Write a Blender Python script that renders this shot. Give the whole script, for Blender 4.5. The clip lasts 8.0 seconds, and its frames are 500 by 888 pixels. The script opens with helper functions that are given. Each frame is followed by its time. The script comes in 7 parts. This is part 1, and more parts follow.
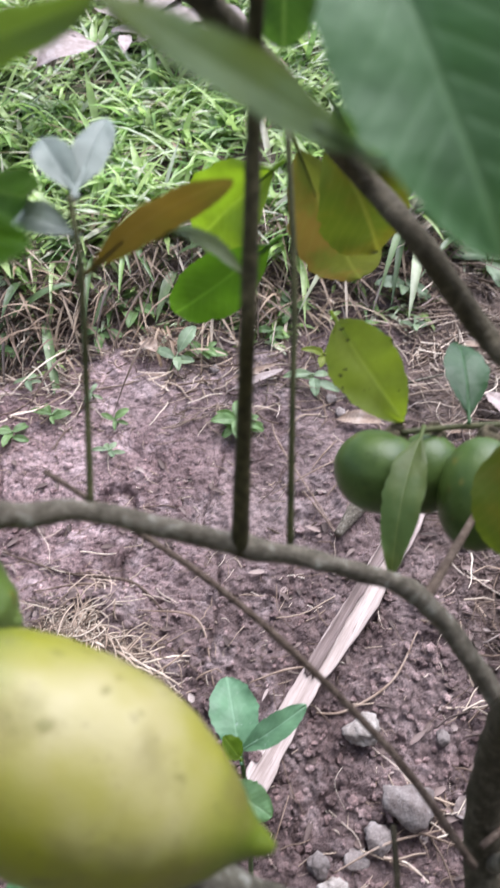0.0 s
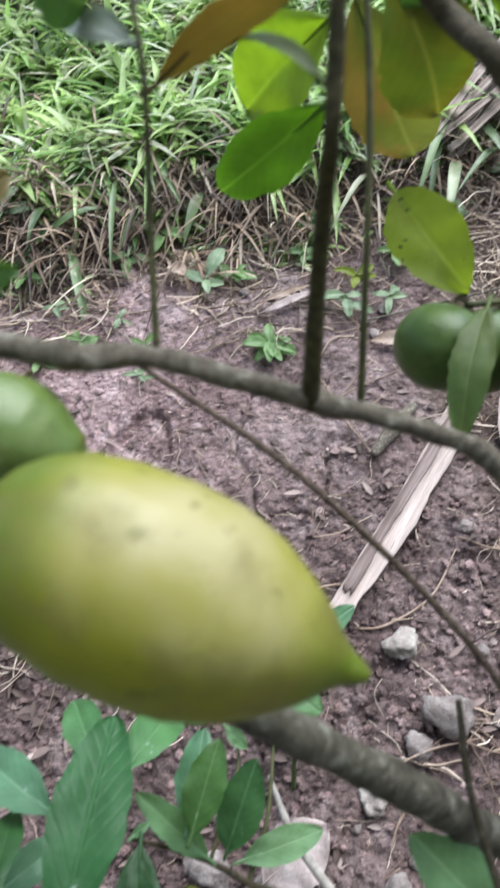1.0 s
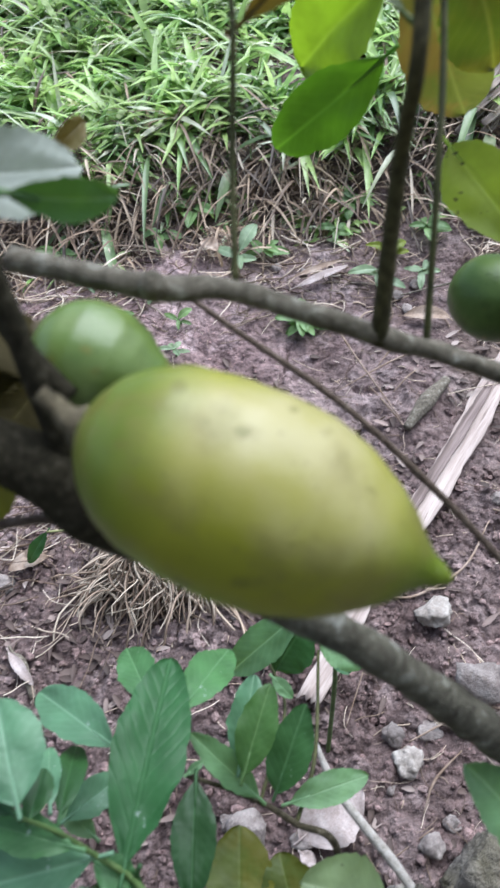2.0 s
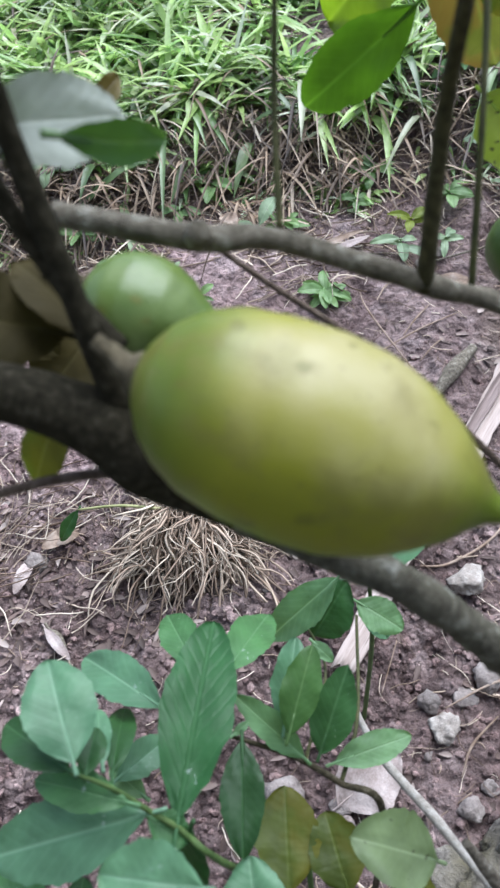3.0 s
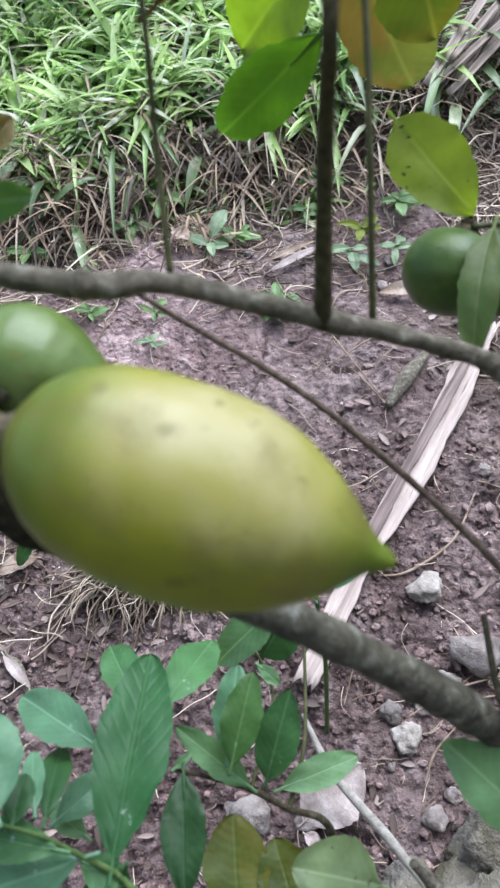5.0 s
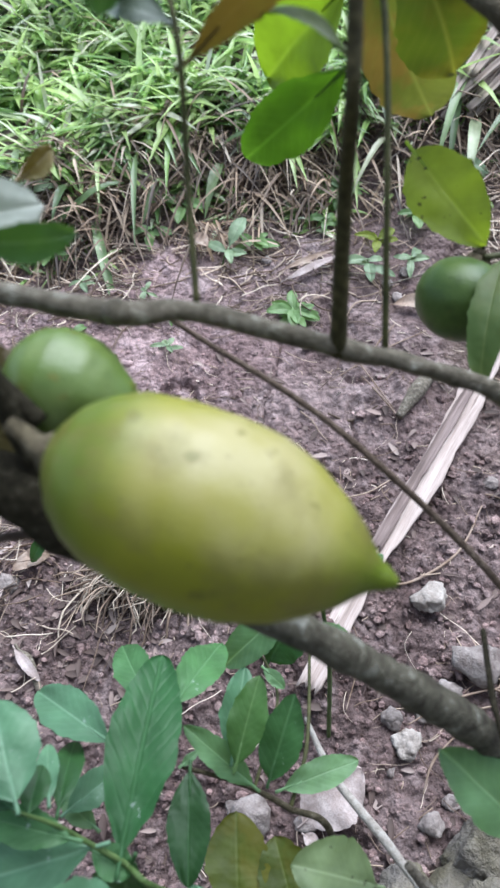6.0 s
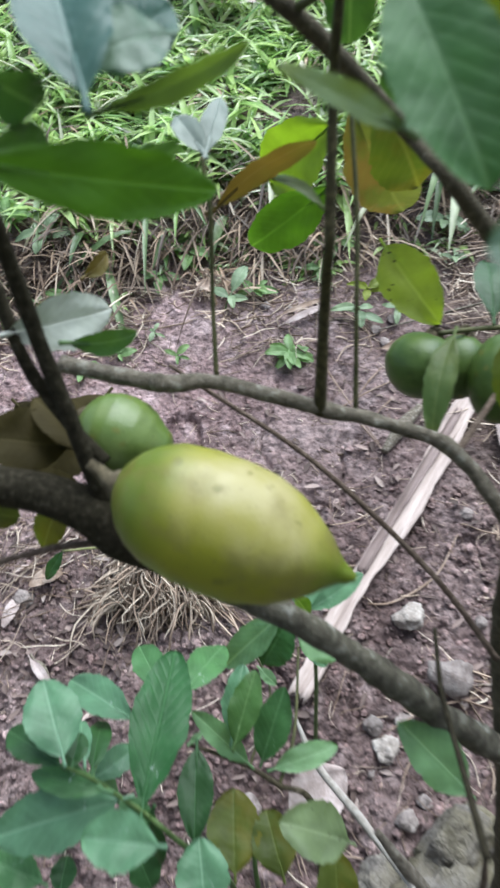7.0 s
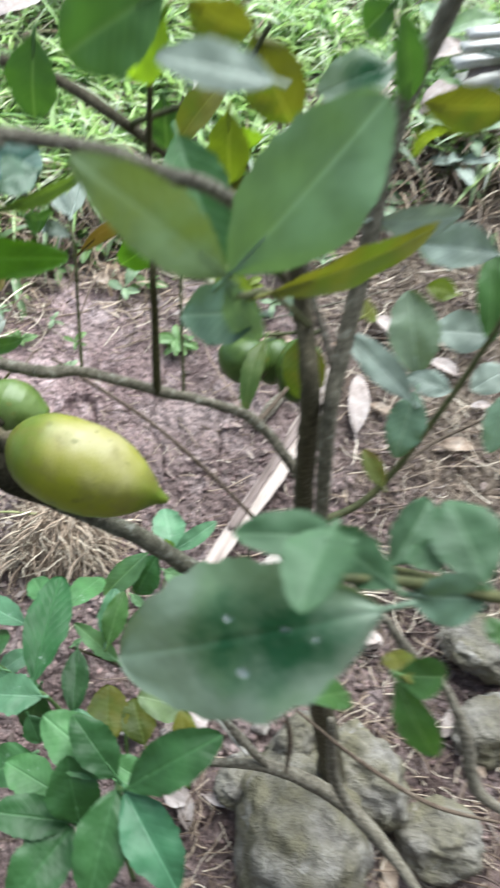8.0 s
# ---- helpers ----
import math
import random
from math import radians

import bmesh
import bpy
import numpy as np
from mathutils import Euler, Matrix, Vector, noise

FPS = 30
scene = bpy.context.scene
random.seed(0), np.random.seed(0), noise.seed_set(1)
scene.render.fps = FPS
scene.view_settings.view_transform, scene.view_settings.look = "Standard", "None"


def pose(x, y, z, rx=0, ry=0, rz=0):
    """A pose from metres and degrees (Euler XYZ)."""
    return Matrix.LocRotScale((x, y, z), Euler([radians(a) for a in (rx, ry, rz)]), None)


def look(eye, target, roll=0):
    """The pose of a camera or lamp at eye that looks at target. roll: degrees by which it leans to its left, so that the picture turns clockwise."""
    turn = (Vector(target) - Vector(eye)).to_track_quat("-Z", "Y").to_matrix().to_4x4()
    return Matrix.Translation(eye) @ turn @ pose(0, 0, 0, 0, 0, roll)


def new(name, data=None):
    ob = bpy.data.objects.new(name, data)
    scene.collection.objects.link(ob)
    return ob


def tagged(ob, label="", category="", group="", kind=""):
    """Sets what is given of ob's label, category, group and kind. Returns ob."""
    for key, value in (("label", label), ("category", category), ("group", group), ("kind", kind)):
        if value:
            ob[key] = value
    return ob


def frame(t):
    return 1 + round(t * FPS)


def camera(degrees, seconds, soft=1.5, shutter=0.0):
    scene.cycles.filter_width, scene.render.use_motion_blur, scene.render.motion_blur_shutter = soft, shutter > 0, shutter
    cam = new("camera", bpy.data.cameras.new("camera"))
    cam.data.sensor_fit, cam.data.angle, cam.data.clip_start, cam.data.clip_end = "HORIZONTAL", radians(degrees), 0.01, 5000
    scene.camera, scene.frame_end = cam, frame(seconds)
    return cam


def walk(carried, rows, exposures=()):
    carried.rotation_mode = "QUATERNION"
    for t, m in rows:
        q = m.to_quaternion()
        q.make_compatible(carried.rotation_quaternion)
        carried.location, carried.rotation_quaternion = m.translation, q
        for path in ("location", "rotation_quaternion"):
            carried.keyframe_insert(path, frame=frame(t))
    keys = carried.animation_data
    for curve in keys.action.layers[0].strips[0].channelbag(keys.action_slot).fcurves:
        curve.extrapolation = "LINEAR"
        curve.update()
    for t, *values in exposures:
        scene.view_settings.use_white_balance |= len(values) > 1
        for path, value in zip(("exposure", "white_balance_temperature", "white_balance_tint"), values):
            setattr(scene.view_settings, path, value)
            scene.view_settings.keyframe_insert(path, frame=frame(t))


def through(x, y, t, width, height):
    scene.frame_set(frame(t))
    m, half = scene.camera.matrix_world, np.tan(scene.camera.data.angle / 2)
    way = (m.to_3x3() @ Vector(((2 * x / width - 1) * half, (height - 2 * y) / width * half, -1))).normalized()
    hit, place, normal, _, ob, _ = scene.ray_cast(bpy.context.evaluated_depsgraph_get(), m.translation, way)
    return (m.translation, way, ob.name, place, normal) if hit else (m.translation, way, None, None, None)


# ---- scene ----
cam = camera(38.5, 8.0, 2.4, 0.8)
PATH = [
    (0, (0.0031, 0.0016, 0.6526), (0.0028, 0.7465, -0.0146), -0.00),
    (0.5, (-0.0027, -0.0010, 0.6411), (-0.0160, 0.7222, -0.0495), -1.11),
    (1, (-0.0104, -0.0092, 0.6271), (-0.0408, 0.6833, -0.0937), -2.45),
    (1.5, (-0.0192, -0.0178, 0.6247), (-0.0642, 0.6664, -0.1032), -3.02),
    (2, (-0.0246, -0.0260, 0.6232), (-0.0825, 0.6526, -0.1091), -3.87),
    (3.3, (-0.0332, -0.0322, 0.6174), (-0.1154, 0.6255, -0.1313), -8.10),
    (3.5, (-0.0290, -0.0299, 0.6186), (-0.0983, 0.6299, -0.1297), -7.96),
    (4, (-0.0231, -0.0274, 0.6198), (-0.0861, 0.6340, -0.1276), -8.13),
    (4.5, (-0.0147, -0.0231, 0.6209), (-0.0651, 0.6420, -0.1242), -7.59),
    (5.8, (-0.0113, -0.0234, 0.6299), (-0.0726, 0.6379, -0.1177), -6.54),
    (6, (-0.0129, -0.0276, 0.6349), (-0.0788, 0.6371, -0.1093), -6.44),
    (6.5, (-0.0136, -0.0397, 0.6555), (-0.0797, 0.6410, -0.0740), -5.65),
    (7, (-0.0112, -0.0733, 0.6902), (-0.0699, 0.6204, -0.0278), -4.85),
    (7.2, (-0.0040, -0.0923, 0.7041), (-0.0424, 0.5892, -0.0266), -3.37),
    (7.5, (0.0076, -0.1172, 0.7297), (0.0011, 0.5621, -0.0041), -1.12),
    (7.8, (0.0208, -0.1471, 0.7523), (0.0535, 0.5238, 0.0115), 0.84),
    (8, (0.0269, -0.1653, 0.7755), (0.0891, 0.5085, 0.0392), 2.69),
]
# the phone's own exposure and white balance drift a little on the way
EXPOSURES = [(0.0, 1.24, 6000, 17), (0.5, 1.19, 5950, 11), (1.0, 1.18, 5950, 8), (2.0, 1.20, 5700, 9), (6.5, 1.22, 5700, 9), (7.0, 1.20, 5850, 6), (7.5, 1.22, 6250, -2), (8.0, 1.52, 6050, 1)]
walk(cam, [(t, look(eye, target, roll)) for t, eye, target, roll in PATH], EXPOSURES)

# ---- light ----
SUN_ELEVATION, SUN_AZIMUTH = 60.0, 32.0
world = bpy.data.worlds.new("sky")
scene.world = world
world.use_nodes = True
wn = world.node_tree.nodes
sky = wn.new("ShaderNodeTexSky")
sky.sky_type, sky.sun_disc = "NISHITA", False
sky.sun_elevation, sky.sun_rotation = radians(SUN_ELEVATION), radians(SUN_AZIMUTH)
sky.air_density, sky.dust_density = 1.0, 1.5
wn["Background"].inputs["Strength"].default_value = 0.105
# thin overcast: the blue of the sky is mostly veiled
veil = wn.new("ShaderNodeHueSaturation")
veil.inputs["Saturation"].default_value = 0.6
world.node_tree.links.new(sky.outputs["Color"], veil.inputs["Color"])
world.node_tree.links.new(veil.outputs["Color"], wn["Background"].inputs["Color"])
sun = new("sun", bpy.data.lights.new("sun", "SUN"))
sun.data.energy, sun.data.angle, sun.data.color = 2.95, radians(56), (1.0, 0.985, 0.96)
toward = Vector((math.sin(radians(SUN_AZIMUTH)) * math.cos(radians(SUN_ELEVATION)), math.cos(radians(SUN_AZIMUTH)) * math.cos(radians(SUN_ELEVATION)), math.sin(radians(SUN_ELEVATION))))
sun.matrix_basis = look(toward * 20, (0, 0, 0))
cam.data.dof.use_dof, cam.data.dof.focus_distance, cam.data.dof.aperture_fstop = True, 0.60, 26.0


# ---- materials ----
def material(name):
    m = bpy.data.materials.new(name)
    m.use_nodes = True
    n = m.node_tree.nodes
    return m, n, m.node_tree.links, n["Principled BSDF"]


def noise_node(n, l, coord, scale, detail=4.0, rough=0.55):
    t = n.new("ShaderNodeTexNoise")
    t.inputs["Scale"].default_value, t.inputs["Detail"].default_value, t.inputs["Roughness"].default_value = scale, detail, rough
    l.new(coord, t.inputs["Vector"])
    return t.outputs["Fac"]


def ramp(n, l, fac, stops):
    r = n.new("ShaderNodeValToRGB")
    while len(r.color_ramp.elements) < len(stops):
        r.color_ramp.elements.new(0.5)
    for e, (p, c) in zip(r.color_ramp.elements, stops):
        e.position, e.color = p, (*c, 1.0)
    l.new(fac, r.inputs["Fac"])
    return r.outputs["Color"]


def mix(n, l, fac, a, b, how="MIX"):
    x = n.new("ShaderNodeMix")
    x.data_type, x.blend_type = "RGBA", how
    for value, socket in ((fac, x.inputs[0]), (a, x.inputs[6]), (b, x.inputs[7])):
        if isinstance(value, (int, float)):
            socket.default_value = value
        elif isinstance(value, tuple):
            socket.default_value = (*value, 1.0)
        else:
            l.new(value, socket)
    return x.outputs[2]


def maths(n, l, op, a, b=0.0):
    x = n.new("ShaderNodeMath")
    x.operation = op
    for value, socket in ((a, x.inputs[0]), (b, x.inputs[1])):
        if isinstance(value, (int, float)):
            socket.default_value = value
        else:
            l.new(value, socket)
    return x.outputs[0]


def bump(n, l, bsdf, height, strength, distance):
    b = n.new("ShaderNodeBump")
    b.inputs["Strength"].default_value, b.inputs["Distance"].default_value = strength, distance
    l.new(height, b.inputs["Height"])
    l.new(b.outputs["Normal"], bsdf.inputs["Normal"])
    return b.outputs["Normal"]


def coords(n, which="Object"):
    return n.new("ShaderNodeTexCoord").outputs[which]


def rough_material(name, stops, scale, fine, roughness=0.85, bump_size=0.001, strength=0.6, islands=0.0, objects=0.0, specular=0.3):
    """Earth, stone, bark and straw: two scales of colour noise and a bump; islands or objects vary in brightness."""
    m, n, l, p = material(name)
    c = coords(n)
    col = ramp(n, l, noise_node(n, l, c, scale, 6.0, 0.6), stops)
    tiny = noise_node(n, l, c, fine, 5.0, 0.65)
    col = mix(n, l, 0.55, col, ramp(n, l, tiny, [(0.3, (0.45, 0.45, 0.45)), (0.7, (1.0, 1.0, 1.0))]), "MULTIPLY")
    if islands or objects:
        r = n.new("ShaderNodeNewGeometry").outputs["Random Per Island"] if islands else n.new("ShaderNodeObjectInfo").outputs["Random"]
        amount = islands or objects
        col = mix(n, l, 1.0, col, ramp(n, l, r, [(0.0, (1 - amount,) * 3), (1.0, (1.0, 1.0, 1.0))]), "MULTIPLY")
    l.new(col, p.inputs["Base Color"])
    p.inputs["Roughness"].default_value, p.inputs["Specular IOR Level"].default_value = roughness, specular
    bump(n, l, p, maths(n, l, "ADD", tiny, noise_node(n, l, c, fine * 0.3, 3.0)), strength, bump_size)
    return m


def leaf_material(name, colour, vein, gloss=0.45, through=0.35, glow=None, blotch=None, spots=0.0, vein_strength=0.09, wet=None, marks=0.0, emboss=0.4):
    """A leaf: midrib and side veins along the blade's own coordinates, uneven colour, light shining through."""
    m, n, l, p = material(name)
    uv = n.new("ShaderNodeUVMap")
    uv.uv_map = "blade"
    sep = n.new("ShaderNodeSeparateXYZ")
    l.new(uv.outputs["UV"], sep.inputs["Vector"])
    s, v = sep.outputs["X"], maths(n, l, "ABSOLUTE", maths(n, l, "SUBTRACT", sep.outputs["Y"], 0.5))
    c = coords(n)
    rib = maths(n, l, "SUBTRACT", 1.0, maths(n, l, "SMOOTH_MIN", maths(n, l, "MULTIPLY", v, 26.0), 1.0))
    wobble = maths(n, l, "MULTIPLY", noise_node(n, l, c, 70.0, 3.0), 2.2)
    phase = maths(n, l, "ADD", maths(n, l, "MULTIPLY", maths(n, l, "SUBTRACT", s, maths(n, l, "MULTIPLY", v, 0.55)), 30.0), wobble)
    side = maths(n, l, "POWER", maths(n, l, "ABSOLUTE", maths(n, l, "SINE", phase)), 9.0)
    veins = maths(n, l, "MAXIMUM", maths(n, l, "MULTIPLY", rib, 0.75), maths(n, l, "MULTIPLY", side, vein_strength))
    big = noise_node(n, l, c, 55.0, 3.0)
    dark = tuple(x * 0.62 for x in colour)
    col = ramp(n, l, big, [(0.3, dark), (0.7, colour)])
    if blotch:
        col = mix(n, l, ramp(n, l, noise_node(n, l, c, 38.0, 4.0), [(0.48, (0, 0, 0)), (0.62, (1, 1, 1))]), col, blotch)
    col = mix(n, l, 1.0, col, ramp(n, l, n.new("ShaderNodeObjectInfo").outputs["Random"], [(0.0, (0.78, 0.80, 0.78)), (1.0, (1.12, 1.08, 1.05))]), "MULTIPLY")
    col = mix(n, l, veins, col, vein)
    if spots:
        col = mix(n, l, ramp(n, l, noise_node(n, l, c, 260.0, 1.0), [(0.70, (0, 0, 0)), (0.74, (spots, spots, spots))]), col, (0.03, 0.022, 0.012))
    if marks:
        col = mix(n, l, ramp(n, l, noise_node(n, l, c, 95.0, 6.0, 0.75), [(0.665, (0, 0, 0)), (0.72, (marks, marks, marks))]), col, (0.55, 0.62, 0.58))
    if wet:
        far = maths(n, l, "ADD", maths(n, l, "MULTIPLY", maths(n, l, "POWER", maths(n, l, "SUBTRACT", s, 0.40), 2.0), 9.0), maths(n, l, "MULTIPLY", maths(n, l, "POWER", v, 2.0), 6.0))
        far = maths(n, l, "ADD", far, maths(n, l, "MULTIPLY", noise_node(n, l, c, 48.0, 6.0, 0.7), 2.2))
        col = mix(n, l, ramp(n, l, maths(n, l, "MULTIPLY", far, 0.4), [(0.52, (1, 1, 1)), (0.62, (0.6, 0.6, 0.6)), (0.80, (0, 0, 0))]), col, wet)
    l.new(col, p.inputs["Base Color"])
    p.inputs["Roughness"].default_value, p.inputs["Specular IOR Level"].default_value = gloss, 0.34
    nrm = bump(n, l, p, maths(n, l, "ADD", maths(n, l, "MULTIPLY", veins, -emboss), maths(n, l, "MULTIPLY", big, 1.5)), 0.55, 0.0016)
    t = n.new("ShaderNodeBsdfTranslucent")
    l.new(mix(n, l, 1.0, col, glow or (1.5, 1.55, 0.55), "MULTIPLY"), t.inputs["Color"])
    x = n.new("ShaderNodeMixShader")
    x.inputs[0].default_value = through
    l.new(p.outputs["BSDF"], x.inputs[1])
    l.new(t.outputs["BSDF"], x.inputs[2])
    l.new(x.outputs[0], n["Material Output"].inputs["Surface"])
    return m


def blade_material(name, stops, through=0.3, gloss=0.5):
    """Grass and straw: each blade of one mesh takes a colour of its own."""
    m, n, l, p = material(name)
    r = n.new("ShaderNodeNewGeometry").outputs["Random Per Island"]
    col = ramp(n, l, r, stops)
    col = mix(n, l, 0.75, col, ramp(n, l, noise_node(n, l, coords(n), 11.0, 3.0), [(0.34, (0.58, 0.58, 0.56)), (0.62, (1.25, 1.25, 1.25))]), "MULTIPLY")
    col = mix(n, l, 0.5, col, ramp(n, l, noise_node(n, l, coords(n), 90.0, 4.0), [(0.3, (0.6, 0.6, 0.6)), (0.7, (1.1, 1.1, 1.1))]), "MULTIPLY")
    l.new(col, p.inputs["Base Color"])
    p.inputs["Roughness"].default_value = gloss
    t = n.new("ShaderNodeBsdfTranslucent")
    l.new(col, t.inputs["Color"])
    x = n.new("ShaderNodeMixShader")
    x.inputs[0].default_value = through
    l.new(p.outputs["BSDF"], x.inputs[1])
    l.new(t.outputs["BSDF"], x.inputs[2])
    l.new(x.outputs[0], n["Material Output"].inputs["Surface"])
    return m


def soil_material(name, islands):
    """Crumbly earth: damp and dry patches, grey crumbs, fine grit and pores; tree shade painted in."""
    m, n, l, p = material(name)
    c = coords(n)
    patch = noise_node(n, l, c, 9.0, 5.0, 0.6)
    crust = noise_node(n, l, c, 30.0, 5.0, 0.62)
    grit = noise_node(n, l, c, 95.0, 7.0, 0.66)
    dust = noise_node(n, l, c, 620.0, 4.0, 0.7)
    col = ramp(n, l, patch, [(0.30, (0.105, 0.070, 0.066)), (0.50, (0.205, 0.148, 0.140)), (0.68, (0.310, 0.238, 0.228))])
    col = mix(n, l, ramp(n, l, crust, [(0.52, (0, 0, 0)), (0.66, (0.65, 0.65, 0.65))]), col, (0.41, 0.330, 0.320))
    col = mix(n, l, ramp(n, l, crust, [(0.30, (0.5, 0.5, 0.5)), (0.42, (0, 0, 0))]), col, (0.078, 0.050, 0.043))
    col = mix(n, l, 1.0, col, ramp(n, l, grit, [(0.30, (0.40, 0.37, 0.36)), (0.48, (1.0, 1.0, 1.0)), (0.70, (1.6, 1.58, 1.56))]), "MULTIPLY")
    col = mix(n, l, 0.55, col, ramp(n, l, dust, [(0.32, (0.50, 0.50, 0.50)), (0.62, (1.25, 1.25, 1.25))]), "MULTIPLY")
    if islands:
        col = mix(n, l, 1.0, col, ramp(n, l, n.new("ShaderNodeNewGeometry").outputs["Random Per Island"], [(0.0, (0.85, 0.85, 0.85)), (1.0, (1.9, 1.84, 1.82))]), "MULTIPLY")
    # a dry, paler crust on the open side; tree shade painted into the rest
    dry = n.new("ShaderNodeVectorMath")
    dry.operation = "DISTANCE"
    dry.inputs[1].default_value = (-0.24, 0.62, 0.08)
    l.new(c, dry.inputs[0])
    reach = maths(n, l, "ADD", dry.outputs["Value"], maths(n, l, "MULTIPLY", noise_node(n, l, c, 12.0, 5.0, 0.65), 0.45))
    col = mix(n, l, 1.0, col, ramp(n, l, reach, [(0.32, (1.42, 1.36, 1.40)), (0.50, (1.0, 1.0, 1.0)), (0.66, (0.78, 0.755, 0.75))]), "MULTIPLY")
    litter = n.new("ShaderNodeVectorMath")
    litter.operation = "DISTANCE"
    litter.inputs[1].default_value = (0.75, 0.62, 0.10)
    l.new(c, litter.inputs[0])
    strewn = maths(n, l, "ADD", litter.outputs["Value"], maths(n, l, "MULTIPLY", noise_node(n, l, c, 10.0, 5.0, 0.65), 0.3))
    brown = ramp(n, l, grit, [(0.30, (0.070, 0.050, 0.034)), (0.50, (0.190, 0.145, 0.105)), (0.70, (0.360, 0.295, 0.230))])
    col = mix(n, l, ramp(n, l, strewn, [(0.58, (0.85, 0.85, 0.85)), (0.76, (0, 0, 0))]), col, brown)
    # rough turf beyond the bare bed, its unseen part added to dull bounced light
    away = n.new("ShaderNodeVectorMath")
    away.operation = "DISTANCE"
    away.inputs[1].default_value = (0.05, 0.35, 0.05)
    l.new(c, away.inputs[0])
    edge = maths(n, l, "ADD", away.outputs["Value"], maths(n, l, "MULTIPLY", patch, 0.5))
    turf = ramp(n, l, noise_node(n, l, c, 24.0, 6.0, 0.7), [(0.3, (0.030, 0.045, 0.016)), (0.55, (0.060, 0.085, 0.028)), (0.75, (0.13, 0.12, 0.06))])
    col = mix(n, l, ramp(n, l, maths(n, l, "MULTIPLY", edge, 0.5), [(0.50, (0, 0, 0)), (0.62, (1, 1, 1))]), col, turf)
    l.new(col, p.inputs["Base Color"])
    p.inputs["Roughness"].default_value, p.inputs["Specular IOR Level"].default_value = 0.88, 0.35
    v = n.new("ShaderNodeTexVoronoi")
    v.inputs["Scale"].default_value = 130.0
    warp = n.new("ShaderNodeVectorMath")
    warp.operation = "MULTIPLY_ADD"
    tex = n.new("ShaderNodeTexNoise")
    tex.inputs["Scale"].default_value = 120.0
    l.new(c, tex.inputs["Vector"])
    l.new(tex.outputs["Color"], warp.inputs[0])
    warp.inputs[1].default_value = (0.006, 0.006, 0.006)
    l.new(c, warp.inputs[2])
    l.new(warp.outputs[0], v.inputs["Vector"])
    lumps = maths(n, l, "MULTIPLY", v.outputs["Distance"], -1.0)
    bump(n, l, p, maths(n, l, "ADD", maths(n, l, "ADD", lumps, maths(n, l, "MULTIPLY", grit, 1.3)), maths(n, l, "ADD", maths(n, l, "MULTIPLY", noise_node(n, l, c, 270.0, 5.0, 0.65), 0.7), maths(n, l, "MULTIPLY", dust, 0.3))), 1.0, 0.0055)
    return m


SOIL = soil_material("soil", False)
CLOD = soil_material("soil_clod", True)
STONE = rough_material("stone", [(0.30, (0.19, 0.150, 0.135)), (0.52, (0.35, 0.30, 0.275)), (0.75, (0.50, 0.45, 0.415))], 80.0, 420.0, 0.85, 0.0020, 0.9, objects=0.4)
def rock_material(name):
    """Weathered grey rock: pale scuffs, brown-green moss in patches, soil stains."""
    m, n, l, p = material(name)
    c = coords(n)
    big, mid, tiny = noise_node(n, l, c, 16.0, 5.0, 0.6), noise_node(n, l, c, 70.0, 5.0, 0.65), noise_node(n, l, c, 420.0, 4.0, 0.6)
    col = ramp(n, l, mid, [(0.30, (0.105, 0.092, 0.080)), (0.50, (0.200, 0.180, 0.158)), (0.72, (0.34, 0.315, 0.285))])
    col = mix(n, l, ramp(n, l, big, [(0.38, (0, 0, 0)), (0.56, (0.85, 0.85, 0.85))]), col, mix(n, l, mid, (0.060, 0.052, 0.024), (0.185, 0.160, 0.090)))
    col = mix(n, l, ramp(n, l, noise_node(n, l, c, 27.0, 4.0), [(0.60, (0, 0, 0)), (0.70, (0.6, 0.6, 0.6))]), col, (0.45, 0.42, 0.41))
    col = mix(n, l, 0.4, col, ramp(n, l, tiny, [(0.3, (0.5, 0.5, 0.5)), (0.7, (1.1, 1.1, 1.1))]), "MULTIPLY")
    col = mix(n, l, 1.0, col, ramp(n, l, n.new("ShaderNodeObjectInfo").outputs["Random"], [(0.0, (0.75, 0.74, 0.72)), (1.0, (1.1, 1.1, 1.1))]), "MULTIPLY")
    l.new(col, p.inputs["Base Color"])
    p.inputs["Roughness"].default_value = 0.85
    bump(n, l, p, maths(n, l, "ADD", maths(n, l, "MULTIPLY", mid, 1.5), maths(n, l, "MULTIPLY", tiny, 0.4)), 0.9, 0.006)
    return m


ROCK = rock_material("rock")
ADDED_WALL = rough_material("added_wall", [(0.30, (0.10, 0.092, 0.075)), (0.52, (0.19, 0.175, 0.15)), (0.75, (0.28, 0.265, 0.235))], 3.0, 60.0, 0.9, 0.004, 0.7)
STONE_PALE = rough_material("pale_stone", [(0.30, (0.24, 0.20, 0.17)), (0.52, (0.40, 0.355, 0.315)), (0.75, (0.54, 0.50, 0.45))], 80.0, 420.0, 0.85, 0.0020, 0.9)
CALYX = rough_material("calyx", [(0.30, (0.060, 0.048, 0.026)), (0.55, (0.130, 0.105, 0.060)), (0.75, (0.22, 0.185, 0.115))], 260.0, 900.0, 0.8, 0.0012, 0.9)
BARK = rough_material("bark", [(0.30, (0.075, 0.050, 0.034)), (0.55, (0.150, 0.108, 0.078)), (0.75, (0.25, 0.195, 0.150))], 300.0, 1200.0, 0.85, 0.0012, 0.9)
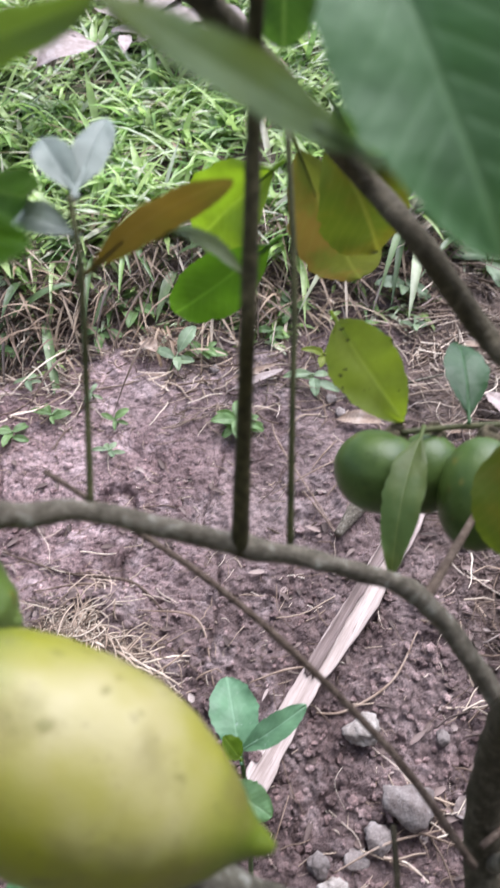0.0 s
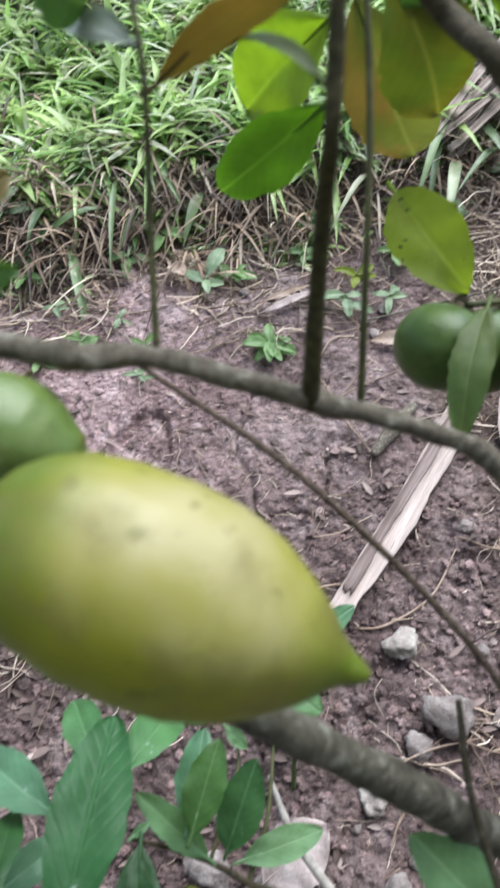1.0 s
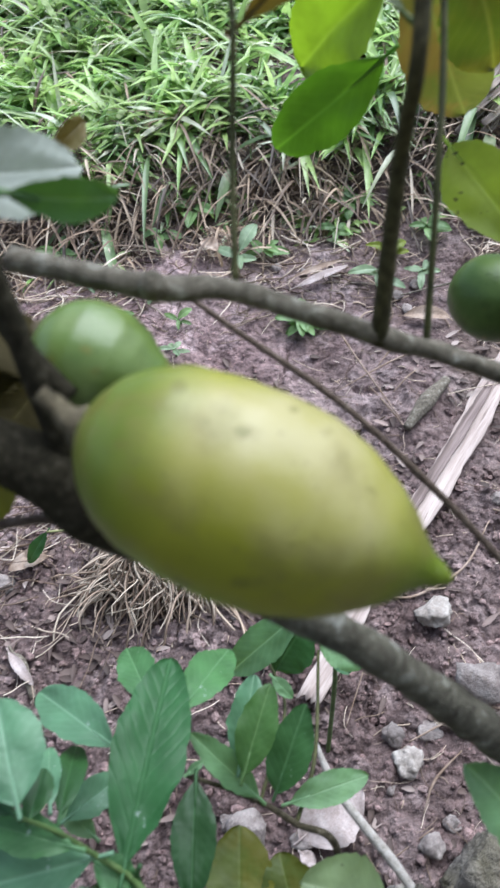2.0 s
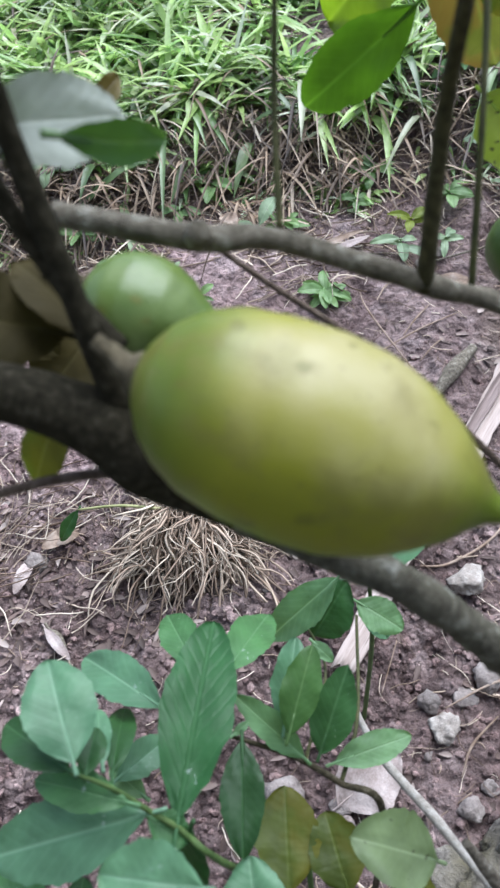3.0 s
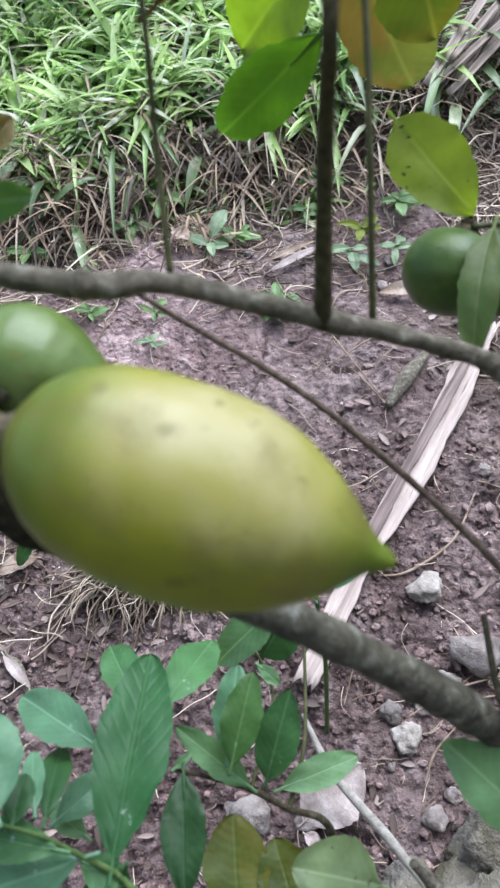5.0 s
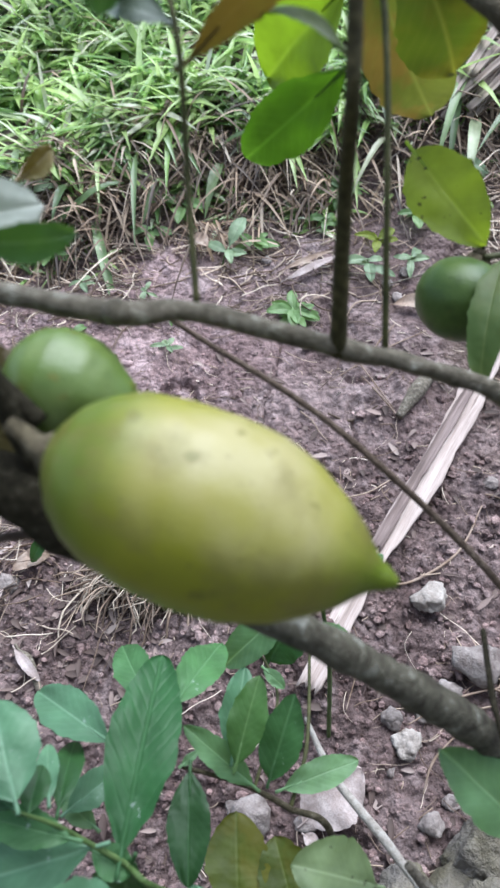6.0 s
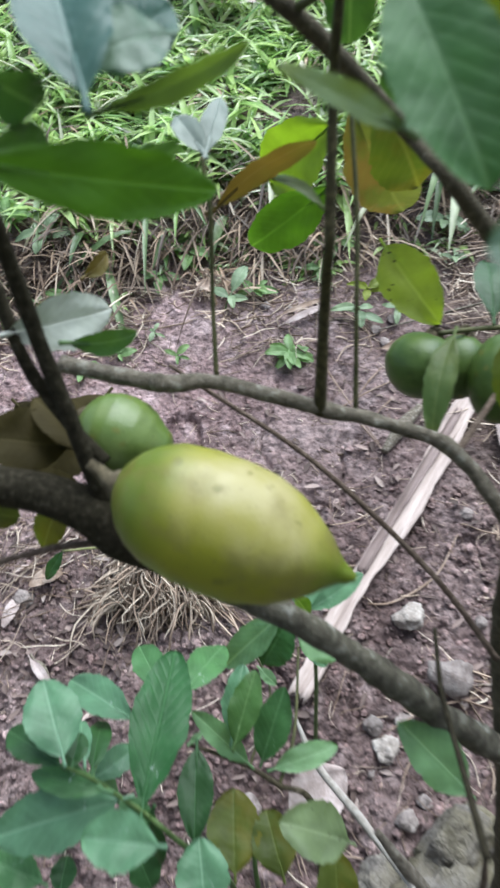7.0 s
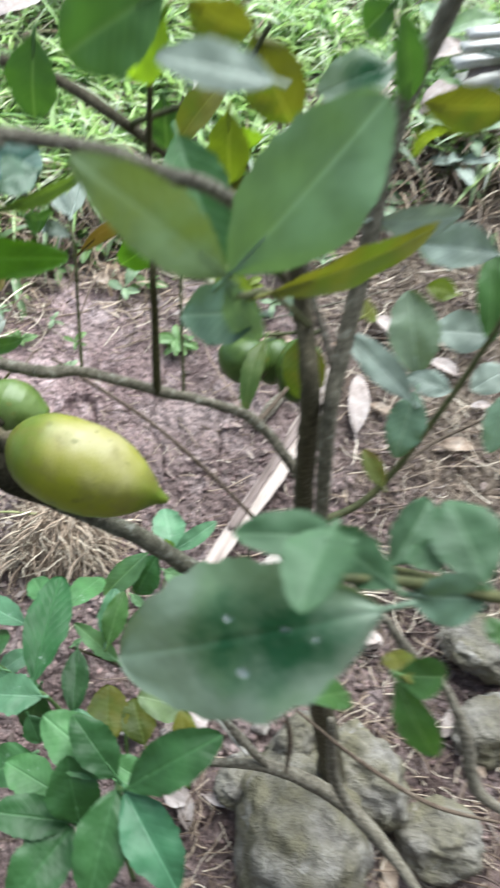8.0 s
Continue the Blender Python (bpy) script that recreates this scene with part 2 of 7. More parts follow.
BARK_TAN = rough_material("tan_bark", [(0.30, (0.070, 0.062, 0.040)), (0.50, (0.166, 0.142, 0.103)), (0.60, (0.240, 0.214, 0.162)), (0.72, (0.46, 0.45, 0.38))], 210.0, 1000.0, 0.75, 0.0012, 1.0)
BARK_BROWN = rough_material("brown_bark", [(0.30, (0.044, 0.036, 0.018)), (0.55, (0.094, 0.078, 0.046)), (0.75, (0.180, 0.155, 0.105))], 260.0, 1200.0, 0.85, 0.0012, 0.9)
BARK_GREY = rough_material("grey_bark", [(0.30, (0.085, 0.068, 0.050)), (0.50, (0.180, 0.155, 0.118)), (0.62, (0.26, 0.23, 0.18)), (0.74, (0.44, 0.42, 0.36))], 290.0, 1500.0, 0.8, 0.0011, 0.9)
BARK_LOWER = rough_material("lower_bark", [(0.30, (0.050, 0.040, 0.030)), (0.46, (0.115, 0.103, 0.073)), (0.58, (0.190, 0.174, 0.126)), (0.68, (0.44, 0.43, 0.36))], 135.0, 900.0, 0.85, 0.0022, 1.0)
BLEACHED = rough_material("bleached_stalk", [(0.30, (0.27, 0.235, 0.20)), (0.52, (0.42, 0.38, 0.335)), (0.75, (0.56, 0.52, 0.47))], 160.0, 900.0, 0.8, 0.0008, 0.7)
# the limb's shade under the leaves is put into this dark bark
BARK_DARK_SHADED = rough_material("dark_shaded_bark", [(0.30, (0.014, 0.012, 0.007)), (0.55, (0.036, 0.031, 0.019)), (0.75, (0.090, 0.080, 0.055))], 420.0, 1400.0, 0.85, 0.0006, 0.7, specular=0.1)
BARK_SHOOT = rough_material("shoot_bark", [(0.30, (0.026, 0.023, 0.009)), (0.55, (0.062, 0.054, 0.021)), (0.75, (0.120, 0.100, 0.046))], 420.0, 1400.0, 0.8, 0.0006, 0.7, specular=0.25)
BARK_GREEN = rough_material("green_bark", [(0.30, (0.042, 0.048, 0.016)), (0.55, (0.078, 0.080, 0.027)), (0.75, (0.14, 0.13, 0.055))], 140.0, 800.0, 0.7, 0.0005, 0.6)
GREEN_STEM = rough_material("green_stem", [(0.30, (0.060, 0.105, 0.030)), (0.55, (0.10, 0.165, 0.045)), (0.75, (0.16, 0.23, 0.075))], 120.0, 700.0, 0.6, 0.0004, 0.5)
SPRIG = rough_material("sprig_stem", [(0.30, (0.24, 0.26, 0.10)), (0.55, (0.36, 0.36, 0.17)), (0.75, (0.46, 0.44, 0.25))], 120.0, 700.0, 0.6, 0.0004, 0.5)
def grain_material(name, stops, roughness=0.75):
    """Split dry stalks: fibres along x, streaks, weathering."""
    m, n, l, p = material(name)
    map_node = n.new("ShaderNodeMapping")
    map_node.inputs["Scale"].default_value = (0.07, 1.0, 1.0)
    l.new(coords(n), map_node.inputs["Vector"])
    fibre = noise_node(n, l, map_node.outputs["Vector"], 420.0, 5.0, 0.65)
    streak = noise_node(n, l, map_node.outputs["Vector"], 95.0, 4.0, 0.6)
    col = ramp(n, l, streak, stops)
    col = mix(n, l, 0.7, col, ramp(n, l, fibre, [(0.30, (0.55, 0.50, 0.48)), (0.60, (1.05, 1.05, 1.05))]), "MULTIPLY")
    spots = ramp(n, l, noise_node(n, l, map_node.outputs["Vector"], 210.0, 4.0), [(0.60, (0, 0, 0)), (0.68, (0.75, 0.75, 0.75))])
    col = mix(n, l, spots, col, (0.13, 0.09, 0.07))
    l.new(col, p.inputs["Base Color"])
    p.inputs["Roughness"].default_value = roughness
    bump(n, l, p, maths(n, l, "ADD", fibre, streak), 0.7, 0.0012)
    return m


WOOD = grain_material("pale_wood", [(0.30, (0.250, 0.190, 0.162)), (0.46, (0.39, 0.315, 0.278)), (0.68, (0.50, 0.42, 0.38))])
WOOD_DARK = grain_material("dark_wood_edge", [(0.30, (0.10, 0.072, 0.062)), (0.50, (0.20, 0.15, 0.135)), (0.70, (0.34, 0.27, 0.25))])
FROND = grain_material("dry_frond", [(0.30, (0.20, 0.155, 0.12)), (0.50, (0.36, 0.295, 0.25)), (0.70, (0.54, 0.47, 0.41))])
DRY = rough_material("dry_leaf", [(0.30, (0.20, 0.13, 0.085)), (0.52, (0.36, 0.265, 0.20)), (0.75, (0.50, 0.41, 0.34))], 60.0, 500.0, 0.8, 0.0008, 0.6, objects=0.3)
PALE_DRY = rough_material("pale_dry_leaf", [(0.30, (0.32, 0.25, 0.22)), (0.52, (0.47, 0.385, 0.355)), (0.75, (0.60, 0.52, 0.49))], 70.0, 500.0, 0.8, 0.0008, 0.6, objects=0.2)
STRAW = blade_material("straw", [(0.0, (0.10, 0.062, 0.042)), (0.35, (0.26, 0.18, 0.128)), (0.65, (0.50, 0.385, 0.29)), (1.0, (0.82, 0.71, 0.58))], 0.1, 0.65)
BLEACHED_STRAW = blade_material("bleached_straw", [(0.0, (0.16, 0.11, 0.075)), (0.3, (0.40, 0.29, 0.21)), (0.6, (0.60, 0.47, 0.36)), (1.0, (0.78, 0.66, 0.52))], 0.08, 0.65)
FLAKE = blade_material("leaf_flake", [(0.0, (0.055, 0.034, 0.027)), (0.5, (0.125, 0.084, 0.070)), (0.85, (0.27, 0.20, 0.175)), (1.0, (0.46, 0.38, 0.34))], 0.1, 0.7)
# open daylight is put into these tones; the palest blades stand for glints
GRASS = blade_material("grass", [(0.0, (0.14, 0.25, 0.08)), (0.20, (0.28, 0.46, 0.13)), (0.50, (0.45, 0.61, 0.20)), (0.80, (0.54, 0.69, 0.30)), (0.92, (0.76, 0.80, 0.63)), (1.0, (0.72, 0.63, 0.48))], 0.45, 0.28)
COARSE = blade_material("coarse_grass", [(0.0, (0.09, 0.14, 0.06)), (0.4, (0.15, 0.23, 0.085)), (0.7, (0.26, 0.34, 0.17)), (1.0, (0.46, 0.46, 0.32))], 0.25, 0.35)
THATCH = blade_material("thatch", [(0.0, (0.045, 0.028, 0.018)), (0.35, (0.125, 0.080, 0.050)), (0.60, (0.24, 0.162, 0.102)), (0.85, (0.40, 0.30, 0.205)), (1.0, (0.58, 0.49, 0.38))], 0.12, 0.6)
PAINTED = rough_material("white_board", [(0.30, (0.40, 0.38, 0.35)), (0.55, (0.60, 0.58, 0.56)), (0.75, (0.76, 0.74, 0.73))], 25.0, 160.0, 0.7, 0.0012, 0.6)

LEAF_GREEN = leaf_material("leaf_green", (0.066, 0.150, 0.038), (0.14, 0.235, 0.085), through=0.24)
LEAF_DARK = leaf_material("leaf_wet", (0.200, 0.262, 0.195), (0.17, 0.23, 0.16), 0.42, 0.2, blotch=(0.125, 0.190, 0.110), vein_strength=0.04, wet=(0.016, 0.072, 0.026))
LEAF_SOFT = leaf_material("leaf_soft_green", (0.185, 0.300, 0.165), (0.22, 0.33, 0.20), 0.42, 0.25, vein_strength=0.06)
LEAF_FRESH = leaf_material("leaf_light_olive", (0.105, 0.165, 0.040), (0.15, 0.21, 0.07), 0.5, 0.4, vein_strength=0.05)
LEAF_TEAL = leaf_material("leaf_teal", (0.062, 0.135, 0.112), (0.11, 0.19, 0.165), 0.42, 0.25, vein_strength=0.12, emboss=0.6)
LEAF_GREY = leaf_material("leaf_grey_green", (0.185, 0.250, 0.170), (0.22, 0.29, 0.20), 0.5, 0.25, vein_strength=0.05)
LEAF_BLUE = leaf_material("leaf_bluish", (0.135, 0.215, 0.150), (0.20, 0.28, 0.20), 0.38, 0.25)
LEAF_PLEAT = leaf_material("leaf_pleated", (0.064, 0.162, 0.052), (0.14, 0.25, 0.12), 0.6, 0.30, vein_strength=0.20, emboss=0.7)
LEAF_BRIGHT = leaf_material("leaf_bright", (0.165, 0.265, 0.020), (0.22, 0.32, 0.04), 0.5, 0.45, vein_strength=0.05)
LEAF_BRIGHT2 = leaf_material("leaf_fresh", (0.095, 0.215, 0.016), (0.13, 0.27, 0.03), 0.45, 0.4)
LEAF_YELGREEN = leaf_material("leaf_yellow_green", (0.20, 0.26, 0.025), (0.30, 0.34, 0.06), 0.5, 0.4)
LEAF_YELLOW = leaf_material("leaf_yellow", (0.145, 0.170, 0.038), (0.19, 0.21, 0.06), 0.5, 0.35, blotch=(0.185, 0.130, 0.040), glow=(1.2, 1.2, 0.6))
LEAF_BROWN = leaf_material("leaf_brown", (0.165, 0.125, 0.028), (0.16, 0.12, 0.035), 0.5, 0.35, glow=(1.3, 1.15, 0.6), blotch=(0.135, 0.125, 0.025))
LEAF_OLIVE = leaf_material("leaf_olive", (0.16, 0.16, 0.022), (0.22, 0.22, 0.05), 0.5, 0.35, blotch=(0.11, 0.15, 0.02))
LEAF_MIXED = leaf_material("leaf_two_toned", (0.165, 0.235, 0.115), (0.21, 0.28, 0.15), 0.45, 0.32, blotch=(0.150, 0.200, 0.060))
LEAF_PALE = leaf_material("leaf_pale_underside", (0.30, 0.355, 0.305), (0.36, 0.41, 0.355), 0.45, 0.2, glow=(0.8, 0.9, 0.6))
LEAF_DULL = leaf_material("leaf_dull_olive", (0.090, 0.128, 0.026), (0.105, 0.145, 0.034), 0.55, 0.25, blotch=(0.060, 0.105, 0.022), vein_strength=0.03)
LEAF_MUTED = leaf_material("leaf_muted", (0.060, 0.122, 0.058), (0.10, 0.17, 0.09), 0.58, 0.2, vein_strength=0.05)
LEAF_WHITE = leaf_material("leaf_white_underside", (0.58, 0.60, 0.54), (0.64, 0.66, 0.59), 0.45, 0.2, glow=(0.8, 0.9, 0.6))
# dark olive leaf, darkened further by the shade put into its colour
LEAF_SHADE = leaf_material("leaf_olive_shaded", (0.044, 0.034, 0.006), (0.055, 0.045, 0.012), 0.85, 0.2)
LEAF_SPOT = leaf_material("leaf_spotted", (0.29, 0.38, 0.040), (0.31, 0.40, 0.06), 0.55, 0.58, spots=0.8, vein_strength=0.04, glow=(1.8, 1.8, 0.8))
SAP = leaf_material("sapling_leaf", (0.098, 0.235, 0.082), (0.15, 0.29, 0.13), 0.46, 0.25, glow=(1.1, 1.3, 0.7), vein_strength=0.10, marks=0.75, emboss=0.6)
SAP_MAIN = leaf_material("sapling_leaf_main", (0.042, 0.140, 0.042), (0.090, 0.205, 0.085), 0.50, 0.25, glow=(1.0, 1.3, 0.7), vein_strength=0.17, marks=0.9, emboss=1.5)
SAP_OLIVE = leaf_material("sapling_leaf_olive", (0.100, 0.135, 0.018), (0.118, 0.152, 0.028), 0.5, 0.3, blotch=(0.130, 0.132, 0.015), vein_strength=0.03)
SAP_DEEP = leaf_material("sapling_leaf_deep", (0.032, 0.092, 0.026), (0.055, 0.13, 0.045), 0.46, 0.2, vein_strength=0.06, emboss=0.5)
SAP_TEAL = leaf_material("sapling_leaf_teal", (0.066, 0.185, 0.088), (0.10, 0.23, 0.125), 0.44, 0.2, vein_strength=0.07, emboss=0.5)
SAP_FADED = leaf_material("sapling_leaf_faded", (0.235, 0.315, 0.150), (0.29, 0.37, 0.20), 0.45, 0.3, vein_strength=0.06, spots=0.5)
SAP_DARK = leaf_material("sapling_leaf_dark", (0.044, 0.120, 0.036), (0.07, 0.16, 0.06), 0.46, 0.22, vein_strength=0.07, emboss=0.5)
SAP_PALE = leaf_material("sapling_leaf_pale", (0.160, 0.325, 0.175), (0.23, 0.39, 0.24), 0.38, 0.25, glow=(0.9, 1.1, 0.8), marks=0.6)
SAP_LIGHT = leaf_material("sapling_leaf_light", (0.17, 0.32, 0.15), (0.25, 0.40, 0.21), 0.45, 0.35)
WEED_PALE = leaf_material("weed_leaf_pale", (0.26, 0.36, 0.22), (0.34, 0.44, 0.28), 0.4, 0.3)
WEED_LEAF = leaf_material("weed_leaf", (0.20, 0.33, 0.13), (0.28, 0.42, 0.20), 0.4, 0.35)


def fruit_material(name, low, high, tip, gloss=0.36, shade_tone=None, shine=0.18):
    """A citrus rind: fine oil-gland pits, blotches, greener towards both ends."""
    m, n, l, p = material(name)
    c = coords(n)
    sep = n.new("ShaderNodeSeparateXYZ")
    l.new(c, sep.inputs["Vector"])
    big = noise_node(n, l, c, 42.0, 3.0)
    col = ramp(n, l, big, [(0.32, low), (0.62, high)])
    if shade_tone:
        # top sheen and underside shade are painted as cream and olive tones
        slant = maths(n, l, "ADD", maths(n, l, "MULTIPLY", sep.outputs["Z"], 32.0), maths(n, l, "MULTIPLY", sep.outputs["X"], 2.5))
        lit_top = maths(n, l, "ADD", slant, maths(n, l, "MULTIPLY", noise_node(n, l, c, 46.0, 5.0), 0.55))
        col = mix(n, l, ramp(n, l, lit_top, [(0.62, (1, 1, 1)), (0.80, (0.5, 0.5, 0.5)), (0.98, (0, 0, 0))]), col, shade_tone)
    ends = maths(n, l, "ADD", maths(n, l, "MAXIMUM", maths(n, l, "MULTIPLY", sep.outputs["X"], 21.0), maths(n, l, "MULTIPLY", sep.outputs["X"], -27.0)), maths(n, l, "MULTIPLY", big, 0.4))
    col = mix(n, l, ramp(n, l, ends, [(0.66, (0, 0, 0)), (1.05, (1, 1, 1))]), col, tip)
    scar = ramp(n, l, noise_node(n, l, c, 150.0, 2.0, 0.4), [(0.655, (0, 0, 0)), (0.73, (0.7, 0.7, 0.7))])
    col = mix(n, l, scar, col, (0.14, 0.13, 0.02))
    fleck = ramp(n, l, noise_node(n, l, c, 330.0, 2.0, 0.5), [(0.66, (0, 0, 0)), (0.74, (0.40, 0.40, 0.40))])
    col = mix(n, l, fleck, col, tuple(0.45 * k for k in low))
    patch = ramp(n, l, noise_node(n, l, c, 62.0, 4.0, 0.6), [(0.50, (0, 0, 0)), (0.66, (0.60, 0.60, 0.60))])
    col = mix(n, l, patch, col, tuple(0.55 * k for k in low))
    v = n.new("ShaderNodeTexVoronoi")
    v.inputs["Scale"].default_value = 900.0
    l.new(c, v.inputs["Vector"])
    l.new(col, p.inputs["Base Color"])
    p.inputs["Roughness"].default_value, p.inputs["Subsurface Weight"].default_value, p.inputs["Specular IOR Level"].default_value = gloss, 0.0, shine
    p.inputs["Subsurface Radius"].default_value, p.inputs["Subsurface Scale"].default_value = (1.0, 0.8, 0.2), 0.008
    bump(n, l, p, maths(n, l, "ADD", v.outputs["Distance"], maths(n, l, "MULTIPLY", noise_node(n, l, c, 60.0, 2.0), 2.5)), 0.12, 0.0005)
    return m


# cream carries the sky's light on top, olive the shade underneath
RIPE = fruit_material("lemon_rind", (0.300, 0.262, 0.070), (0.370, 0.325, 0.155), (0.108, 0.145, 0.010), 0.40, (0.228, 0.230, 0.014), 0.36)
UNRIPE = fruit_material("unripe_rind", (0.036, 0.072, 0.010), (0.082, 0.128, 0.026), (0.068, 0.108, 0.020), 0.42, None, 0.34)
UNRIPE_LIGHT = fruit_material("unripe_rind_light", (0.080, 0.135, 0.020), (0.145, 0.195, 0.050), (0.110, 0.160, 0.028), 0.37, None, 0.48)
DROP, dn, dl, dp = material("water_drop")
dp.inputs["Transmission Weight"].default_value, dp.inputs["Roughness"].default_value, dp.inputs["IOR"].default_value = 1.0, 0.02, 1.33


# ---- builders ----
def world_of(ob):
    m = ob.matrix_basis.copy()
    return world_of(ob.parent) @ ob.matrix_parent_inverse @ m if ob.parent else m


def under(ob, parent):
    """Parent ob and keep it where it stands."""
    if parent:
        ob.parent, ob.matrix_parent_inverse = parent, world_of(parent).inverted()
    return ob


def mesh_of(name, verts, faces, mat, smooth=True):
    me = bpy.data.meshes.new(name)
    me.from_pydata([tuple(v) for v in verts], [], faces)
    me.materials.append(mat)
    if smooth:
        me.polygons.foreach_set("use_smooth", [True] * len(me.polygons))
    me.update()
    return me


def part(name, me, parent, label="", m=None):
    ob = new(name, me)
    if m:
        ob.matrix_basis = m
    under(ob, parent)
    if label:
        tagged(ob, label)
    return ob


def thing(name, at, label, category, group="", kind=""):
    ob = new(name)
    ob.empty_display_size = 0.02
    ob.matrix_basis = Matrix.Translation(at)
    return tagged(ob, label, category, group, kind)


def spline(points, values, per=7):
    """Points and radii of a Catmull-Rom curve."""
    p, r = [Vector(q) for q in points], list(values)
    if len(r) != len(p):
        r = list(np.interp(np.linspace(0, 1, len(p)), np.linspace(0, 1, len(r)), r))
    p, r = [2 * p[0] - p[1]] + p + [2 * p[-1] - p[-2]], [r[0]] + r + [r[-1]]
    out = []
    for i in range(1, len(p) - 2):
        for k in range(per):
            u = k / per
            q = 0.5 * (2 * p[i] + (p[i + 1] - p[i - 1]) * u + (2 * p[i - 1] - 5 * p[i] + 4 * p[i + 1] - p[i + 2]) * u * u + (3 * p[i] - p[i - 1] - 3 * p[i + 1] + p[i + 2]) * u**3)
            out.append((q, r[i] + (r[i + 1] - r[i]) * u))
    return out + [(p[-2], r[-2])]


def tube(points, radii, sides=10, knobs=0.07, per=8):
    """A tapered, knobbly stem closed at both ends."""
    ring = spline(points, radii, per)
    verts, faces, side = [], [], Vector((0.31, 0.9, 0.2))
    for i, (q, r) in enumerate(ring):
        d = (ring[min(i + 1, len(ring) - 1)][0] - ring[max(i - 1, 0)][0]).normalized()
        side = (side - d * side.dot(d)).normalized()
        up = d.cross(side)
        swell = 1 + knobs * 1.8 * max(0.0, noise.noise(q * 55.0) - 0.1)
        for k in range(sides):
            a = 2 * math.pi * k / sides
            o = side * math.cos(a) + up * math.sin(a)
            verts.append(q + o * r * swell * (1 + knobs * 1.4 * noise.noise(q * 110.0 + o * 1.4)))
    for i in range(len(ring) - 1):
        for k in range(sides):
            a, b = i * sides + k, i * sides + (k + 1) % sides
            faces.append((a, b, b + sides, a + sides))
    faces.append(tuple(range(sides))[::-1])
    faces.append(tuple(range(len(verts) - sides, len(verts))))
    return verts, faces


def stem(name, parent, mat, radii, points, label="", knobs=0.07):
    return part(name, mesh_of(name, *tube(points, radii, 14, knobs, 12), mat), parent, label)


def blade_mesh(length, width, bend, fold=0.22, seed=0.0, nu=44, nv=10, wave=0.085, pointed=0.99, pleat=0.015):
    """A leaf blade along x, its face towards z: an oval with a short point, folded at the midrib, bent and wavy."""
    verts, faces, uvs = [], [], []
    for i in range(nu + 1):
        s = i / nu
        half = 0.5 * width * math.sin(math.pi * s**pointed) ** (0.84 - 0.26 * s)
        half = max(half, 0.004 * width)
        for j in range(nv + 1):
            v = 2 * j / nv - 1
            y = v * half
            ripple = wave * width * noise.noise(Vector((s * 4.0 + seed, v * 1.3, seed * 1.7))) * (0.3 + abs(v))
            wide = half / (0.5 * width)
            quilt = pleat * width * (abs(math.sin(30.0 * s - 8.25 * abs(v) * wide)) - 0.6) * min(1.0, 3 * abs(v)) * wide
            z = fold * abs(y) + ripple + quilt - bend * length * (4 * (s - 0.45) ** 2 - 0.8)
            edge = 1 + (0.09 * noise.noise(Vector((s * 9.0, v, seed))) + 0.05 * noise.noise(Vector((s * 23.0, v, seed))) + 0.014 * math.sin(s * 62.0 + seed)) * abs(v)
            verts.append((s * length, y * edge, z))
            uvs.append((s, v * 0.5 * max(half / (0.5 * width), 0.05) + 0.5))
    for i in range(nu):
        for j in range(nv):
            a = i * (nv + 1) + j
            faces.append((a, a + nv + 1, a + nv + 2, a + 1))
    return verts, faces, uvs


count = [0]


def leaf(parent, mat, base, tip, width, face, bend=0.06, name="leaf", pleat=0.015):
    """A leaf from its base to its tip, its upper face towards face, with a short stalk at the base."""
    count[0] += 1
    base, tip = Vector(base), Vector(tip)
    x = (tip - base).normalized()
    z = Vector(face)
    z = (z - x * z.dot(x)).normalized()
    y = z.cross(x)
    length = (tip - base).length
    width = min(width, length * 0.75)
    verts, faces, uvs = blade_mesh(length, width, bend, 0.10 + 0.10 * (count[0] % 3), count[0] * 3.7, pleat=pleat)
    first = len(verts)
    stalk, sf = tube([(-0.10 * length, 0, -0.02 * length), (0.0, 0, 0.0), (0.25 * length, 0, bend * length * 0.55)], (0.0009, 0.0008, 0.0004), 5, 0.0, 3)
    drop = -bend * length * (4 * 0.45**2 - 0.8)
    verts += [(q[0], q[1], q[2] + drop) for q in stalk]
    faces += [tuple(k + first for k in f) for f in sf]
    uvs += [(0.1, 0.5)] * len(stalk)
    me = mesh_of(name, verts, faces, mat)
    layer = me.uv_layers.new(name="blade")
    for loop in me.loops:
        layer.data[loop.index].uv = uvs[loop.vertex_index]
    m = Matrix.Translation(base) @ Matrix((x, y, z)).transposed().to_4x4()
    return part(name, me, parent, "", m)


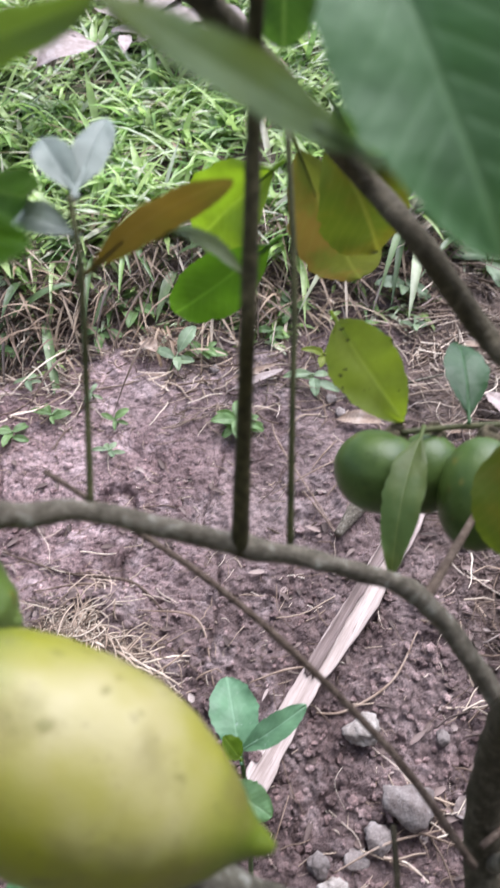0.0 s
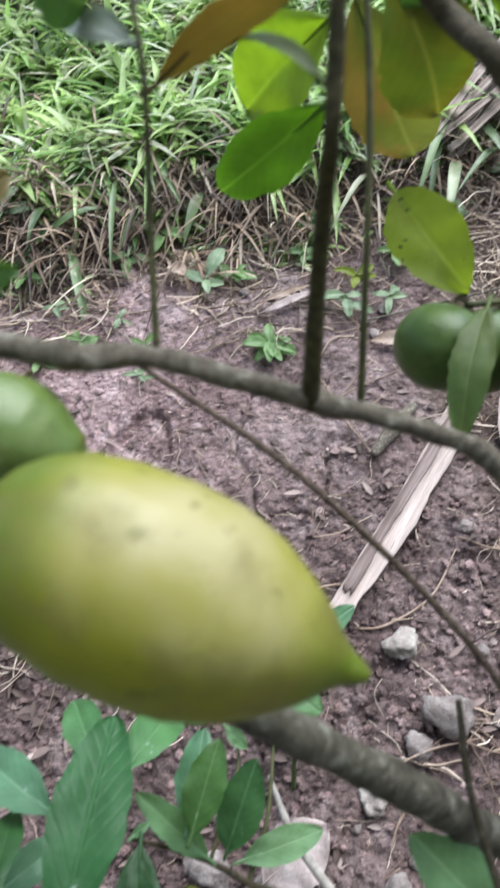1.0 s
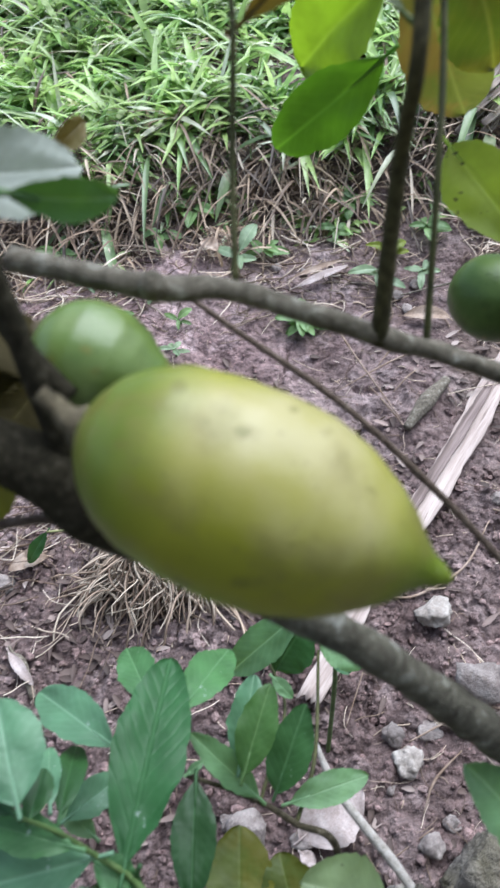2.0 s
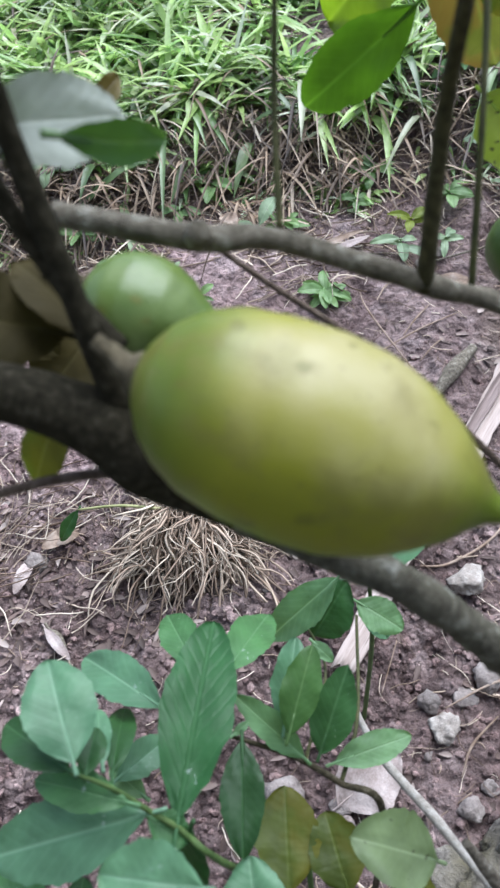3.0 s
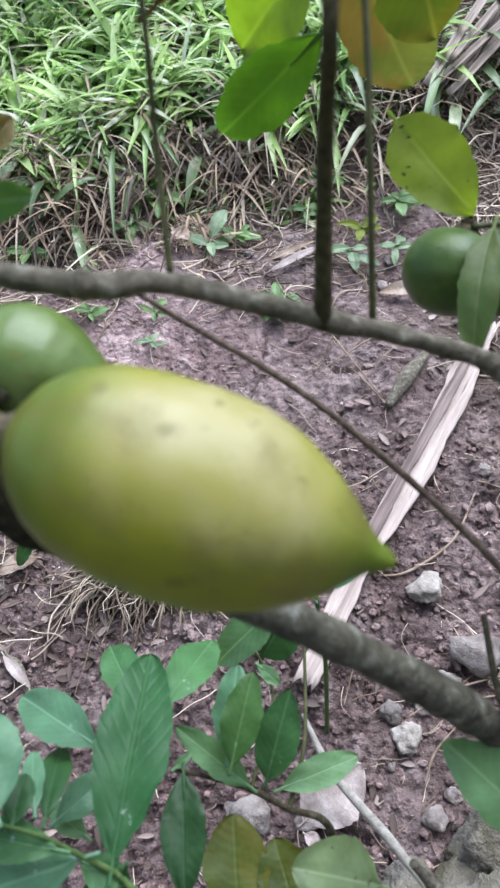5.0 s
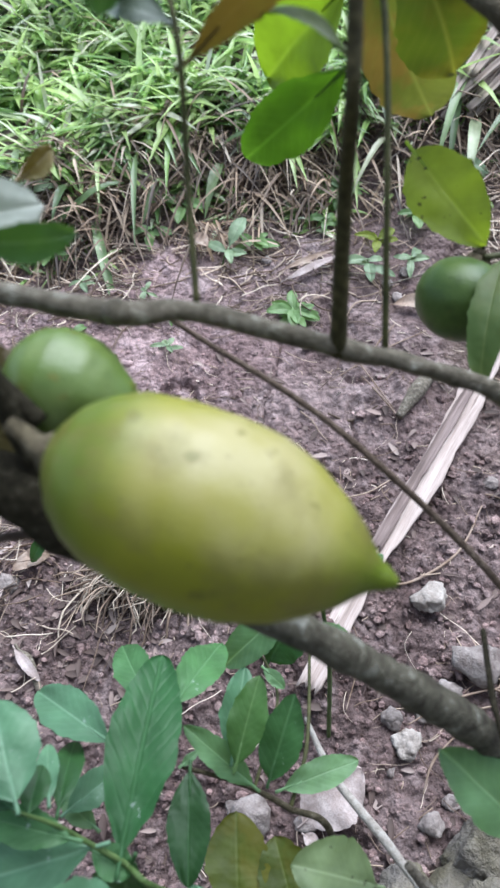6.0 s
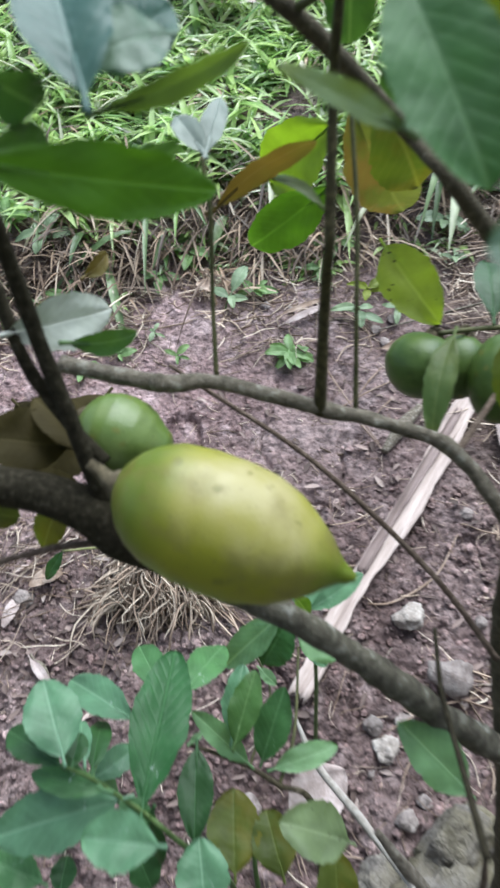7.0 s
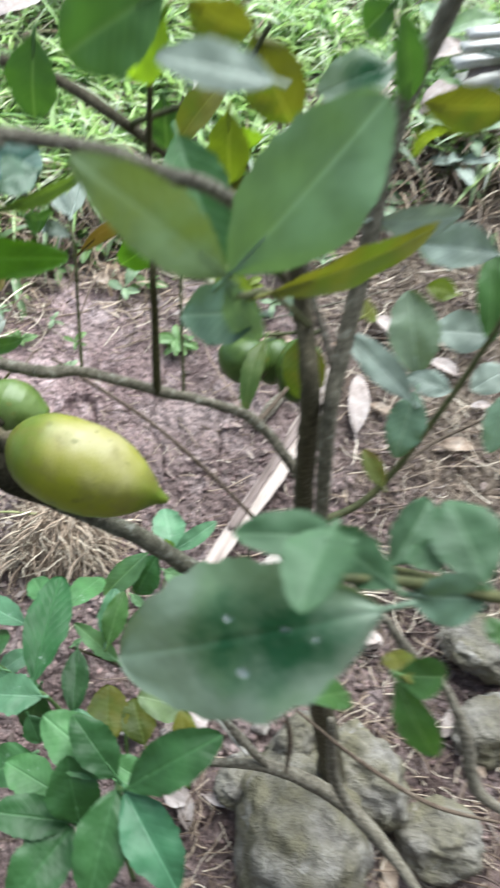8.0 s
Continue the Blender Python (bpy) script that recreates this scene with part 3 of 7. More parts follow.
def lump(name, size, mat, seed, rough=0.22, detail=3, flat=0.7, angular=0.0):
    """A stone: a worn lump with some flat broken faces where angular."""
    r, bm = random.Random(seed * 7.0 + 1), bmesh.new()
    bmesh.ops.create_icosphere(bm, subdivisions=detail, radius=1.0)
    cuts = []
    for k in range(int(14 * angular)):
        cuts.append((Vector((r.gauss(0, 1), r.gauss(0, 1), r.gauss(0, 1))).normalized(), r.uniform(0.60, 0.86)))
    for v in bm.verts:
        for n, c in cuts:
            over = v.co.dot(n) - c
            if over > 0:
                v.co -= n * over * 0.97
    for v in bm.verts:
        d = v.co.copy()
        k = 1 + rough * 0.35 * noise.noise(d * 1.6 + Vector((seed, 0, 0))) + rough * 0.28 * noise.noise(d * 4.0 + Vector((0, seed, 0))) + rough * 0.16 * noise.noise(d * 10.0)
        v.co = Vector((d.x * k * size[0], d.y * k * size[1], d.z * k * size[2]))
    me = bpy.data.meshes.new(name)
    bm.to_mesh(me)
    bm.free()
    me.materials.append(mat)
    me.polygons.foreach_set("use_smooth", [True] * len(me.polygons))
    return me


# ---- ground ----
def value_noise(x, y, seed):
    """Smooth value noise on arrays, -1 to 1."""
    xi, yi = np.floor(x), np.floor(y)
    u, v = x - xi, y - yi
    u, v = u * u * (3 - 2 * u), v * v * (3 - 2 * v)

    def at(a, b):
        h = np.sin(a * 127.1 + b * 311.7 + seed * 74.7) * 43758.5453
        return 2 * (h - np.floor(h)) - 1

    return (at(xi, yi) * (1 - u) + at(xi + 1, yi) * u) * (1 - v) + (at(xi, yi + 1) * (1 - u) + at(xi + 1, yi + 1) * u) * v


def clods(x, y, seed, gap=0.22):
    """Uneven lumps packed side by side with narrow cracks between them, 0 to 1."""
    first, second, tall = np.full(np.shape(x), 9.0), np.full(np.shape(x), 9.0), np.zeros(np.shape(x))
    x, y = x + 0.45 * value_noise(x * 1.7, y * 1.7, seed + 2), y + 0.45 * value_noise(x * 1.7, y * 1.7, seed + 3)
    xi, yi = np.floor(x), np.floor(y)
    for a in (-1, 0, 1):
        for c in (-1, 0, 1):
            h = np.sin((xi + a) * 127.1 + (yi + c) * 311.7 + seed * 74.7) * 43758.5453
            k = np.sin((xi + a) * 269.5 + (yi + c) * 183.3 + seed * 11.3) * 28001.8384
            h, k = h - np.floor(h), k - np.floor(k)
            d = np.hypot(xi + a + h - x, yi + c + k - y)
            near = d < first
            second = np.where(near, first, np.minimum(second, d))
            first, tall = np.where(near, d, first), np.where(near, 0.35 + 0.65 * np.abs(2 * ((h * 7.3 + k * 3.1) % 1) - 1), tall)
    return np.clip((second - first) / gap, 0, 1) ** 0.5 * tall * (1 - 0.5 * np.clip(first, 0, 1) ** 2)


def foot(x):
    """How far off the grass bank begins."""
    return 0.835 + 0.05 * np.sin(x * 4.0 + 0.6) + 0.12 * np.clip(x - 0.05, 0, 1) + 0.03 * value_noise(x * 9.0, x * 0 + 3.0, 5)


def land(x, y):
    """The lie of the land without clods: a slope, a hump of bank at the grass, level far off."""
    x, y = np.asarray(x, float), np.asarray(y, float)
    yy = np.where(y > 1.1, 1.1 + 2.2 * np.tanh((y - 1.1) / 2.2), np.where(y < -0.6, -0.6 + 0.5 * np.tanh((y + 0.6) / 0.5), y))
    xx = 1.5 * np.tanh(x / 1.5)
    mound = 0.044 * np.exp(-(((x + 0.156) / 0.056) ** 4) - (((y - 0.388) / 0.048) ** 4))
    bank = 0.055 / (1 + np.exp(np.clip(-(y - foot(x) - 0.05) / 0.022, -60, 60))) * np.exp(-(np.clip(np.abs(x) - 3, 0, None) ** 2))
    return -0.0145 + 0.170 * yy + 0.061 * xx + bank + mound


def relief(x, y):
    near = np.exp(-((np.clip(np.abs(x) - 0.8, 0, None) / 0.5) ** 2) - ((np.clip(np.abs(y - 0.45) - 0.75, 0, None) / 0.5) ** 2))
    crumbly = np.clip(0.35 + 1.1 * value_noise(x * 5, y * 5, 41) + 0.55 * np.clip((0.42 - y) / 0.15, -1, 1), 0.06, 1.2)
    h = (0.0085 * clods(x * 24, y * 24, 31, 0.16) + 0.0075 * clods(x * 62, y * 62, 32, 0.3) + 0.0036 * clods(x * 135, y * 135, 33, 0.4) - 0.008) * crumbly
    h = h + 0.010 * value_noise(x * 7, y * 7, 1) + 0.007 * value_noise(x * 17, y * 17, 2) + 0.0036 * np.abs(value_noise(x * 41, y * 41, 3)) + 0.0022 * value_noise(x * 105, y * 105, 4) + 0.0012 * value_noise(x * 210, y * 210, 6)
    wx, wy = x + 0.018 * value_noise(x * 21, y * 21, 8), y + 0.018 * value_noise(x * 21, y * 21, 10)
    for scale, deep, seed in ((13, 0.011, 7), (29, 0.006, 17)):
        crack = 1 - np.abs(value_noise(wx * scale, wy * scale, seed))
        h = h - deep * np.clip(crack - 0.93, 0, 1) / 0.07 * np.clip(0.6 + 1.4 * value_noise(x * 6, y * 6, seed + 1), 0, 1)
    return h * near + 0.02 * (1 - near) * value_noise(x * 1.7, y * 1.7, 9)


def height(x, y):
    return float(land(x, y) + relief(np.array([float(x)]), np.array([float(y)]))[0])


def lines(low, high, step, far):
    inner = list(np.arange(low, high + step / 2, step))
    out, gap = [], step
    while (out[-1] if out else 0) < far:
        gap *= 1.22
        out.append((out[-1] if out else 0) + gap)
    return np.array([low - d for d in out[::-1]] + inner + [high + d for d in out])


gx, gy = lines(-0.46, 0.52, 0.0021, 900.0), lines(0.0, 0.88, 0.0021, 900.0)
X, Y = np.meshgrid(gx, gy)
Z = land(X, Y) + relief(X, Y)
nx, ny = len(gx), len(gy)
idx = np.arange(nx * ny).reshape(ny, nx)
quads = np.stack([idx[:-1, :-1], idx[:-1, 1:], idx[1:, 1:], idx[1:, :-1]], -1).reshape(-1, 4)
tagged(new("ground", mesh_of("ground", np.stack([X, Y, Z], -1).reshape(-1, 3).tolist(), quads.tolist(), SOIL)), "bare purplish brown crumbly garden soil, damp and cloddy", "soil", kind="structure")

def light_block_wall(name, x0, x1, y, thick, high):
    """An added, unseen light-blocking wall, its top rounded, its foot in the ground."""
    bm = bmesh.new()
    cols, verts = 60, []
    profile = [(-0.5, -0.3), (-0.5, high - 0.04), (-0.3, high), (0.3, high), (0.5, high - 0.04), (0.5, -0.3)]
    for i in range(cols + 1):
        x = x0 + (x1 - x0) * i / cols
        base = float(land(x, y))
        verts.append([bm.verts.new((x, y + thick * a + 0.012 * noise.noise(Vector((x * 2, a, h))), base + h + 0.01 * noise.noise(Vector((x, h, 3)))) ) for a, h in profile])
    for p, q in zip(verts, verts[1:]):
        for k in range(len(profile) - 1):
            bm.faces.new((p[k], p[k + 1], q[k + 1], q[k]))
    bm.faces.new(verts[0])
    bm.faces.new(verts[-1][::-1])
    bmesh.ops.recalc_face_normals(bm, faces=bm.faces[:])
    me = bpy.data.meshes.new(name)
    bm.to_mesh(me)
    bm.free()
    me.materials.append(ADDED_WALL)
    return tagged(new(name, me), "plain grey-brown wall added out of view to block low sky light", "wall", kind="structure")


# added out of view to hold low sky light off the near faces
light_block_wall("light_block_south", -4.0, 4.0, -1.25, 0.16, 1.7)

rng = np.random.default_rng(7)


def ribbon_mesh(name, roots, mat, rows=4):
    """Many thin blades: each a root, a heading, a length, a width, a lift and a droop."""
    verts, faces = [], []
    for x, y, z, head, length, width, lift, droop in roots:
        dx, dy = math.cos(head), math.sin(head)
        sx, sy = -dy, dx
        first = len(verts)
        for i in range(rows + 1):
            s = i / rows
            out = length * (s * math.cos(lift) + droop * 0.45 * s * s)
            up = length * (s * math.sin(lift) - droop * s * s)
            w = 0.5 * width * (1 - s**2.2) * (0.55 + 0.9 * min(s * 2.5, 1.0)) + 0.0002
            verts += [(x + dx * out - sx * w, y + dy * out - sy * w, z + up + w * 0.35), (x + dx * out, y + dy * out, z + up - w * 0.15), (x + dx * out + sx * w, y + dy * out + sy * w, z + up + w * 0.35)]
        for i in range(rows):
            a = first + 3 * i
            faces += [(a, a + 1, a + 4, a + 3), (a + 1, a + 2, a + 5, a + 4)]
    return mesh_of(name, verts, faces, mat)


def straw_mesh(name, roots, mat):
    """Many dry stalks: three-sided, slightly bowed, lying at a heading and a tilt."""
    verts, faces = [], []
    for x, y, z, head, length, thick, tilt, bow in roots:
        first = len(verts)
        for i in range(7):
            s = i / 6
            o, b = length * s, bow * length * 4 * s * (1 - s) + 0.022 * length * math.sin(8.0 * s + 40.0 * x + head)
            px, py = x + math.cos(head) * o * math.cos(tilt) - math.sin(head) * b, y + math.sin(head) * o * math.cos(tilt) + math.cos(head) * b
            pz = z + o * math.sin(tilt) + abs(b) * 0.4
            for k in range(3):
                a = 2.1 * k
                verts.append((px - math.sin(head) * math.cos(a) * thick * (1.15 - 0.8 * s), py + math.cos(head) * math.cos(a) * thick, pz + math.sin(a) * thick))
        for i in range(6):
            for k in range(3):
                a, b = first + 3 * i + k, first + 3 * i + (k + 1) % 3
                faces.append((a, b, b + 3, a + 3))
    return mesh_of(name, verts, faces, mat)


def scatter(n, box, keep=None):
    xs, ys = rng.uniform(box[0], box[1], n), rng.uniform(box[2], box[3], n)
    if keep is not None:
        ok = keep(xs, ys)
        xs, ys = xs[ok], ys[ok]
    return xs, ys, land(xs, ys) + relief(xs, ys)


def grassy(x, y):
    return y > foot(x) + 0.01 + 0.05 * value_noise(x * 14, y * 14, 11)


# bright grass on the bank and beyond, in tufts
def patchy(x, y):
    """Grass stands thick in some places and thin in others."""
    return grassy(x, y - 0.085) & (value_noise(x * 8, y * 8, 51) + 0.6 * value_noise(x * 19, y * 19, 52) > -0.35)


roots = []
for n, low, high, long in ((1900, 0.90, 1.35, 0.9), (1700, 1.3, 2.1, 1.2), (1100, 2.0, 4.5, 2.0)):
    for x, y, z in zip(*scatter(n, (-0.35 - 0.42 * high, 0.35 + 0.50 * high, low, high), patchy)):
        lean, tall = rng.uniform(0, 6.283), rng.uniform(0.7, 1.5)
        for k in range(rng.integers(4, 10)):
            size = rng.uniform(0.035, 0.110) * long * tall
            roots.append((x + rng.normal(0, 0.009), y + rng.normal(0, 0.009), z - 0.003, lean + rng.normal(0, 1.3), size, rng.uniform(0.0035, 0.0125) * (0.7 + 0.3 * long), rng.uniform(0.12, 1.05), rng.uniform(0.1, 0.8)))
for c in range(60):
    cx = rng.uniform(-0.75, 0.45)
    cy = float(foot(np.array([cx]))[0]) + rng.uniform(-0.03, 0.10)
    for k in range(rng.integers(8, 20)):
        x, y = cx + rng.normal(0, 0.018), cy + rng.normal(0, 0.015)
        roots.append((x, y, float(land(x, y)), rng.uniform(0, 6.283), rng.uniform(0.018, 0.050), rng.uniform(0.004, 0.008), rng.uniform(0.2, 1.0), rng.uniform(0.2, 0.8)))
for x, y, z in zip(*scatter(2600, (-4.0, 4.5, 0.9, 6.0), lambda x, y: grassy(x, y - 0.05) & (np.abs(x) > 0.35 + 0.42 * np.clip(y, 0.9, 4.5)))):
    for k in range(4):
        roots.append((x + rng.normal(0, 0.03), y + rng.normal(0, 0.03), z - 0.01, rng.uniform(0, 6.283), rng.uniform(0.08, 0.2), rng.uniform(0.006, 0.011), rng.uniform(0.4, 1.35), rng.uniform(0.2, 1.0)))
tagged(new("grass", ribbon_mesh("grass", roots, GRASS, 4)), "bright green broad-bladed grass on the low bank", "grass", kind="stuff")
# long coarse blades that hang over the edge of the bank
roots = []
for x in rng.uniform(-0.9, 1.0, 110):
    y = float(foot(np.array([x]))[0]) + rng.uniform(0.02, 0.17)
    roots.append((x, y, float(land(x, y)) + 0.02, rng.normal(-1.57, 1.2), rng.uniform(0.05, 0.14), rng.uniform(0.006, 0.014), rng.uniform(0.0, 1.0), rng.uniform(0.4, 1.2)))
tagged(new("coarse_grass", ribbon_mesh("coarse_grass", roots, COARSE, 6)), "long grey-green grass blades drooping over the bank", "grass", kind="stuff")
# dead blades under them, matted in bunches
roots = []
for c in range(430):
    cx = rng.uniform(-0.95, 1.1)
    cy, heading, up = float(foot(np.array([cx]))[0]) + rng.normal(0.055, 0.05), rng.normal(-1.57, 1.5), rng.uniform(-0.3, 0.7)
    for k in range(rng.integers(4, 18)):
        x, y = cx + rng.normal(0, 0.018), cy + rng.normal(0, 0.014)
        roots.append((x, y, float(land(x, y)) + rng.uniform(0.0, 0.03), heading + rng.normal(0, 0.9), rng.uniform(0.02, 0.095), rng.uniform(0.0008, 0.0036), up + rng.normal(0, 0.35), rng.uniform(0.2, 1.1)))
for x, y, z in zip(*scatter(2600, (-1.1, 1.3, 0.9, 2.2), grassy)):
    roots.append((x, y, z, rng.uniform(0, 6.283), rng.uniform(0.04, 0.12), rng.uniform(0.0015, 0.005), rng.uniform(0.1, 0.9), rng.uniform(0.2, 0.8)))
tagged(new("dead_grass", ribbon_mesh("dead_grass", roots, THATCH, 5)), "brown dead grass matted along the foot of the bank", "dry grass", kind="stuff")

# crumbs of soil
verts, faces = [], []
base_bm = bmesh.new()
bmesh.ops.create_icosphere(base_bm, subdivisions=1, radius=1.0)
ball = [v.co.copy() for v in base_bm.verts]
ball_faces = [tuple(v.index for v in f.verts) for f in base_bm.faces]
base_bm.free()
xs, ys, zs = scatter(26000, (-0.5, 0.65, 0.0, 0.88), lambda x, y: value_noise(x * 6, y * 6, 21) + np.clip((0.38 - y) * 4, -1.2, 0.6) > -0.7)
for k, (x, y, z) in enumerate(zip(xs, ys, zs)):
    r = 0.0007 + 0.0034 * rng.random() ** 3.5 * (1.0 if y < 0.45 else 0.5) + (0.004 if rng.random() < 0.012 else 0)
    first, sq = len(verts), rng.uniform(0.6, 1.2, 3)
    verts += [(x + c.x * r * sq[0] * (1 + 0.7 * noise.noise(c * 2.3 + Vector((k * 1.7, 0, 0)))), y + c.y * r * sq[1] * (1 + 0.7 * noise.noise(c * 2.3 + Vector((0, k * 1.7, 0)))), z + 0.3 * r + c.z * r * sq[2] * 0.8) for c in ball]
    faces += [tuple(i + first for i in f) for f in ball_faces]
xs, ys, zs = scatter(3800, (-0.30, 0.45, 0.02, 0.62), lambda x, y: value_noise(x * 7, y * 7, 23) + np.clip((0.36 - y) * 4, -1.0, 0.8) + np.clip(x * 2, -0.4, 0.4) > -0.15)
for k, (x, y, z) in enumerate(zip(xs, ys, zs)):
    r = 0.0016 + 0.0040 * rng.random() ** 2.5
    first, sq = len(verts), rng.uniform(0.6, 1.2, 3)
    verts += [(x + c.x * r * sq[0] * (1 + 0.8 * noise.noise(c * 1.9 + Vector((k * 1.3, 0, 0)))), y + c.y * r * sq[1] * (1 + 0.8 * noise.noise(c * 1.9 + Vector((0, k * 1.3, 0)))), z - 0.05 * r + c.z * r * sq[2] * 0.8) for c in ball]
    faces += [tuple(i + first for i in f) for f in ball_faces]
tagged(new("soil_crumbs", mesh_of("soil_crumbs", verts, faces, CLOD, False)), "loose crumbs of dark brown soil on the bare ground", "soil", kind="stuff")

# dry bits on the bare soil, thick on the open side under the tree
roots = []
for x, y, z in zip(*scatter(2300, (-0.5, 0.38, 0.02, 0.90))):
    roots.append((x, y, z + 0.001, rng.uniform(0, 6.283), 0.005 + 0.04 * rng.random() ** 2.5, rng.uniform(0.0002, 0.0007), rng.normal(0.03, 0.12), rng.normal(0, 0.10)))
for x, y, z in zip(*scatter(1500, (-0.45, 0.30, 0.66, 0.90), lambda x, y: value_noise(x * 7, y * 7, 61) > -0.25)):
    roots.append((x, y, z + rng.uniform(0, 0.004), rng.uniform(0, 6.283), rng.uniform(0.01, 0.06), rng.uniform(0.0004, 0.0014), rng.normal(0.04, 0.12), rng.normal(0, 0.12)))
for x, y, z in zip(*scatter(3000, (0.20, 1.0, 0.25, 1.15))):
    roots.append((x, y, z + rng.uniform(0.002, 0.012), rng.uniform(0, 6.283), rng.uniform(0.015, 0.08), rng.uniform(0.0004, 0.0013), rng.normal(0.05, 0.15), rng.normal(0, 0.10)))
for x, y, z in zip(*scatter(1100, (-0.02, 0.45, -0.08, 0.26), lambda x, y: (x > 0.14) | (y < 0.10))):
    roots.append((x, y, z + rng.uniform(0.001, 0.006), rng.uniform(0, 6.283), rng.uniform(0.01, 0.06), rng.uniform(0.0004, 0.0012), rng.normal(0.05, 0.15), rng.normal(0, 0.10)))
for x, y, z in zip(*scatter(60, (-0.34, 0.06, 0.28, 0.56))):
    roots.append((x, y, z + 0.003, rng.normal(0.0, 0.9), rng.uniform(0.02, 0.075), rng.uniform(0.0004, 0.0009), rng.normal(0.02, 0.05), rng.normal(0, 0.06)))
tagged(new("straw_litter", straw_mesh("straw_litter", roots, STRAW)), "thin pale straw and stalk bits strewn over the soil", "straw", kind="stuff")
roots = []
for x, y, z in zip(*scatter(7000, (0.20, 1.3, -0.05, 1.2))):
    roots.append((x, y, z + rng.uniform(0, 0.008), rng.uniform(0, 6.283), rng.uniform(0.008, 0.055), rng.uniform(0.0003, 0.0013), rng.normal(0.05, 0.2), rng.normal(0, 0.06)))
tagged(new("dry_litter", straw_mesh("dry_litter", roots, FLAKE)), "brown dry stalks and litter matted beside the tree", "straw", kind="stuff")
# flakes of bark and leaf on the soil
roots = []
for n, box in ((420, (-0.42, 0.30, 0.05, 0.62)), (520, (-0.42, -0.14, 0.20, 0.42)), (260, (0.05, 0.60, 0.0, 0.60)), (1700, (0.26, 1.0, 0.1, 1.15))):
    for x, y, z in zip(*scatter(n, box)):
        roots.append((x, y, z + 0.001, rng.uniform(0, 6.283), rng.uniform(0.005, 0.020), rng.uniform(0.002, 0.006), rng.normal(0.15, 0.25), rng.uniform(0.0, 0.4)))
tagged(new("leaf_flakes", ribbon_mesh("leaf_flakes", roots, FLAKE, 3)), "small pinkish brown flakes of dead leaf on soil", "leaf litter", kind="stuff")
# pulled-up tuft: a sod with a matted crown, its bleached stalks fanning down the near side
def strand_mesh(name, strands, mat):
    """Limp stalks: each a start, a heading, a length, a thickness and a first pitch; they sag until they lie on the ground."""
    verts, faces = [], []
    for x, y, z, head, length, thick, pitch in strands:
        first, steps = len(verts), 9
        turn, sag = rng.normal(0, 0.10), rng.uniform(0.05, 0.35)
        for i in range(steps + 1):
            for k in range(3):
                w = thick * (1.1 - 0.55 * i / steps) * (1.0, -1.0, 0.0)[k]
                verts.append((x - math.sin(head) * w * 1.35, y + math.cos(head) * w * 1.35, z + (0.0 if k < 2 else 0.55 * thick)))
            step = length / steps
            x, y, z = x + math.cos(head) * math.cos(pitch) * step, y + math.sin(head) * math.cos(pitch) * step, z + math.sin(pitch) * step
            low = float(land(x, y)) + 0.0015
            if z < low:
                z, pitch = low, 0.0
            if rng.random() < 0.12:
                head, pitch = head + rng.normal(0, 0.8), pitch + rng.normal(0, 0.4)
            head, pitch = head + turn + rng.normal(0, 0.13), max(pitch - sag, -1.25)
        for i in range(steps):
            for k in range(3):
                a, b = first + 3 * i + k, first + 3 * i + (k + 1) % 3
                faces.append((a, b, b + 3, a + 3))
    return mesh_of(name, verts, faces, mat)


strands = []
for k in range(700):
    a, d = rng.uniform(0, 6.283), abs(rng.normal(0, 0.040))
    x, y = -0.155 + math.cos(a) * d * 1.1, 0.368 + math.sin(a) * d * 0.8
    strands.append((x, y, float(land(x, y)) + rng.uniform(0, 0.012), rng.uniform(0, 6.283), rng.uniform(0.015, 0.055), rng.uniform(0.0003, 0.0007), rng.normal(0.1, 0.4)))
for c in range(52):
    cx = -0.150 + rng.normal(0, 0.026)
    cy, heading = 0.345 + rng.normal(0, 0.013), -1.50 + (cx + 0.150) * 16 + rng.normal(0, 0.8)
    for k in range(rng.integers(6, 18)):
        x, y = cx + rng.normal(0, 0.006), cy + rng.normal(0, 0.005)
        strands.append((x, y, float(land(x, y)) + rng.uniform(0.0, 0.014), heading + rng.normal(0, 0.5), rng.uniform(0.028, 0.078), rng.uniform(0.0004, 0.0013), rng.uniform(-0.3, 0.7)))
tagged(new("straw_tuft", strand_mesh("straw_tuft", strands, BLEACHED_STRAW)), "bleached tangled tuft of dried grass roots on the soil", "straw", kind="stuff")
roots = []
for k in range(170):
    x, y = -0.34 + rng.normal(0, 0.07), 0.36 + rng.normal(0, 0.06)
    roots.append((x, y, height(x, y) + rng.uniform(0, 0.015), rng.normal(0.9, 0.9), rng.uniform(0.02, 0.07), rng.uniform(0.0004, 0.0009), rng.normal(0.05, 0.2), rng.normal(0, 0.06)))
tagged(new("straw_heap", straw_mesh("straw_heap", roots, STRAW)), "scattered heap of bleached dry grass stalks", "straw", kind="stuff")


# ---- the lemon tree ----
tree = thing("lemon_tree", (0.118, 0.112, 0.0), "young lemon tree with grey-brown branches and glossy green leaves", "tree")
trunk = stem("trunk", tree, BARK_BROWN, (0.012,0.010,0.0080,0.0070,0.0064,0.0050,0.0042,0.0034), [(0.1486, 0.0501, 0.0147), (0.1248, 0.0638, 0.1589), (0.1011, 0.0757, 0.2946), (0.0932, 0.1075, 0.3536), (0.0880, 0.1160, 0.4300), (0.0776, 0.0809, 0.5392), (0.0743, 0.1057, 0.5674), (0.0675, 0.1170, 0.5999)], knobs=0.14)
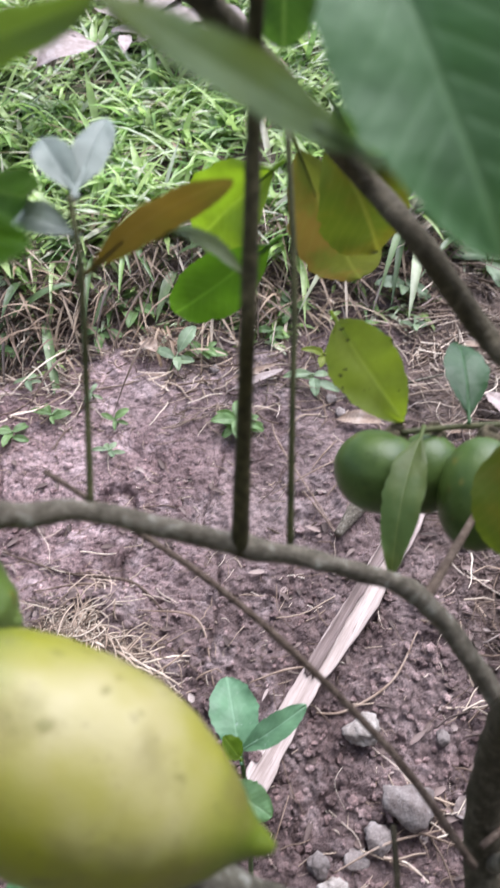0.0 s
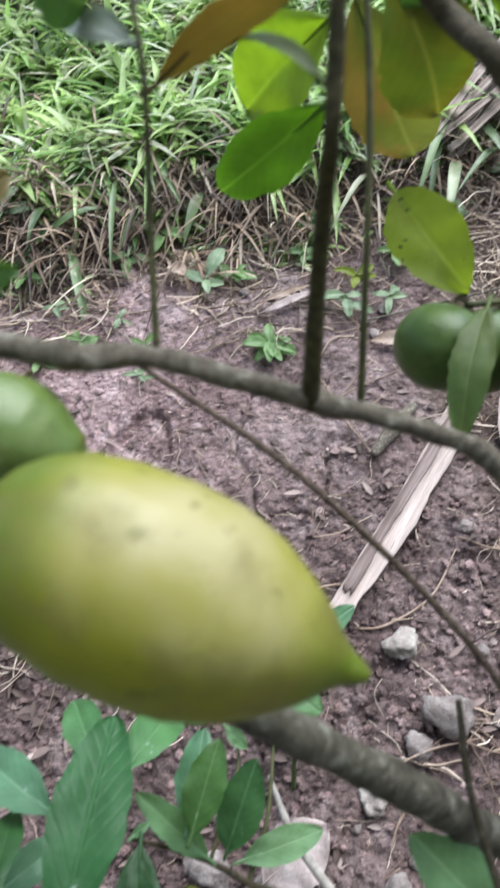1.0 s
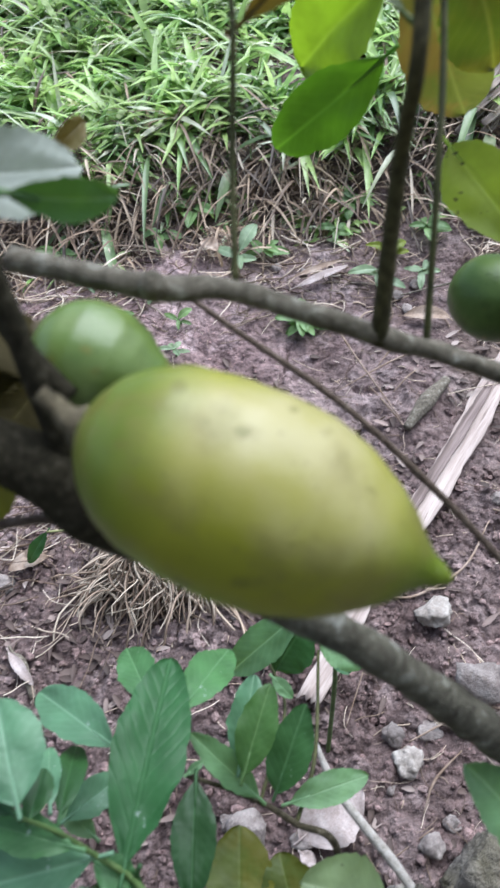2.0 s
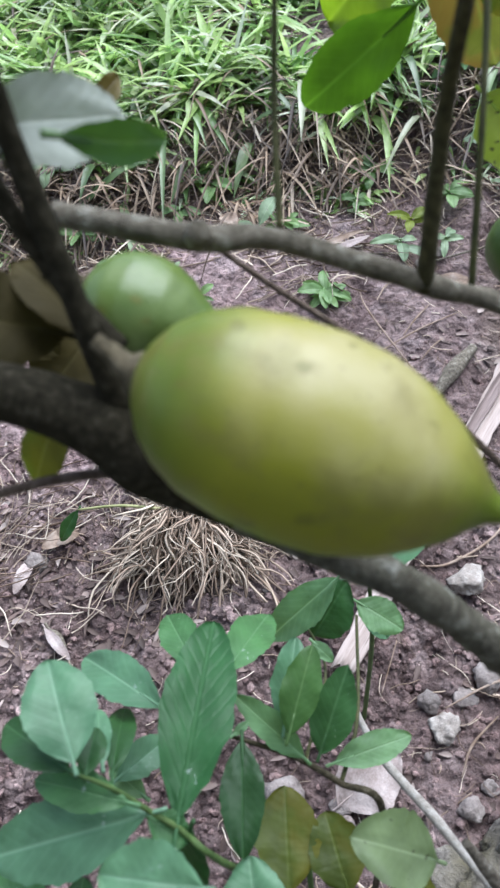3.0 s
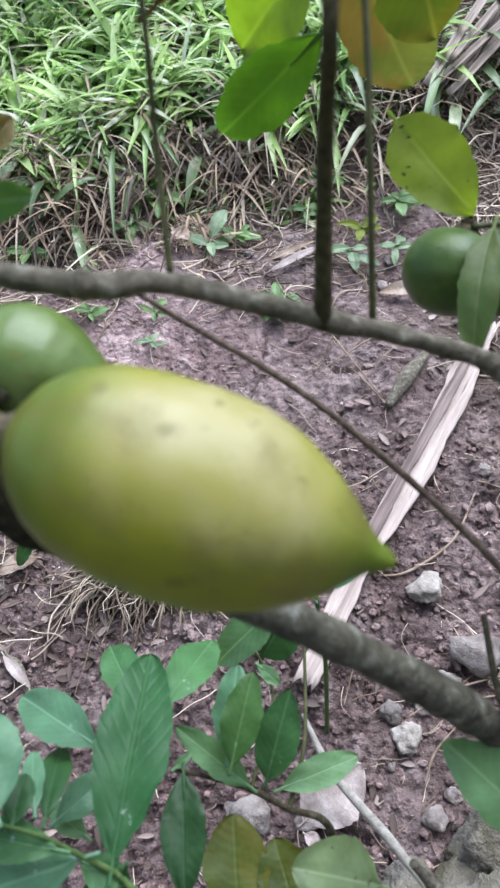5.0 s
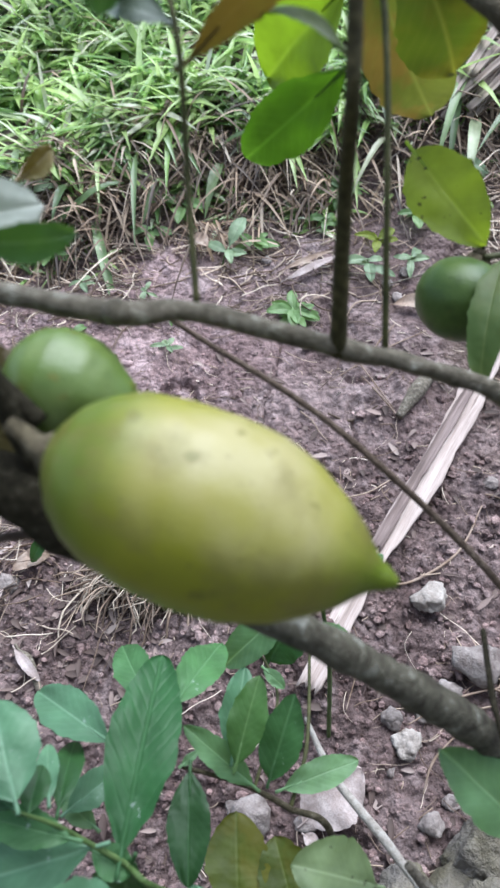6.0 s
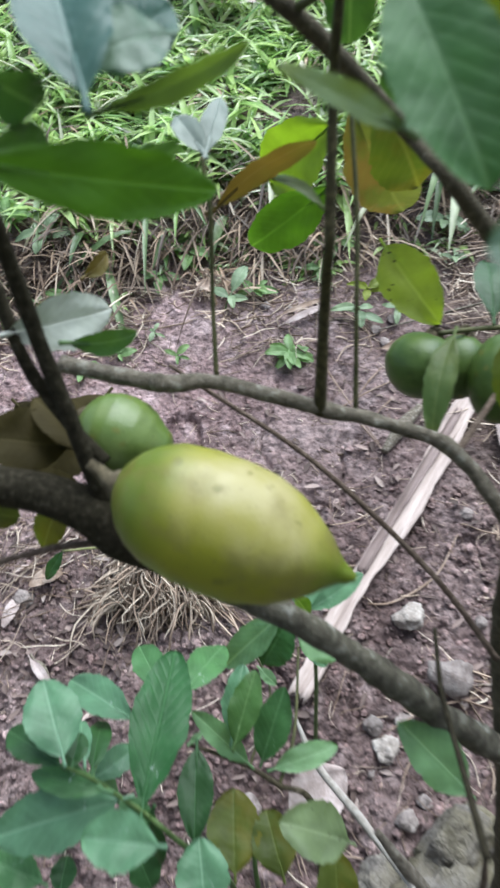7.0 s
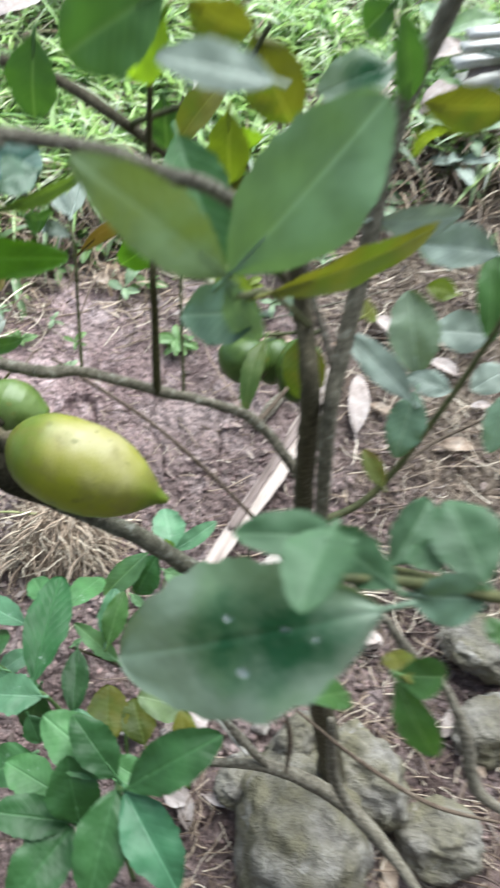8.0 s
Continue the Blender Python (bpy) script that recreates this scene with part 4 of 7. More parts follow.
upper_branch = stem("branch", tree, BARK_TAN, (0.0033,0.0032,0.0031,0.0030,0.0029,0.0031,0.0036), [(-0.0956, 0.1298, 0.5251), (-0.0590, 0.1235, 0.5195), (-0.0390, 0.1303, 0.5132), (0.0000, 0.1348, 0.4943), (0.0300, 0.1388, 0.4798), (0.0590, 0.1390, 0.4620), (0.0870, 0.1220, 0.4280)], knobs=0.17)
# left end of the lower branch, its shade put into the bark colour
shaded_limb = stem("branch", tree, BARK_DARK_SHADED, (0.0060,0.0072,0.0092,0.0096,0.0050), [(-0.1269, 0.0833, 0.5148), (-0.1017, 0.0866, 0.5033), (-0.0829, 0.0858, 0.4921), (-0.0739, 0.0826, 0.4827), (-0.0512, 0.0761, 0.4688)])
lower_branch = stem("branch", tree, BARK_LOWER, (0.0046,0.0048,0.0048,0.0049,0.0058,0.0066,0.0072), [(-0.0739, 0.0831, 0.4830), (-0.0512, 0.0757, 0.4686), (-0.0222, 0.0662, 0.4593), (-0.0068, 0.0609, 0.4536), (0.0275, 0.0646, 0.4040), (0.0604, 0.0663, 0.3551), (0.1003, 0.0741, 0.2970)], knobs=0.15)
side_stem = stem("branch", tree, BARK_TAN, (0.0034,0.0035,0.0041,0.0043,0.0042,0.0039), [(0.0970, 0.1020, 0.3380), (0.0950, 0.0860, 0.3950), (0.0901, 0.0700, 0.4547), (0.0872, 0.0771, 0.5274), (0.0907, 0.0883, 0.5505), (0.1001, 0.1098, 0.5896), (0.1098, 0.1326, 0.6467), (0.1287, 0.1399, 0.7023)])
pale_stem = stem("branch", tree, BARK_GREY, (0.0018,0.0017,0.0016,0.0014), [(0.0893, 0.0858, 0.5473), (0.0832, 0.0957, 0.5651), (0.0767, 0.1042, 0.5829), (0.0719, 0.1123, 0.6028)])
high_branch = stem("branch", tree, BARK_BROWN, (0.0030,0.0032,0.0034,0.0036,0.0038,0.0040), [(-0.0657, 0.2016, 0.6460), (-0.0399, 0.2062, 0.6347), (-0.0081, 0.1936, 0.6190), (0.0370, 0.2238, 0.5669), (0.0527, 0.1999, 0.5563), (0.0832, 0.1925, 0.5216), (0.0729, 0.1059, 0.5673)])
top_branch = stem("branch", tree, BARK_GREY, (0.0021,0.0023,0.0024,0.0025,0.0026,0.0030), [(-0.0450, 0.0220, 0.6950), (-0.0226, 0.0319, 0.6864), (-0.0013, 0.0402, 0.6786), (0.0178, 0.0449, 0.6686), (0.0337, 0.0522, 0.6587), (0.0682, 0.1114, 0.6005)])
side_branch = stem("branch", tree, BARK_GREY, (0.0018,0.0020,0.0022), [(-0.0424, 0.0204, 0.6788), (-0.0347, 0.0247, 0.6839), (-0.0260, 0.0270, 0.6880)])
node_twig = stem("twig", tree, BARK_GREEN, (0.0010,0.0012,0.0014), [(0.0380, 0.0100, 0.6490), (0.0511, 0.0407, 0.6272), (0.0762, 0.0991, 0.5675)])
back_branch = stem("twig", high_branch, BARK_GREEN, (0.0016,0.0014,0.0010), [(-0.0081, 0.1936, 0.6190), (0.0394, 0.1615, 0.6509), (0.0577, 0.1585, 0.6766)])
thin_twig = stem("twig", tree, BARK, (0.0008,0.0010,0.0012,0.0014,0.0016), [(-0.0646, 0.1709, 0.4889), (-0.0466, 0.1673, 0.4745), (0.0000, 0.1485, 0.4461), (0.0527, 0.1203, 0.3996), (0.0839, 0.0919, 0.3676)])
tall_shoot = stem("twig", upper_branch, BARK_SHOOT, (0.0024,0.0020,0.0018,0.0017,0.0016,0.0013), [(0.0000, 0.1335, 0.4930), (0.0017, 0.1416, 0.5394), (0.0025, 0.1373, 0.5641), (0.0030, 0.1430, 0.5777), (0.0039, 0.1546, 0.6057), (0.0044, 0.1516, 0.6278), (0.0094, 0.1503, 0.6808)])
left_shoot = stem("twig", upper_branch, BARK_GREEN, (0.0010,0.0008,0.0008,0.0007), [(-0.0390, 0.1320, 0.5150), (-0.0391, 0.1484, 0.5396), (-0.0377, 0.1577, 0.5684), (-0.0397, 0.1667, 0.5835)])
right_shoot = stem("twig", upper_branch, BARK_GREEN, (0.0011,0.0009,0.0009,0.0008), [(0.0150, 0.1400, 0.4870), (0.0149, 0.1588, 0.5295), (0.0151, 0.1759, 0.5552), (0.0129, 0.1962, 0.5887)])
fruit_twig = stem("twig", upper_branch, BARK, (0.0017,0.0015,0.0014,0.0012), [(0.0590, 0.1390, 0.4620), (0.0744, 0.1624, 0.4606), (0.0959, 0.1958, 0.4599), (0.1109, 0.2288, 0.4582)])
fruit_spur = stem("twig", tree, BARK_GREEN, (0.0015,0.0013,0.0011), [(0.1108, 0.2297, 0.4593), (0.0857, 0.2227, 0.4638), (0.0625, 0.2138, 0.4687)])
stalk_stem = stem("twig", shaded_limb, BARK_DARK_SHADED, (0.0024,0.0026,0.0026,0.0028,0.0034), [(-0.0909, 0.1039, 0.5982), (-0.0903, 0.1041, 0.5765), (-0.0884, 0.1015, 0.5533), (-0.0835, 0.0942, 0.5266), (-0.0776, 0.0861, 0.4931)])
fruit_stalk = stem("twig", shaded_limb, BARK_DARK_SHADED, (0.0022,0.0022,0.0023,0.0026), [(-0.0999, 0.1101, 0.5730), (-0.0952, 0.1016, 0.5489), (-0.0861, 0.0972, 0.5264), (-0.0758, 0.0924, 0.5116)])
dry_twig = stem("twig", shaded_limb, BARK, (0.0016,0.0014,0.0011), [(-0.0751, 0.0838, 0.4775), (-0.0965, 0.0807, 0.4789), (-0.1239, 0.0723, 0.4792)])
branch_knot = stem("twig", upper_branch, BARK_TAN, (0.0036,0.0034,0.0022), [(-0.0590, 0.1235, 0.5195), (-0.0585, 0.1205, 0.5225), (-0.0580, 0.1185, 0.5245)])
hanging_twig = stem("twig", tree, BARK_DARK_SHADED, (0.0011,0.0012,0.0013,0.0014), [(0.0540, 0.1006, 0.3817), (0.0521, 0.0695, 0.3825), (0.0514, 0.0317, 0.3998), (0.0523, -0.0041, 0.4105)])
right_twig = stem("twig", tree, BARK_GREEN, (0.0022,0.0020,0.0017,0.0014), [(0.0877, 0.0667, 0.4554), (0.1209, 0.0821, 0.4623), (0.1572, 0.1046, 0.5106), (0.1795, 0.1170, 0.5627)])
right_spur = stem("twig", right_twig, BARK, (0.0012,0.0011,0.0009), [(0.1257, 0.0862, 0.4672), (0.1577, 0.1093, 0.4716), (0.1918, 0.1256, 0.4743)])
low_spur = stem("twig", tree, BARK, (0.0014,0.0012,0.0010), [(0.0882, 0.0990, 0.3668), (0.1252, 0.1216, 0.3669), (0.1525, 0.1226, 0.3524)])
low_shoot = stem("twig", tree, BARK_GREEN, (0.0020,0.0018,0.0016,0.0012), [(0.1000, 0.0700, 0.4200), (0.1152, -0.0540, 0.5820), (0.0831, -0.0665, 0.6109), (0.0600, -0.0698, 0.6205)])
leaf(left_shoot, LEAF_BROWN, (-0.0363, 0.1617, 0.5668), (-0.0010, 0.1631, 0.5896), 0.0112, (0.21, -0.94, -0.27), -0.10)
leaf(tall_shoot, LEAF_BRIGHT, (0.0122, 0.2765, 0.5480), (-0.0200, 0.3042, 0.5062), 0.0363, (-0.68, -0.73, 0.04), 0.05)
leaf(tall_shoot, LEAF_BRIGHT2, (0.0106, 0.2619, 0.5238), (-0.0315, 0.2802, 0.4808), 0.0271, (-0.37, -0.93, -0.03), 0.07)
leaf(tall_shoot, LEAF_DULL, (0.0020, 0.1533, 0.5693), (-0.0197, 0.1702, 0.5747), 0.0055, (0.08, -0.21, 0.97), 0.15)
leaf(high_branch, LEAF_YELLOW, (0.0220, 0.2921, 0.5500), (0.0577, 0.3165, 0.4765), 0.0362, (0.01, -0.95, -0.31), 0.08)
leaf(high_branch, LEAF_OLIVE, (0.0321, 0.2684, 0.5627), (0.0584, 0.2816, 0.5100), 0.0378, (0.33, -0.94, -0.07), 0.10)
leaf(high_branch, LEAF_GREEN, (0.0315, 0.2589, 0.5764), (0.0563, 0.2777, 0.5470), 0.0216, (0.07, -0.86, -0.50), 0.10)
leaf(high_branch, LEAF_BRIGHT, (0.0620, 0.2587, 0.5588), (0.0877, 0.2710, 0.5527), 0.0140, (0.33, -0.87, -0.38), 0.10)
leaf(high_branch, LEAF_GREEN, (0.0656, 0.2519, 0.5423), (0.0901, 0.2667, 0.5424), 0.0190, (0.51, -0.85, 0.07), 0.10)
leaf(high_branch, LEAF_BRIGHT, (0.0446, 0.2884, 0.5779), (0.0676, 0.3009, 0.5617), 0.0183, (0.18, -0.89, -0.42), 0.10)
leaf(fruit_spur, LEAF_SPOT, (0.0393, 0.2618, 0.4900), (0.0626, 0.2151, 0.4738), 0.0283, (-0.49, -0.50, 0.71), 0.06)
leaf(fruit_spur, LEAF_DULL, (0.0685, 0.2078, 0.4719), (0.0518, 0.1575, 0.4529), 0.0149, (-0.31, -0.25, 0.92), 0.14)
leaf(fruit_spur, SAP_DEEP, (0.0915, 0.2254, 0.4683), (0.0952, 0.2673, 0.4759), 0.0185, (-0.00, -0.18, 0.98), 0.10)
leaf(left_shoot, LEAF_PALE, (-0.0391, 0.1692, 0.5835), (-0.0501, 0.1883, 0.5897), 0.0098, (0.19, -0.76, 0.62), 0.05)
leaf(left_shoot, LEAF_PALE, (-0.0385, 0.1694, 0.5837), (-0.0339, 0.1973, 0.5920), 0.0090, (0.16, -0.77, 0.61), 0.05)
leaf(left_shoot, LEAF_PALE, (-0.0400, 0.1648, 0.5745), (-0.0569, 0.1714, 0.5777), 0.0086, (-0.04, -0.53, 0.85), 0.15)
leaf(left_shoot, LEAF_GREEN, (-0.0581, 0.1526, 0.5936), (-0.0505, 0.1726, 0.5804), 0.0147, (0.74, -0.54, -0.40), 0.1)
leaf(stalk_stem, LEAF_BRIGHT2, (-0.0733, 0.0619, 0.6314), (-0.0279, 0.0980, 0.6050), 0.0161, (0.66, -0.75, 0.11), 0.06)
leaf(stalk_stem, LEAF_WHITE, (-0.0983, 0.1019, 0.5600), (-0.0717, 0.1307, 0.5479), 0.0182, (0.76, -0.58, 0.29), 0.05)
leaf(stalk_stem, LEAF_BROWN, (-0.0951, 0.1788, 0.5304), (-0.0869, 0.1933, 0.5329), 0.0081, (0.82, -0.51, 0.25), 0.1)
leaf(stalk_stem, LEAF_GREEN, (-0.0780, 0.0973, 0.5595), (-0.0603, 0.1144, 0.5489), 0.0093, (0.69, -0.72, -0.02), 0.12)
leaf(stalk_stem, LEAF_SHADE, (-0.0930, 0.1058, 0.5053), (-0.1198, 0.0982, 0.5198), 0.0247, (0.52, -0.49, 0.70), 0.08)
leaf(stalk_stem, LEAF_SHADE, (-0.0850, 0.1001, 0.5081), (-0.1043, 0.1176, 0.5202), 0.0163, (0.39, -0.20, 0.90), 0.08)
leaf(shaded_limb, LEAF_OLIVE, (-0.0967, 0.0946, 0.4898), (-0.1065, 0.0842, 0.4725), 0.0126, (-0.09, -0.83, 0.55), 0.10)
leaf(shaded_limb, LEAF_YELLOW, (-0.1204, 0.0827, 0.4987), (-0.1107, 0.0860, 0.4893), 0.0100, (0.60, -0.72, 0.36), 0.10)
leaf(stalk_stem, LEAF_TEAL, (-0.0515, 0.0769, 0.6373), (-0.0631, 0.1152, 0.6525), 0.0205, (0.24, -0.80, 0.54), 0.05, pleat=0.04)
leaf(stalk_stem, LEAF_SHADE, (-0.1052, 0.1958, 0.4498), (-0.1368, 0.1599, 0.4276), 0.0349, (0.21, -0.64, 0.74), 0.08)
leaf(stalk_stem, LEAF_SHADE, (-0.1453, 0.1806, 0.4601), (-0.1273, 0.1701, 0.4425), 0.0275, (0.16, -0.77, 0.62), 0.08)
leaf(shaded_limb, LEAF_SHADE, (-0.1037, 0.1290, 0.4477), (-0.1290, 0.1245, 0.4644), 0.0188, (0.55, -0.41, 0.72), 0.05)
leaf(stalk_stem, LEAF_TEAL, (-0.0558, 0.0973, 0.6358), (-0.0368, 0.1187, 0.6418), 0.0183, (0.19, -0.81, 0.55), 0.05, pleat=0.04)
leaf(stalk_stem, LEAF_GREEN, (-0.0712, 0.0783, 0.6418), (-0.0643, 0.0882, 0.6311), 0.0143, (0.59, -0.75, -0.32), 0.10)
leaf(stalk_stem, LEAF_FRESH, (-0.0542, 0.1001, 0.6254), (-0.0188, 0.1229, 0.6313), 0.0080, (0.55, -0.81, -0.20), 0.06)
leaf(stalk_stem, LEAF_BLUE, (-0.0369, 0.1078, 0.6386), (-0.0541, 0.0937, 0.6386), 0.0161, (0.38, -0.46, 0.80), 0.12)
leaf(stalk_stem, LEAF_GREEN, (-0.0768, 0.0761, 0.6269), (-0.0652, 0.0898, 0.6216), 0.0167, (0.75, -0.66, -0.08), 0.1)
leaf(high_branch, LEAF_PLEAT, (0.0178, 0.1286, 0.6438), (0.0360, 0.0846, 0.6095), 0.0282, (-0.15, -0.64, 0.75), 0.05)
leaf(node_twig, LEAF_MIXED, (0.0344, 0.0113, 0.6549), (-0.0029, -0.0016, 0.6970), 0.0198, (0.56, -0.79, 0.26), 0.05)
leaf(node_twig, LEAF_SOFT, (0.0347, 0.0115, 0.6551), (0.0780, 0.0292, 0.6996), 0.0343, (0.03, -0.94, 0.35), 0.05)
leaf(node_twig, LEAF_OLIVE, (0.0456, 0.0206, 0.6413), (0.1094, 0.0515, 0.6474), 0.0128, (0.43, -0.90, 0.07), 0.05)
leaf(node_twig, LEAF_BLUE, (0.0466, 0.0204, 0.6342), (0.0197, 0.0269, 0.6294), 0.0217, (-0.28, -0.65, 0.70), 0.06)
leaf(node_twig, LEAF_MIXED, (0.0182, 0.0993, 0.6172), (-0.0121, 0.0841, 0.6387), 0.0069, (0.61, -0.71, 0.35), 0.03)
leaf(node_twig, LEAF_BLUE, (0.0343, 0.0151, 0.6499), (0.0450, 0.0200, 0.6240), 0.0116, (-0.02, -0.98, -0.19), 0.06)
leaf(back_branch, LEAF_OLIVE, (0.0511, 0.1626, 0.6710), (0.0683, 0.1536, 0.6373), 0.0426, (-0.27, -0.96, 0.12), 0.05)
leaf(top_branch, LEAF_PALE, (0.0507, 0.0581, 0.6912), (0.0146, 0.0564, 0.6988), 0.0145, (0.17, -0.71, 0.68), 0.06)
leaf(back_branch, LEAF_OLIVE, (0.0415, 0.1532, 0.6575), (0.0167, 0.1431, 0.6329), 0.0155, (-0.37, -0.67, 0.65), 0.10)
leaf(back_branch, LEAF_YELGREEN, (0.0398, 0.1393, 0.6492), (0.0400, 0.1359, 0.6183), 0.0188, (-0.21, -0.97, 0.10), 0.06)
leaf(back_branch, LEAF_GREEN, (0.0181, 0.0662, 0.7130), (-0.0134, 0.0676, 0.6943), 0.0277, (-0.24, -0.91, 0.33), 0.06)
leaf(back_branch, LEAF_BRIGHT, (0.0155, 0.1222, 0.6908), (0.0004, 0.1332, 0.6634), 0.0199, (-0.41, -0.90, -0.13), 0.08)
leaf(back_branch, LEAF_GREEN, (0.0109, 0.1876, 0.6355), (0.0108, 0.1872, 0.6096), 0.0170, (-0.13, -0.99, 0.01), 0.06)
leaf(back_branch, LEAF_GREEN, (-0.0340, 0.1336, 0.6791), (-0.0395, 0.1318, 0.6483), 0.0199, (-0.11, -0.99, 0.08), 0.08)
leaf(back_branch, LEAF_OLIVE, (0.0240, 0.0945, 0.7023), (0.0447, 0.1009, 0.6906), 0.0216, (0.14, -0.95, -0.28), 0.06)
leaf(side_stem, LEAF_DARK, (0.1065, 0.1366, 0.6687), (0.0745, 0.1294, 0.6602), 0.0205, (-0.03, -0.71, 0.70), 0.08)
leaf(side_stem, LEAF_OLIVE, (0.1178, 0.1287, 0.6564), (0.1548, 0.1264, 0.6566), 0.0204, (-0.06, -1.00, -0.06), 0.05)
leaf(side_stem, LEAF_YELGREEN, (0.1180, 0.1293, 0.6446), (0.1311, 0.1482, 0.6324), 0.0161, (0.54, -0.69, -0.49), 0.05)
leaf(side_stem, LEAF_GREEN, (0.1093, 0.1221, 0.6244), (0.0985, 0.1300, 0.6229), 0.0166, (-0.50, -0.57, 0.66), 0.05)
leaf(side_stem, LEAF_GREEN, (0.0971, 0.1157, 0.6974), (0.0885, 0.1243, 0.6837), 0.0225, (-0.72, -0.69, 0.02), 0.08)
leaf(side_stem, LEAF_GREEN, (0.1070, 0.1126, 0.6640), (0.0945, 0.0956, 0.6998), 0.0135, (0.43, -0.86, -0.26), 0.05)
leaf(side_stem, LEAF_OLIVE, (0.1027, 0.1055, 0.5672), (0.1124, 0.1234, 0.5604), 0.0121, (0.77, -0.18, 0.62), 0.05)
leaf(fruit_twig, LEAF_OLIVE, (0.0873, 0.1741, 0.5021), (0.0902, 0.1538, 0.4645), 0.0268, (-0.30, -0.85, 0.44), 0.05)
leaf(right_twig, LEAF_GREY, (0.1447, 0.1222, 0.5121), (0.1407, 0.1584, 0.5449), 0.0279, (-0.20, -0.54, 0.82), 0.06)
leaf(right_twig, LEAF_PALE, (0.1877, 0.1412, 0.5263), (0.1549, 0.1450, 0.5270), 0.0305, (-0.25, -0.53, 0.81), 0.06)
leaf(right_twig, LEAF_PALE, (0.1369, 0.1026, 0.5139), (0.1029, 0.1316, 0.5376), 0.0174, (-0.17, -0.52, 0.84), 0.06)
leaf(right_twig, LEAF_BLUE, (0.1406, 0.1101, 0.5142), (0.1286, 0.0842, 0.4896), 0.0208, (-0.19, -0.47, 0.86), 0.06)
leaf(right_twig, LEAF_PALE, (0.1615, 0.1121, 0.5110), (0.1377, 0.1198, 0.5161), 0.0152, (-0.22, -0.49, 0.84), 0.06)
leaf(right_twig, LEAF_YELGREEN, (0.1710, 0.1632, 0.5382), (0.1542, 0.1677, 0.5409), 0.0159, (-0.23, -0.56, 0.79), 0.06)
leaf(right_twig, LEAF_GREEN, (0.1839, 0.1660, 0.5691), (0.1810, 0.1266, 0.5328), 0.0163, (-0.27, -0.55, 0.79), 0.06)
leaf(right_twig, LEAF_PALE, (0.1953, 0.1235, 0.5175), (0.1738, 0.1159, 0.5088), 0.0188, (-0.27, -0.49, 0.83), 0.06)
leaf(right_twig, LEAF_BLUE, (0.1923, 0.1071, 0.5159), (0.1785, 0.0832, 0.4928), 0.0172, (-0.27, -0.45, 0.85), 0.06)
leaf(right_twig, LEAF_YELLOW, (0.1222, 0.0725, 0.4783), (0.1117, 0.0888, 0.4923), 0.0106, (-0.16, -0.44, 0.89), 0.06)
leaf(side_stem, LEAF_GREY, (0.1425, 0.1763, 0.5749), (0.1664, 0.1598, 0.5619), 0.0269, (-0.23, -0.60, 0.77), 0.06)
leaf(side_stem, LEAF_PALE, (0.1030, 0.1166, 0.6113), (0.1515, 0.1370, 0.6023), 0.0177, (0.39, -0.92, -0.00), 0.05)
leaf(side_stem, LEAF_PALE, (0.1642, 0.1144, 0.5952), (0.1366, 0.1435, 0.5832), 0.0233, (-0.65, -0.33, 0.69), 0.05)
leaf(low_shoot, LEAF_DARK, (0.0693, -0.0802, 0.6226), (0.0017, -0.0769, 0.5956), 0.0400, (-0.32, -0.59, 0.74), 0.08)
leaf(low_shoot, LEAF_MUTED, (0.0581, -0.0735, 0.6420), (0.0327, -0.0726, 0.6452), 0.0113, (0.11, -0.36, 0.93), 0.10)
leaf(low_shoot, LEAF_MUTED, (0.0554, -0.0717, 0.6451), (0.0450, -0.0948, 0.6489), 0.0152, (-0.08, 0.20, 0.98), 0.08)
leaf(low_shoot, LEAF_MUTED, (0.0735, -0.0742, 0.6214), (0.0595, -0.0508, 0.6148), 0.0139, (-0.67, -0.20, 0.72), 0.06)
leaf(low_shoot, LEAF_BLUE, (0.0801, -0.0685, 0.6087), (0.1034, -0.0684, 0.6056), 0.0152, (0.08, -0.83, 0.55), 0.05)
leaf(low_shoot, LEAF_MUTED, (0.0886, -0.0355, 0.5709), (0.1054, -0.0136, 0.5794), 0.0161, (0.20, -0.49, 0.85), 0.06)
leaf(low_shoot, LEAF_MUTED, (0.1067, -0.0603, 0.5994), (0.1012, -0.0322, 0.6032), 0.0221, (-0.19, -0.17, 0.97), 0.06)
leaf(low_shoot, LEAF_MUTED, (0.0951, -0.0550, 0.5977), (0.0907, -0.0413, 0.5926), 0.0129, (-0.43, 0.19, 0.88), 0.06)
leaf(low_shoot, LEAF_OLIVE, (0.0935, -0.0641, 0.5454), (0.0912, -0.0508, 0.5395), 0.0134, (-0.15, 0.38, 0.91), 0.06)
leaf(low_shoot, LEAF_GREEN, (0.0898, -0.0636, 0.5446), (0.1048, -0.0818, 0.5198), 0.0137, (-0.24, -0.85, 0.48), 0.10)
leaf(low_shoot, LEAF_GREEN, (0.0900, -0.0620, 0.5454), (0.1090, -0.0614, 0.5402), 0.0156, (0.20, -0.72, 0.67), 0.06)
leaf(low_shoot, LEAF_GREEN, (0.0692, -0.0733, 0.5579), (0.0559, -0.0815, 0.5742), 0.0120, (0.68, 0.27, 0.68), 0.06)
leaf(low_shoot, LEAF_GREEN, (0.1204, -0.0638, 0.5670), (0.1166, -0.0551, 0.5697), 0.0147, (-0.05, -0.32, 0.94), 0.06)
leaf(low_shoot, SAP_LIGHT, (0.0654, 0.0405, 0.3411), (0.0339, 0.0609, 0.3700), 0.0227, (0.34, -0.56, 0.76), 0.06)

